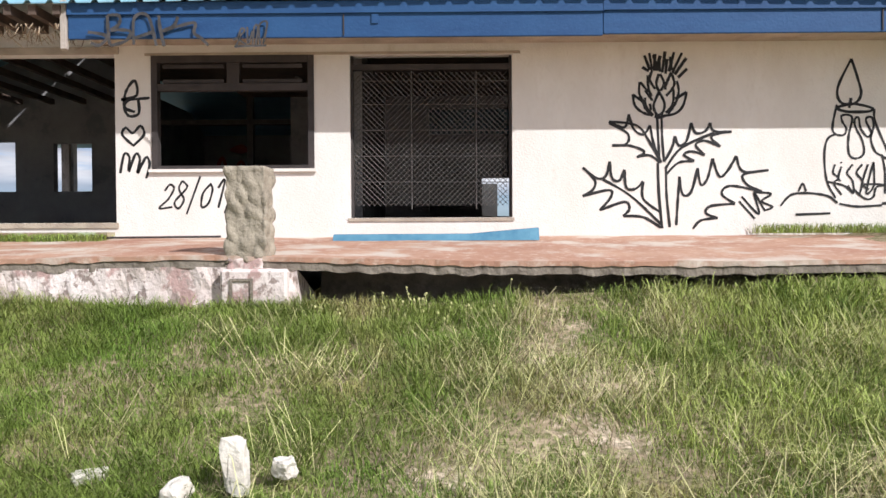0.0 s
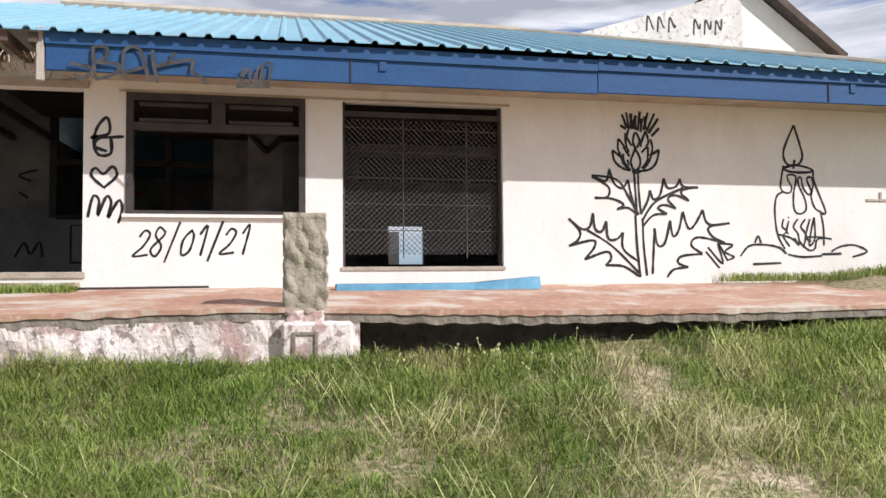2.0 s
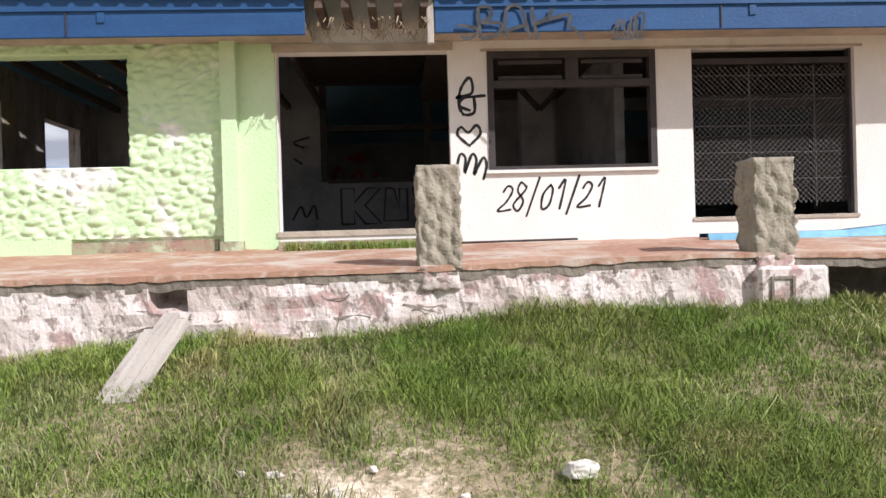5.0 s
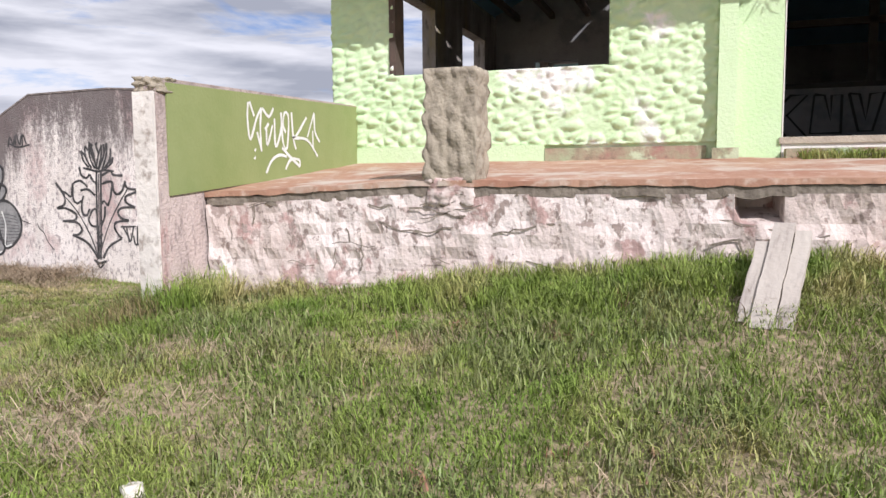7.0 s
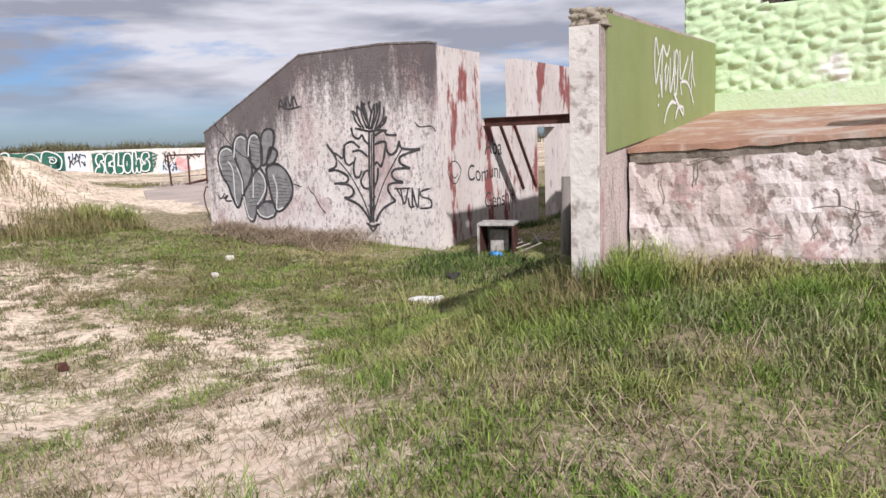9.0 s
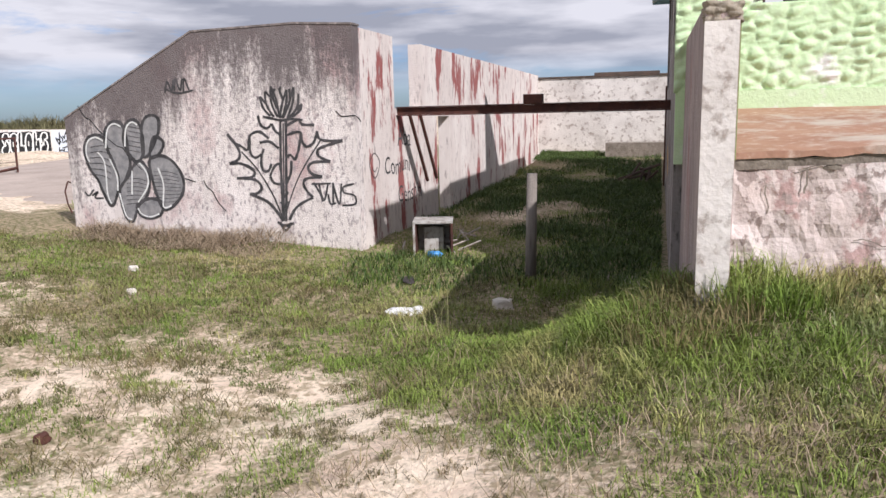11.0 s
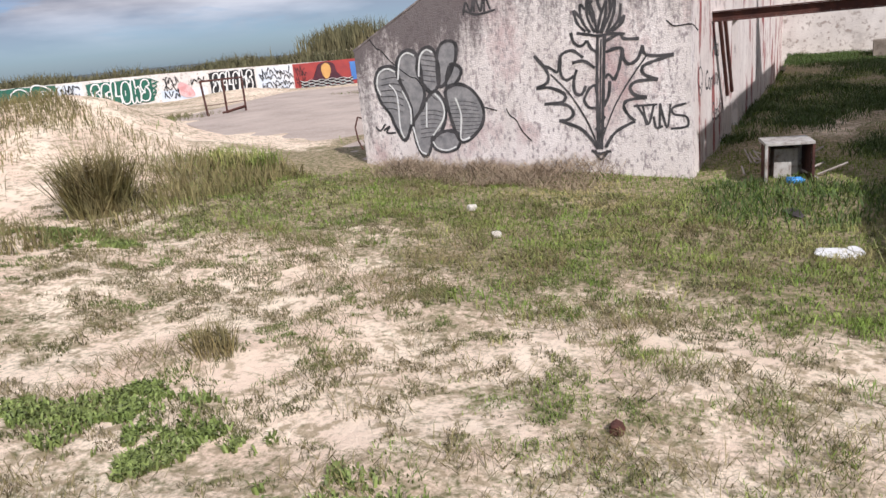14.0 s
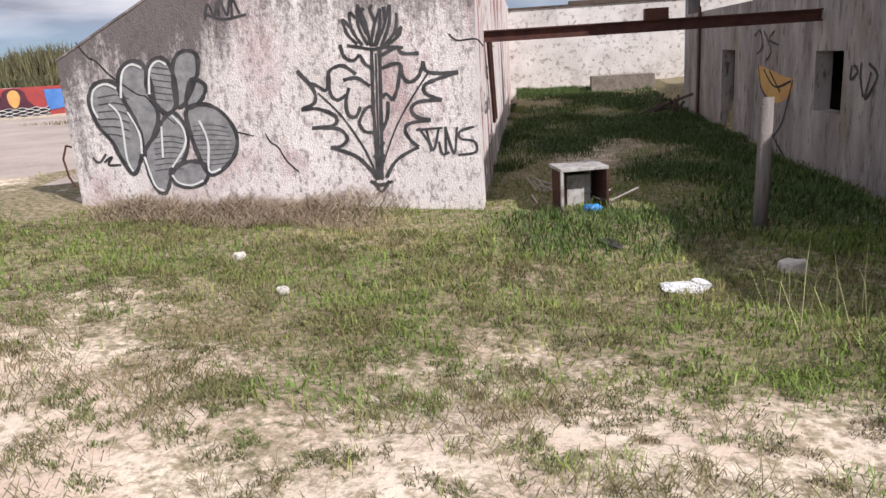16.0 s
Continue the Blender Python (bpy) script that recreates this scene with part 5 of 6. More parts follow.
b2 = boxes((-12.19, -7.98, 12.18, 12.30, 0.025, 0.04), (-12.19, -7.98, 12.18, 12.30, -0.10, -0.085), (-12.19, -7.98, 12.235, 12.245, -0.084, 0.024))
part("flange_and_web", at(beam, b2), RUST, beam)
piece("block", beam, RUST, (-10.25, -9.98, 12.16, 12.34, 0.041, 0.17), label="rusty iron block on the beam")
# two thin dark bars slanting down along the wall face
for y in (12.75, 13.3):
    bm = bmesh.new()
    rod(bm, (-12.17, y, -0.05), (-12.17, y + 0.9, -1.2), 0.03, 6)
    tagged(link("slant_bar", bm, RUST), "thin dark slanting bar on the yard wall", "bar", "leaning bars")
tagged(link("door_post", boxes((-8.26, -8.225, 18.6, 18.75, -2.2, 0.4)), RUST), "rusty upright against the side wall", "post")
tagged(link("wall_yard_step", boxes((-8.7, -8.23, 15.9, 17.0, -2.3, -1.78)), SLAB), "low concrete doorstep", "step", kind="structure")
tagged(link("yard_slab", boxes((-9.3, -8.23, 9.0, 13.2, -2.3, -1.9)), SLAB), "worn concrete strip along the side wall", "pavement", kind="structure")
sp = Spray(side(-8.225, -1))
spray_all(sp, 0.03, [(14.64, -0.649), (14.406, -1.01), (13.789, -1.169)], [(14.363, -0.706), (13.825, -0.931), (13.162, -0.83)], [(14.104, -0.715), (13.58, -0.993)], [(13.787, -1.179), (13.895, -1.544), (13.216, -1.866)], [(13.26, -1.118), (13.44, -1.399), (13.799, -1.637)], [(13.095, -0.814), (13.26, -1.118)], [(14.888, -0.227), (14.622, -0.154), (14.498, -0.387), (14.756, -0.492)], [(14.444, -0.158), (14.063, -0.439), (14.293, -0.592)], [(13.942, -0.17), (14.169, -0.289), (13.723, -0.366)], [(11.255, -0.586), (11.274, -0.737), (11.105, -0.657), (11.19, -0.584)], [(11.017, -0.552), (11.024, -0.709), (10.927, -0.907)], [(10.844, -0.56), (10.633, -0.685), (10.88, -0.923), (10.778, -0.648)])
sp.done(BLACK, wall_left, "black lines of a painted figure shape and scrawl")
Spray(side(-8.22, -1)).fill([(14.692, -0.677), (14.021, -0.713), (13.538, -0.772), (13.095, -0.814), (13.204, -1.02), (13.791, -1.154), (14.406, -1.01)]).done(YSPRAY, wall_left, "orange painted shape", "painting")

post = tagged(new("wooden_post"), "weathered grey fence post standing in grass", "post")
post.location = (-9.68, 9.3, -1.95)
bm = bmesh.new()
rod(bm, (0, 0, -0.2), (0.02, 0, 1.22), 0.064, 10, 0.056)
part("shaft", bm, POST, post, "", True)

# dead cooker lying in the yard
stove = thing("old_cooker", (-11.17, 10.6, -1.94), "burnt-out enamel cooker body with an open front", "cooker")
for nm, b, mt in (("back_panel", (-0.27, 0.27, 0.24, 0.26, 0.0, 0.52), ENAMEL), ("side_panel", (-0.29, -0.272, -0.25, 0.26, 0.0, 0.52), RUST), ("side_panel", (0.272, 0.29, -0.25, 0.26, 0.0, 0.52), RUST), ("base_panel", (-0.27, 0.27, -0.25, 0.238, 0.0, 0.02), RUST), ("top_panel", (-0.33, 0.33, -0.28, 0.28, 0.522, 0.56), ENAMEL), ("inner_box", (-0.16, 0.17, 0.0, 0.236, 0.03, 0.44), ENAMEL), ("corner_leg", (-0.33, -0.29, -0.28, -0.24, 0.0, 0.52), ENAMEL), ("corner_leg", (0.292, 0.33, -0.28, -0.24, 0.0, 0.52), RUST)):
    part(nm, bevelled(*b, 0.004), mt, stove)
stove.scale = (0.78, 0.82, 0.92)
stove.rotation_euler = (0, 0, radians(14))
bottle = tagged(new("plastic_jug"), "blue and white plastic jug lying by the cooker", "jug")
bottle.location = (-11.05, 10.25, -1.86)
bm = bmesh.new()
rod(bm, (-0.09, 0, 0.03), (0.06, 0, 0.03), 0.045, 10, 0.045)
rod(bm, (0.06, 0, 0.03), (0.1, 0, 0.03), 0.04, 10, 0.015)
part("body", bm, PLASTIC, bottle, "", True)


def lump(name, at3, size, mat, label, category, group="", seed=0, flat=1.0):
    bm = bmesh.new()
    bmesh.ops.create_icosphere(bm, subdivisions=3, radius=1)
    for q in bm.verts:
        p = q.co.copy()
        k = 1 + 0.35 * noise.noise(p * 1.1 + Vector((seed, 0, 0))) + 0.12 * noise.noise(p * 3.5 + Vector((0, seed, 0)))
        p = Vector([max(-0.72, min(0.72, c)) for c in p]) * k
        q.co = Vector((p.x * size[0], p.y * size[1], p.z * size[2] * flat))
    ob = link(name, bm, mat)
    ob.location = (*at3[:2], float(height(at3[0], at3[1])) + at3[2])
    ob.rotation_euler = (0, 0, seed)
    return tagged(ob, label, category, group)


for k, (u, y, sx, sy, sz, up) in enumerate(((1.02, 3.42, 0.075, 0.06, 0.16, 0.16), (0.78, 3.36, 0.085, 0.06, 0.055, 0.09), (1.22, 3.5, 0.07, 0.06, 0.06, 0.1), (0.28, 3.6, 0.11, 0.07, 0.04, 0.04))):
    lump("rubble_block", (u, y, up), (sx, sy, sz), RUBBLE, "pale broken masonry lump lying in grass", "rubble", "masonry rubble", 1.3 * k)
for k in range(16):
    a = random.Random(k + 50)
    lump("sand_clod", (-2.7 + a.uniform(-0.6, 0.6), 3.85 + a.uniform(-0.4, 0.35), 0.02), (0.018 + 0.03 * a.random(), 0.022, 0.018), RUBBLE, "pale sandy stone on bare ground", "stone", "stones on bare ground", 0.7 * k)
lump("rubble_block", (-1.6, 3.95, 0.05), (0.09, 0.07, 0.05), RUBBLE, "pale broken masonry lump lying in grass", "rubble", "masonry rubble", 3.1)
for k, (u, y, s) in enumerate(((-13.45, 7.53, 0.05), (-6.9, 3.0, 0.04), (-14.1, 8.4, 0.065), (-9.75, 8.15, 0.12), (-6.35, 3.3, 0.06), (-11.5, 4.3, 0.05))):
    lump("stone", (u, y, 0.03), (s, s * 0.8, s * 0.7), RUBBLE if k < 5 else RUST, "pale stone lying on the grass" if k < 5 else "dark stone lying on sand", "stone", "loose stones", 2.2 * k)
for k, (u, y, s) in enumerate(((-10.63, 7.75, 0.19), (-10.5, 7.82, 0.11))):
    lump("paper_litter", (u, y, 0.02), (s, s * 0.6, 0.035), PAPER, "crumpled white litter on the grass", "litter", "white litter", 5.0 * k)
lump("black_litter", (-11.0, 9.0, 0.02), (0.17, 0.09, 0.03), FRAME, "flat black scrap on the grass", "litter", "", 2.0)
bm = bmesh.new()
for k in range(9):
    a = random.Random(k)
    rod(bm, (-8.4 - 1.1 * a.random(), 18.4 + a.random(), -1.75), (-8.3 - 0.6 * a.random(), 18.6 + a.random(), -1.5 + 0.25 * a.random()), 0.03, 5)
tagged(link("burnt_debris", bm, DARKWOOD), "heap of charred planks by the side wall", "debris")
tagged(link("concrete_trough", boxes((-9.9, -8.2, 24.3, 25.0, -1.75, -1.05)), RIM), "rough brown concrete block by the far wall", "block")
bm = bmesh.new()
for k in range(22):
    a = random.Random(k + 9)
    u, y = -11.7 + 0.9 * a.random(), 10.4 + 1.4 * a.random()
    an = a.random() * 3
    rod(bm, (u, y, -1.83), (u + 0.3 * math.cos(an), y + 0.3 * math.sin(an), -1.80 + 0.1 * a.random()), 0.012, 4)
tagged(link("stick_litter", bm, WOOD), "broken sticks and scraps round the cooker", "debris", kind="stuff")

# board leaning on the terrace wall
board = tagged(new("leaning_board"), "weathered grey plank leaning on the terrace wall", "plank")
for a, b, z0, z1, d in ((-0.135, -0.055, 0.02, 0.80, 0.0), (-0.05, 0.06, 0.0, 0.84, 0.008), (0.065, 0.13, 0.05, 0.70, -0.006)):
    bm = bmesh.new()
    rows = []
    for k in range(15):
        z = z0 + (z1 - z0) * k / 14
        wob = 0.008 * noise.noise(Vector((a * 9, 0, z * 7)))
        end = 0.03 * noise.noise(Vector((a * 30, 3, 0))) if k == 14 else 0
        rows.append([bm.verts.new((p + wob * w, q + d, z + end * w)) for p, q, w in ((a, -0.022, 1), ((a + b) / 2, -0.028, -1), (b, -0.022, 1), (b, 0.022, 1), (a, 0.022, 1))])
    for p, q in zip(rows, rows[1:]):
        for n in range(5):
            bm.faces.new((p[n], p[(n + 1) % 5], q[(n + 1) % 5], q[n]))
    bm.faces.new(rows[0][::-1])
    bm.faces.new(rows[-1])
    part("split_strip", bm, WOOD, board)
lo, hi = Vector((-4.12, 5.02, -1.0)), Vector((-3.95, 5.74, -0.52))
board.matrix_world = Matrix.Translation(lo) @ (hi - lo).to_track_quat("Z", "Y").to_matrix().to_4x4()

# flashing lying on the terrace, thin pipe, debris
flash = tagged(new("metal_flashing"), "bent light blue metal flashing lying on the terrace", "flashing")
bm = bmesh.new()
prev = None
for k in range(13):
    u = 0.74 + 2.2 * k / 12
    up = 0.0 if u < 2.2 else 0.06 * (u - 2.2) / 0.7
    ring = [bm.verts.new((u, y, z)) for y, z in ((8.1 - 0.1 * up, -0.13), (8.14, -0.06 + up), (8.36, -0.055 + up), (8.37, -0.10 + up), (8.16, -0.085 + up))]
    if prev:
        for j in range(5):
            bm.faces.new((prev[j], ring[j], ring[(j + 1) % 5], prev[(j + 1) % 5]))
    prev = ring
part("folded_sheet", bm, TRIM, flash)
bm = bmesh.new()
rod(bm, (-3.2, 8.3, -0.09), (-0.55, 8.42, -0.075), 0.014, 6)
tagged(link("thin_pipe", bm, FRAME), "thin dark pipe lying along the terrace", "pipe")

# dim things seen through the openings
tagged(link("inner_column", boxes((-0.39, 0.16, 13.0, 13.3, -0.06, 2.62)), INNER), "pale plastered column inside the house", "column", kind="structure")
bm = bmesh.new()
rod(bm, (-0.6, 12.9, 2.66), (-0.09, 12.9, 2.1), 0.05, 6)
rod(bm, (-0.09, 12.9, 2.1), (0.46, 12.9, 2.66), 0.05, 6)
tagged(link("sagging_cable", bm, FRAME), "thick dark cable sagging from the ceiling", "cable")
tagged(link("white_outbuilding", boxes((2.4, 3.35, 21.5, 23.5, -1.5, 1.38)), WHITE), "small white outbuilding beyond the back window", "building")
tagged(link("inner_post", bevelled(1.24, 1.36, 15.9, 16.02, -0.06, 1.12, 0.01), CREAM), "pale stub of a post inside the house", "post")
# buildings beyond
gable = thing("gabled_building", (10.5, 18, 0), "white gabled building behind the roof, streaked plaster", "building")
part("front_wall", at(gable, prism([(7.0, 3.0), (7.0, 6.05), (10.85, 7.23), (12.05, 7.9), (12.05, 3.0)], "x", 18.0, 18.25)), FARWHITE, gable, "white wall with brown runs and small tags")
part("side_wall", at(gable, prism([(12.055, 0.0), (12.055, 7.85), (14.65, 6.0), (14.65, 0.0)], "x", 18.02, 25.0)), WHITE, gable)
part("roof", at(gable, prism([(11.85, 8.0), (12.06, 8.15), (15.0, 5.98), (14.95, 5.8), (12.05, 7.92)], "x", 17.7, 25.3)), DARKWOOD, gable, "brown roof edge")
for k in range(6):
    u = 9.3 + 0.31 * k + (0.4 if k > 2 else 0)
    sp = Spray(front(18.0))
    sp.line([(u, 6.35), (u + 0.04, 6.75), (u + 0.16, 6.5), (u + 0.2, 6.4 + 0.08 * k)], 0.05)
    t = sp.done(FADED, gable, "small black tag")
    t.matrix_parent_inverse = Matrix.Translation(-Vector(gable.location))
yellow = thing("yellow_building", (30, 45, 0), "far yellow building with a grey roof", "building")
YEL = material("yellow_plaster", (0.62, 0.52, 0.22), (0.55, 0.45, 0.2), 0.6, 0.9, 0.2, 10)
part("wall", boxes((1.0, 12, 0, 8, -1, 4.6)), YEL, yellow)
part("roof", boxes((0.6, 12.4, -0.4, 8.4, 4.6, 4.9)), CREAM, yellow)
for k in range(4):
    w = part("window", boxes((2 + 2.4 * k, 3.2 + 2.4 * k, -0.08, -0.01, 1.2, 2.9)), FRAME, yellow)
bm = bmesh.new()
rod(bm, (24.6, 30, -0.3), (24.6, 30, 7.2), 0.1, 8, 0.07)
tagged(link("utility_pole", bm, WOOD), "grey wooden utility pole beyond the house", "pole")

# ---- graffiti wall and slab across the sand ----
WL = [(-46.5, 17.5), (-43.0, 23.5), (-39.4, 28.1), (-34.8, 32.3), (-30.4, 35.0), (-24.0, 38.0)]
TOPZ = [-0.3, -0.28, -0.3, -0.44, -0.52, -0.6]
bm = bmesh.new()
prev = None
for (u, y), z in zip(WL, TOPZ):
    ring = [bm.verts.new(p) for p in ((u, y, -2.4), (u, y, z), (u - 0.15, y + 0.18, z), (u - 0.15, y + 0.18, -2.4))]
    if prev:
        for j in range(4):
            bm.faces.new((prev[j], ring[j], ring[(j + 1) % 4], prev[(j + 1) % 4]))
    else:
        bm.faces.new(ring)
    prev = ring
bm.faces.new(prev[::-1])
wall_murals = tagged(link("wall_murals", bm, FARWHITE), "long low wall covered in bright graffiti", "wall", kind="structure")
LEN = [0.0]
for (a, b), (c, d) in zip(WL, WL[1:]):
    LEN.append(LEN[-1] + math.hypot(c - a, d - b))


def along(u, v, d):
    k = max(i for i in range(len(LEN) - 1) if LEN[i] <= max(u, 0))
    f = (u - LEN[k]) / (LEN[k + 1] - LEN[k])
    (ax, ay), (bx, by) = WL[k], WL[k + 1]
    tx, ty = (bx - ax) / (LEN[k + 1] - LEN[k]), (by - ay) / (LEN[k + 1] - LEN[k])
    return (ax + (bx - ax) * f + ty * (d * 6), ay + (by - ay) * f - tx * (d * 6), v)


def zone(s, u0, u1, z0, z1):
    """Cut into short quads so that it follows the bends of the wall."""
    n = max(1, int((u1 - u0) / 0.5))
    for k in range(n):
        a, b = u0 + (u1 - u0) * k / n, u0 + (u1 - u0) * (k + 1) / n
        s.bm.faces.new([s.bm.verts.new(along(p, q, 0.002)) for p, q in ((a, z0), (b, z0), (b, z1), (a, z1))])
    return s


def along_out(u, v, d):
    return along(u, v, d + 0.006)


# fat letter shapes in a unit cell, leaning a little
FAT = {
    "S": [(0.95, 0.75), (0.8, 1.0), (0.25, 1.0), (0.0, 0.75), (0.2, 0.5), (0.45, 0.42), (0.1, 0.35), (-0.1, 0.12), (0.2, -0.02), (0.75, 0.0), (1.0, 0.28), (0.85, 0.55), (0.55, 0.66)],
    "C": [(1.0, 0.9), (0.6, 1.02), (0.15, 0.92), (-0.02, 0.5), (0.15, 0.1), (0.6, -0.04), (1.0, 0.12), (0.95, 0.36), (0.6, 0.4), (0.6, 0.6), (0.95, 0.66)],
    "L": [(0.05, 1.0), (0.5, 1.04), (0.52, 0.42), (0.95, 0.36), (1.02, 0.06), (0.6, -0.05), (0.1, 0.0), (0.0, 0.4)],
    "O": [(0.5, 1.02), (0.1, 0.86), (-0.03, 0.45), (0.15, 0.06), (0.5, -0.04), (0.88, 0.1), (1.03, 0.5), (0.9, 0.88)],
    "H": [(0.02, 1.0), (0.4, 1.04), (0.5, 0.66), (0.85, 0.72), (1.02, 0.4), (0.95, 0.0), (0.6, -0.04), (0.5, 0.22), (0.38, -0.02), (0.02, 0.0)],
    "P": [(0.0, 1.0), (0.6, 1.04), (1.0, 0.8), (0.9, 0.45), (0.5, 0.38), (0.95, -0.1), (0.45, -0.06), (0.0, 0.0)],
}


def fat_letters(u0, u1, word, zb, zt, ground_colour, fill, line, rise=0.0):
    """Fat letters over a dark ragged ground, each with a light outline and an inner stroke."""
    w = (u1 - u0) / len(word)
    g, f, o = Spray(along), Spray(along_out), Spray(lambda u, v, d: along(u, v, d + 0.012))
    for k, ch in enumerate(word):
        a, b = u0 + w * k, zb + rise * k
        g.fill([(a - 0.12, b - 0.08), (a - 0.14, zt + 0.05), (a + w * 0.5, zt + 0.1), (a + w + 0.12, zt + 0.04), (a + w + 0.12, b - 0.06), (a + w * 0.5, b - 0.12)], False, 0.003 + 0.0005 * (k % 3))
        pts = [(a + w * (0.04 + 0.92 * p) + 0.05 * (q - 0.5), b + (zt - b) * q) for p, q in FAT[ch]]
        f.fill(pts, True, 0.002 + 0.0006 * (k % 3))
        o.line(pts, 0.062, closed=True)
        o.line([(a + w * 0.4, b + 0.35 * (zt - b)), (a + w * 0.45, b + 0.6 * (zt - b))], 0.04)
    g.done(ground_colour, wall_murals, "dark painted ground behind the letters")
    f.done(fill, wall_murals, "dark letter fill")
    o.done(line, wall_murals, "white letter outline")


def scrawl(u0, u1, z0, z1, rows, size, mat, seed, w=0.04):
    """Rows of quick unreadable hand strokes."""
    a = random.Random(seed)
    sp = Spray(along_out)
    for r in range(rows):
        z = z1 - (z1 - z0) * (r + 0.5) / rows
        u = u0 + 0.1 * a.random()
        while u < u1 - size * 0.5:
            pts = [(u + size * (0.5 * k / 3 + 0.3 * (a.random() - 0.5)), z + size * (a.random() - 0.5) * 1.1) for k in range(5)]
            sp.line(pts, w)
            u += size * (0.55 + 0.3 * a.random())
    sp.done(mat, wall_murals, "small quick black scrawls")


PALEBLUE = material("pale_blue_wash", (0.52, 0.60, 0.68), (0.72, 0.73, 0.73), 1.2, 0.8, 0.0, c=(0.45, 0.52, 0.58))
PINK = material("pink_wash", (0.58, 0.28, 0.27), (0.70, 0.55, 0.53), 2.5, 0.8, 0.0, c=(0.35, 0.15, 0.16))
fat_letters(3.4, 8.1, "CHLOP", -1.75, -0.38, GSPRAY, GSPRAY, WSPRAY)
sp = Spray(lambda u, v, d: along(u, v, d + 0.02))
sp.line([(7.75, -0.72), (7.6, -0.62), (7.55, -0.78), (7.7, -0.85), (7.85, -0.72), (7.75, -0.55), (7.5, -0.55)], 0.05)
sp.done(WSPRAY, wall_murals, "white spiral")
zone(Spray(along), 8.25, 9.3, -1.9, -0.36).done(PALEBLUE, wall_murals, "pale blue wash")
scrawl(8.35, 9.2, -1.15, -0.4, 2, 0.36, BLACK, 3, 0.05)
fat_letters(9.6, 12.2, "SCLOHS", -1.52, -0.5, GSPRAY, GSPRAY, WSPRAY, 0.02)
sp = Spray(along_out)
for k in range(4):
    sp.line([(12.15, -0.5 - 0.2 * k), (12.35 + 0.12 * (k % 2), -0.52 - 0.2 * k), (12.62 - 0.08 * k, -0.62 - 0.2 * k), (12.3, -0.72 - 0.2 * k)], 0.06, sharp=True)
sp.done(GSPRAY, wall_murals, "dark jagged arrow edge")
zone(Spray(along), 12.65, 14.8, -1.75, -1.1).done(PALEBLUE, wall_murals, "pale blue wash")
scrawl(12.75, 13.6, -1.5, -0.5, 3, 0.34, BLACK, 5)
Spray(along_out).fill([(13.45, -1.25), (13.5, -0.85), (13.75, -0.8), (14.1, -1.1), (14.2, -1.45), (13.8, -1.5)]).done(PINK, wall_murals, "faded pink patch")
scrawl(14.0, 14.85, -0.95, -0.45, 1, 0.42, BLACK, 6, 0.05)
fat_letters(15.1, 17.0, "SCLOHS", -1.45, -0.55, BLACK, BLACK, WSPRAY)
zone(Spray(along), 17.25, 18.95, -1.85, -0.47).done(PALEBLUE, wall_murals, "pale blue wash")
scrawl(17.35, 18.9, -1.65, -0.55, 4, 0.34, BLACK, 9)
zone(Spray(along), 19.0, LEN[4] + 2.0, -1.8, -0.47).done(RSPRAY, wall_murals, "dark red painted panel")
scrawl(19.05, 19.7, -1.6, -0.6, 4, 0.25, BLACK, 11, 0.025)
# rounded dark shape with a pale oval, over wavy water lines
f = 20.62
Spray(along_out).fill([(f - 0.72, -1.5), (f - 0.5, -1.0), (f - 0.38, -0.62), (f, -0.5), (f + 0.4, -0.62), (f + 0.52, -1.0), (f + 0.75, -1.5)]).done(material("maroon_spray", (0.06, 0.02, 0.03), (0.1, 0.03, 0.04), 3, 0.7, 0.0), wall_murals, "dark maroon rounded shape")
Spray(lambda u, v, d: along(u, v, d + 0.010)).fill([(f - 0.23, -0.85), (f - 0.16, -0.65), (f + 0.02, -0.56), (f + 0.19, -0.65), (f + 0.25, -0.88), (f + 0.16, -1.18), (f, -1.32), (f - 0.16, -1.16)]).done(YSPRAY, wall_murals, "yellow oval shape")
sp, so = Spray(lambda u, v, d: along(u, v, d + 0.016)), Spray(lambda u, v, d: along(u, v, d + 0.02))
for k in range(5):
    pts = [(f - 1.3 + 0.26 * i, -1.38 - 0.075 * k + 0.035 * (-1) ** (i + k)) for i in range(11)]
    sp.line(pts, 0.09)
    so.line([(p, q + 0.04) for p, q in pts], 0.018)
sp.done(BLACK, wall_murals, "wavy dark water lines")
so.done(WSPRAY, wall_murals, "thin white water lines")
Spray(along_out).fill([(f + 1.25, -1.5), (f + 1.2, -0.6), (f + 2.0, -0.62), (f + 1.95, -1.4)], False).done(BSPRAY, wall_murals, "blue painted panel")

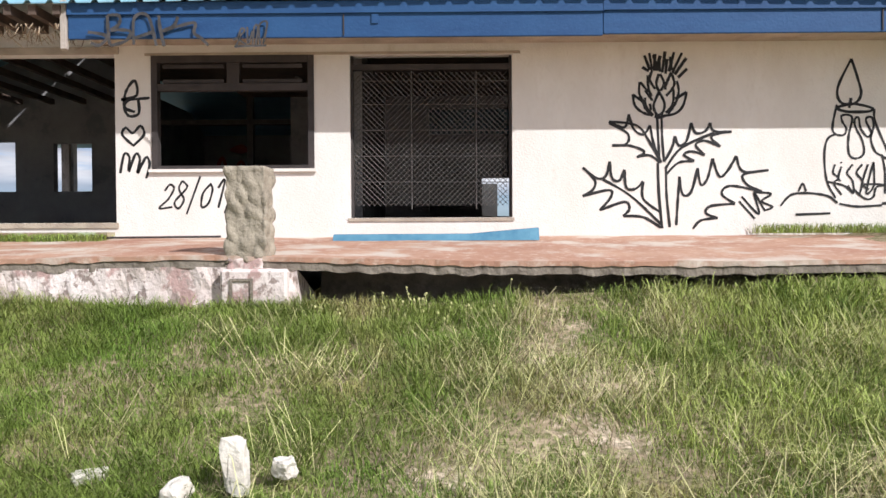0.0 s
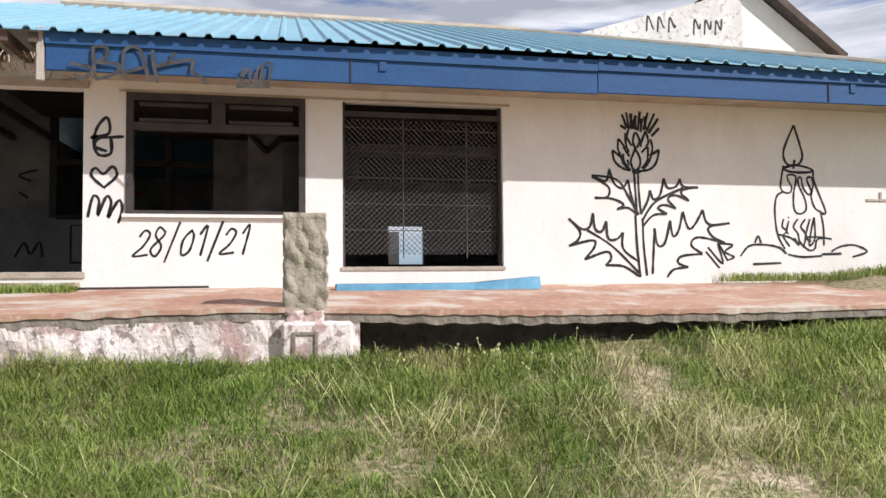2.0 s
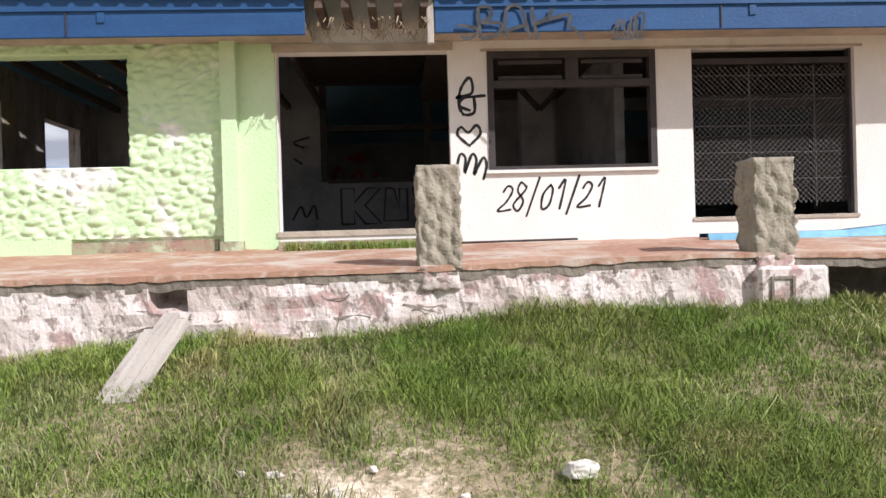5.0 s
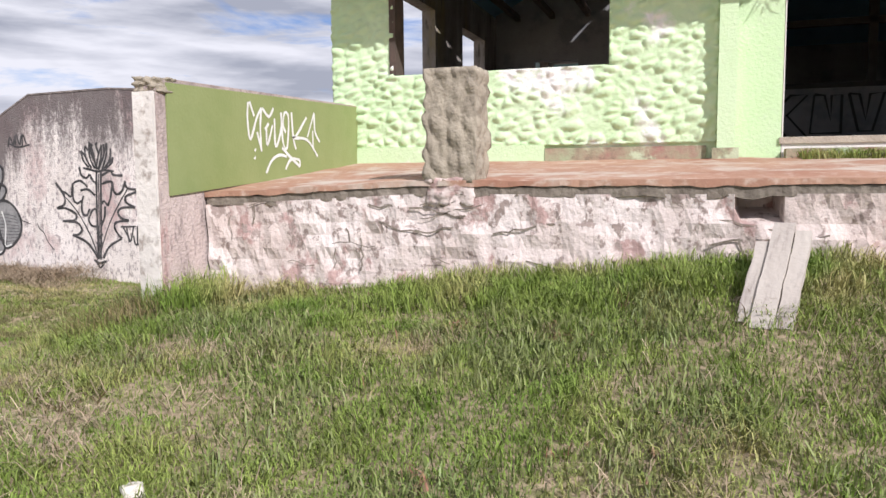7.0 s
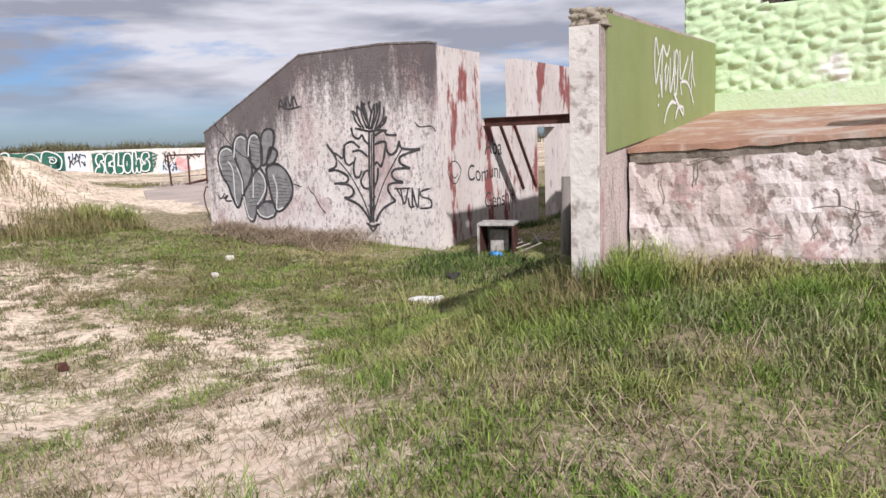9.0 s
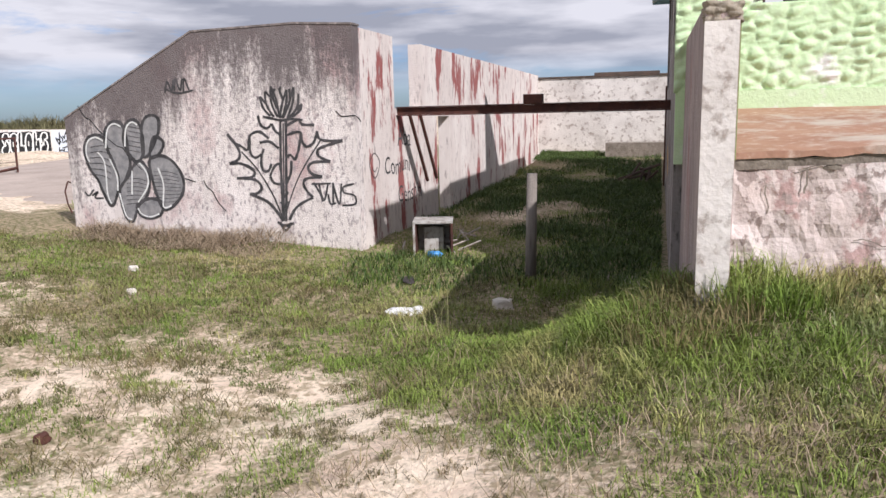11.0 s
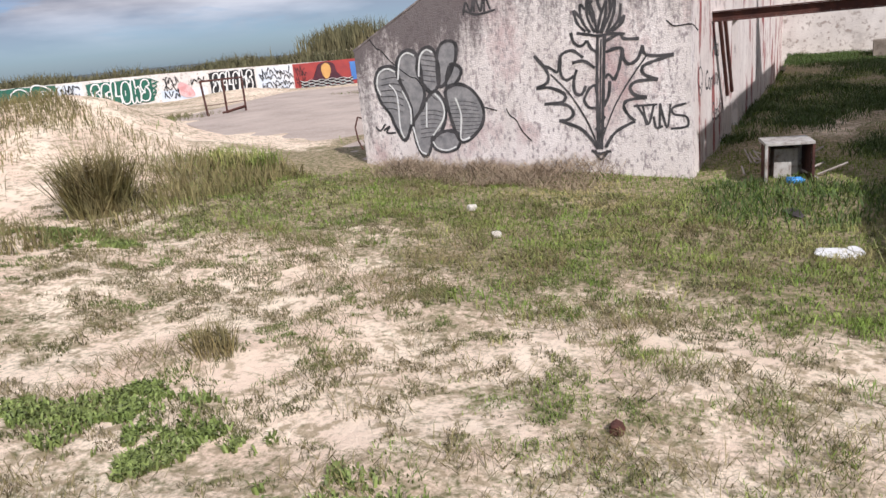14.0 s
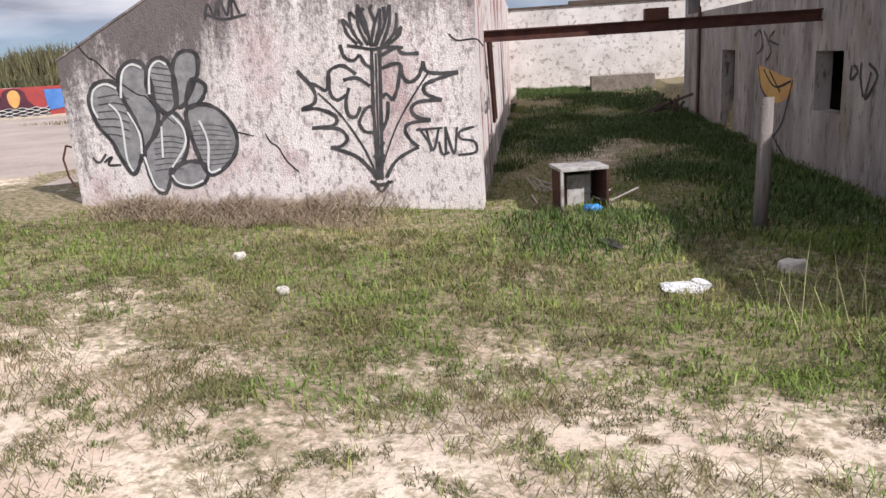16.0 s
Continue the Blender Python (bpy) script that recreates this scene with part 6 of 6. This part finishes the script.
slab = tagged(link("old_floor_slab", prism([(-16.85, 9.9), (-16.5, 20), (-24.5, 31), (-33, 29.5), (-29.5, 19), (-20.5, 12.3), (-19.0, 10.2)], "x", 0, 0.4), SLAB), "bare weathered concrete floor slab in the sand", "slab", kind="structure")
for q in slab.data.vertices:
    q.co = Vector((q.co.x, q.co.z, -2.03 + q.co.y + (0.03 if q.co.x < -20 else 0)))
# plain metal frame of three legs and bars, with goal as category
goal = thing("rusty_frame", (-28.0, 19.9, -1.6), "dark rusty metal frame standing on the old slab", "goal")
for nm, p, q in (("leg", (-0.38, -0.48, 0), (-0.44, -0.5, 1.05)), ("leg", (0.0, 0.0, 0), (-0.02, 0.03, 1.05)), ("leg", (0.38, 0.46, 0.02), (0.36, 0.5, 1.05)), ("top_bar", (-0.46, -0.53, 1.06), (0.38, 0.53, 1.07)), ("foot_bar", (-0.38, -0.48, 0.02), (-0.2, -0.62, 0.02)), ("foot_bar", (0.0, 0.0, 0.04), (0.38, 0.46, 0.14)), ("foot_bar", (-0.1, -0.1, 0.03), (0.45, 0.4, 0.18)), ("cross_bar", (-0.4, -0.48, 0.3), (0.38, 0.47, 0.34))):
    bm = bmesh.new()
    rod(bm, p, q, 0.034 if nm != "cross_bar" else 0.012, 6)
    part(nm, bm, RUST, goal)

# ---- plants ----
def keep(x, y, p):
    k = on_open_ground(x, y) & (np.random.rand(len(x)) < p)
    return x[k], y[k]


x, y = scatter(620000, -12.5, 9.0, 1.2, 6.1)
clump = hashed(x, y, 4.5) * 0.6 + hashed(x + 11, y + 3, 1.3) * 0.4
ok = on_open_ground(x, y) & (np.random.rand(len(x)) < np.clip(cover(x, y) * 1.6 - 0.95 + 0.9 * clump, 0, 1))
x, y, clump = x[ok], y[ok], clump[ok]
h = (0.02 + 0.24 * np.random.rand(len(x)) * clump ** 2) * np.where(x < -9, 0.55, 1.0) * (1 + 0.5 * smoothstep(4.2, 5.8, y))
blades("meadow_grass", x, y, height(x, y), h, 0.0055, np.random.uniform(0.3, 1.8, len(x)), BLADE, "short uneven green grass on the slope below the terrace")
LUSH = material("lush_grass_blades", (0.13, 0.195, 0.03), (0.21, 0.26, 0.055), 1.3, 0.6, 0.0, island=True)
x, y = scatter(100000, -3.6, 2.0, 2.4, 5.92)
x, y = keep(x, y, np.clip(1.7 * hashed(x + 2, y + 6, 1.5) + 0.9 * hashed(x, y, 5.0) - 1.0 - 1.2 * np.exp(-(((x + 2.7) / 0.9) ** 2 + ((y - 3.9) / 0.65) ** 2)), 0, 1) * smoothstep(2.1, 0.8, x))
blades("lush_grass", x, y, height(x, y), 0.05 + 0.14 * np.random.rand(len(x)), 0.005, np.random.uniform(0.4, 2.2, len(x)), LUSH, "lush dark green grass tufts below the terrace wall")
x, y = scatter(45000, -10.9, -8.2, 3.6, 9.0)
x, y = keep(x, y, np.clip(1.7 * hashed(x + 2, y + 6, 1.5) + 0.8 * hashed(x, y, 5.0) - 0.95, 0, 1) * smoothstep(-10.4, -9.0, x) * smoothstep(4.4, 6.2, y))
blades("lush_grass", x, y, height(x, y), 0.05 + 0.13 * np.random.rand(len(x)), 0.006, np.random.uniform(0.3, 1.5, len(x)), LUSH, "lush green grass by the house corner")
x, y = scatter(3000, -8.2, -5.9, 2.7, 4.6)
x, y = keep(x, y, np.exp(-(((x + 7.0) / 0.6) ** 2 + ((y - 3.7) / 0.5) ** 2)) * (hashed(x, y, 4.0) > 0.45))
blades("dry_stems", x, y, height(x, y) + 0.005, 0.05 + 0.09 * np.random.rand(len(x)), 0.006, np.random.uniform(1.6, 2.6, len(x)), STRAW, "tangle of dry stems on bare soil", "stems")
BRIGHT = material("bright_grass_blades", (0.31, 0.40, 0.075), (0.42, 0.45, 0.14), 1.3, 0.6, 0.0, island=True)
x, y = scatter(90000, 2.6, 9.0, 2.0, 5.9)
x, y = keep(x, y, np.clip(1.6 * hashed(x + 2, y + 6, 1.3) + 0.8 * hashed(x, y, 5.0) - 0.9, 0, 1) * smoothstep(2.8, 4.0, x))
blades("bright_grass", x, y, height(x, y), 0.06 + 0.2 * np.random.rand(len(x)), 0.005, np.random.uniform(0.3, 1.6, len(x)), BRIGHT, "tall bright yellow-green grass on the bank")
x, y = scatter(70000, -10.0, 9.0, 1.2, 5.9)
x, y = keep(x, y, np.clip(1.5 * hashed(x + 5, y, 2.2) - 0.4, 0, 1))
blades("dead_grass", x, y, height(x, y) + 0.01, 0.04 + 0.10 * np.random.rand(len(x)), 0.004, np.random.uniform(0.8, 2.2, len(x)), STRAW, "dead brown grass among the green")
x, y = scatter(230000, -20.0, -8.0, 5.6, 22.0)
clump = hashed(x, y, 4.0) * 0.6 + hashed(x + 11, y + 3, 1.2) * 0.4
ok = on_open_ground(x, y) & (np.random.rand(len(x)) < np.clip(cover(x, y) * 1.5 - 0.9 + 0.8 * clump, 0, 1) * np.where(y > 12, 0.5, 1))
x, y, clump = x[ok], y[ok], clump[ok]
blades("yard_grass", x, y, height(x, y), 0.02 + 0.11 * np.random.rand(len(x)) * clump, 0.008, np.random.uniform(0.3, 1.7, len(x)), BLADE, "patchy short grass in the yard and by the wall")
x, y = scatter(150000, -19.0, -7.5, 1.6, 9.5)
x, y = keep(x, y, np.clip(hashed(x, y, 3.4) * 1.6 + hashed(x, y + 8, 1.1) * 0.7 - 1.05, 0, 1))
blades("runner_grass", x, y, height(x, y) + 0.005, 0.04 + 0.07 * np.random.rand(len(x)), 0.0045, np.random.uniform(1.2, 2.4, len(x)), REED, "dry runners and wiry stems creeping over sand")
x, y = scatter(85000, -1.5, 9.0, 1.4, 5.6)
x, y = keep(x, y, np.clip(hashed(x + 7, y, 2.1) * 1.1 + 0.4 * hashed(x, y, 0.7) - 0.85 + 0.10 * np.clip(x, -2, 4), 0, 1) * 0.75)
blades("pale_grass", x, y, height(x, y), 0.12 + 0.28 * np.random.rand(len(x)), 0.0045, np.random.uniform(0.8, 2.2, len(x)), PALE, "tufts of long pale bleached grass")
x, y = scatter(90000, -9.2, -2.6, 1.5, 5.75)
x, y = keep(x, y, np.clip(hashed(x + 3, y + 9, 3.2) * 1.5 + 1.1 * hashed(x, y, 0.8) - 1.25 + 0.25 * smoothstep(-3, -6, x), 0, 1) * smoothstep(-8.3, -6.8, x + 0.5 * (y - 4.0)) * (1 - np.exp(-(((x + 7.1) / 0.8) ** 2 + ((y - 3.8) / 0.5) ** 2))))
blades("succulent_mat", x, y, height(x, y), 0.03 + 0.10 * np.random.rand(len(x)), 0.008, np.random.uniform(0.1, 1.3, len(x)), SUCC, "mat of upright fleshy coastal succulent leaves", "succulent")
x, y = scatter(9000, -6.5, -3.6, 5.4, 5.93)
x, y = keep(x, y, 0.8)
blades("wall_foot_grass", x, y, height(x, y), 0.05 + 0.12 * np.random.rand(len(x)), 0.007, np.random.uniform(0.2, 1.0, len(x)), BLADE, "lush grass along the foot of the terrace wall")
x, y = scatter(11000, -16.4, -13.0, 9.6, 10.55)
x, y = keep(x, y, np.exp(-((x + 14.8) / 1.2) ** 2) * np.clip(0.3 + hashed(x, y, 3), 0, 1))
blades("dead_runners", x, y, height(x, y) + 0.22 * np.clip(y - 9.8, 0, 1) * hashed(x, y, 1.5), (0.06 + 0.34 * np.random.rand(len(x)) * hashed(x, y, 2.0)), 0.007, np.random.uniform(1.4, 2.6, len(x)), STRAW, "heap of dead brown runners against the wall")
for u0, u1, y0, y1, zz, lab in ((-3.6, -1.8, 8.2, 8.5, -0.12, "grass growing along the doorsill"), (5.4, 8.7, 8.2, 8.72, -0.05, "grass bank along the house foot")):
    x, y = scatter(2600, u0, u1, y0, y1)
    z = np.full(len(x), zz) if u0 < 0 else np.maximum(height(x, y), zz)
    blades("sill_grass", x, y, z, 0.04 + 0.09 * np.random.rand(len(x)), 0.007, np.random.uniform(0.2, 1.0, len(x)), BLADE, lab)


bm = bmesh.new()
a = random.Random(77)
for k in range(46):
    u, v = a.gauss(1.75, 0.4), a.uniform(5.45, 5.85)
    z = float(height(u, v))
    tip = (u + a.uniform(-0.06, 0.06), v + a.uniform(-0.05, 0.05), z + a.uniform(0.05, 0.2))
    rod(bm, (u, v, z - 0.02), tip, 0.002, 3)
    rod(bm, tip, (tip[0], tip[1] - 0.004, tip[2] + 0.012), 0.010, 6, 0.006)
tagged(link("white_headed_weeds", bm, PALE), "thin weeds with pale seed heads under the slab", "weeds", kind="stuff")
x, y = scatter(1500, 1.2, 2.6, 5.6, 5.95)
x, y = keep(x, y, np.clip(hashed(x, y, 4) * 1.5 - 0.3, 0, 1))
blades("slab_weeds", x, y, height(x, y), 0.06 + 0.12 * np.random.rand(len(x)), 0.006, np.random.uniform(0.2, 0.8, len(x)), BLADE, "straggling weeds under the broken slab", "weeds")


x, y = scatter(520000, -19.0, -7.2, 1.5, 9.6)
mask = hashed(x, y, 6.5) * 0.55 + hashed(x + 3, y, 15.0) * 0.45 + 0.25 * (hashed(x, y + 5, 1.2) - 0.5)
x, y = keep(x, y, np.clip((mask - 0.53) * 7, 0, 1))
blades("sand_mat", x, y, height(x, y), 0.012 + 0.03 * np.random.rand(len(x)), 0.006, np.random.uniform(0.6, 2.2, len(x)), MAT, "low olive-brown mats of creeping growth on sand")
# dense weeds whose dark green carries part of the yard's shade
x, y = scatter(150000, -12.2, -8.2, 7.2, 25.8)
x, y = keep(x, y, np.clip(hashed(x, y, 0.9) * 1.6 - 0.25 - 0.9 * np.exp(-(((x + 11.2) / 0.9) ** 2 + ((y - 12.0) / 2.2) ** 2)), 0, 1) * smoothstep(8.6, 11.0, y + 0.8 * hashed(x, y, 1.7)) * smoothstep(-12.3, -11.2, x + 0.5 * (y > 10.8)))
blades("yard_weeds", x, y, height(x, y), 0.04 + 0.12 * np.random.rand(len(x)), 0.012, np.random.uniform(0.3, 1.4, len(x)), SHADE_WEED, "rank weeds in the yard, green darkened to deepen its shade", "weeds")


x, y = scatter(170000, -14.0, 9.0, -5.0, 1.3)
x, y = keep(x, y, np.clip(cover(x, y) * 1.5 - 0.5, 0, 1))
blades("path_grass", x, y, height(x, y), 0.04 + 0.08 * np.random.rand(len(x)), 0.011, np.random.uniform(0.4, 1.6, len(x)), BLADE, "short grass beside the walked path")


def tuft(name, u, y, r, hh, n, mat, label, w=0.008):
    a, d = np.random.rand(n) * math.tau, np.random.rand(n) ** 0.5 * r
    x, q = u + np.cos(a) * d, y + np.sin(a) * d
    return blades(name, x, q, height(x, q), hh * np.random.uniform(0.5, 1.0, n), w, np.random.uniform(0.05, 1.3, n), mat, label, "reed tuft")


tuft("reed_tuft", -17.95, 6.85, 0.32, 1.0, 1100, REED, "tall olive-brown reed tuft on the sand", 0.012)
tuft("reed_tuft", -13.95, 4.35, 0.13, 0.28, 240, REED, "small brown reed tuft on the sand", 0.006)
tuft("reed_tuft", -10.15, 6.7, 0.3, 0.6, 34, PALE, "sparse pale seeding grass tuft", 0.004)
tuft("grass_tuft", -7.75, 5.55, 0.35, 0.32, 900, BLADE, "grass hummock at the foot of the terrace corner", 0.007)
tuft("grass_tuft", -8.2, 5.35, 0.4, 0.24, 900, REED, "dry grass hummock at the foot of the terrace corner", 0.006)
tuft("reed_tuft", -18.2, 9.6, 0.5, 0.4, 500, BLADE, "green grass hummock by the slab", 0.012)


def creeper(u, y, rx, ry, n, seed):
    a = np.random.RandomState(seed)
    t, d = a.rand(n) * math.tau, a.rand(n) ** 0.5
    x, q = u + np.cos(t) * d * rx + 0.15 * np.sin(3 * t), y + np.sin(t) * d * ry
    k = hashed(x, q, 5.0) * 0.6 + hashed(x, q, 14.0) * 0.4 > 0.5
    x, q = x[k], q[k]
    n = len(x)
    blades("sand_creeper", x, q, height(x, q) + 0.02 * a.rand(n), 0.02 + 0.03 * a.rand(n), 0.016, a.uniform(0.5, 1.6, n), CREEP, "low bright green creeping plant on sand", "creeper")


creeper(-13.75, 3.55, 0.7, 0.4, 5200, 1)
creeper(-17.2, 5.9, 0.8, 0.3, 3600, 2)
creeper(-12.4, 3.4, 0.25, 0.2, 700, 3)
# growth in the cracks of the slab and along the sand in front of the graffiti wall
x, y = scatter(60000, -33, -16.6, 10.5, 30)
k = np.clip((hashed(x * 0.35 + 0.12 * y, y * 1.1, 0.5) - 0.70) * 6, 0, 1) * (hashed(x, y, 1.9) * 0.6 + hashed(x, y, 5.0) * 0.4 > 0.5)
ok = np.random.rand(len(x)) < k
x, y = x[ok], y[ok]
blades("slab_growth", x, y, np.maximum(height(x, y), -1.63), 0.05 + 0.16 * np.random.rand(len(x)), 0.016, np.random.uniform(0.3, 1.6, len(x)), MAT, "strips of low growth across the old slab")
# scrub on the dunes behind the graffiti wall
n = 26000
s = np.random.rand(n) * (LEN[-1] + 14) - 10
x = np.interp(s, LEN, [p[0] for p in WL]) - np.random.uniform(1.0, 9.0, n) * 0.75 - np.where(s < 0, -s * 0.3, 0)
y = np.interp(s, LEN, [p[1] for p in WL]) + np.random.uniform(1.0, 9.0, n) * 0.7 + np.where(s < 0, s * 0.9, 0)
blades("dune_scrub", x, y, np.maximum(height(x, y), -0.75), np.random.uniform(0.35, 1.15, n) * (0.4 + 0.9 * hashed(x, y, 0.35)), 0.06, np.random.uniform(0.1, 0.8, n), DUNEVEG, "brown-green scrub on the dunes behind a wall", "scrub")
n = 1500
x, y = np.random.normal(-46, 1.7, n), np.random.normal(54, 1.5, n)
blades("dune_reeds", x, y, height(x, y), np.random.uniform(0.8, 2.0, n), 0.08, np.random.uniform(0.05, 0.35, n), DUNEVEG, "tall reeds on the crest of a dune", "reeds")
x, y = scatter(80000, -31, -17, 4.5, 13.5)
x, y = keep(x, y, np.clip(hashed(x, y, 0.8) * 1.6 - 0.6 + 0.35 * smoothstep(-21, -24, x), 0, 1))
blades("dune_grass", x, y, height(x, y), 0.08 + 0.22 * np.random.rand(len(x)), 0.012, np.random.uniform(0.2, 1.0, len(x)), REED, "thin dune grass on sand")
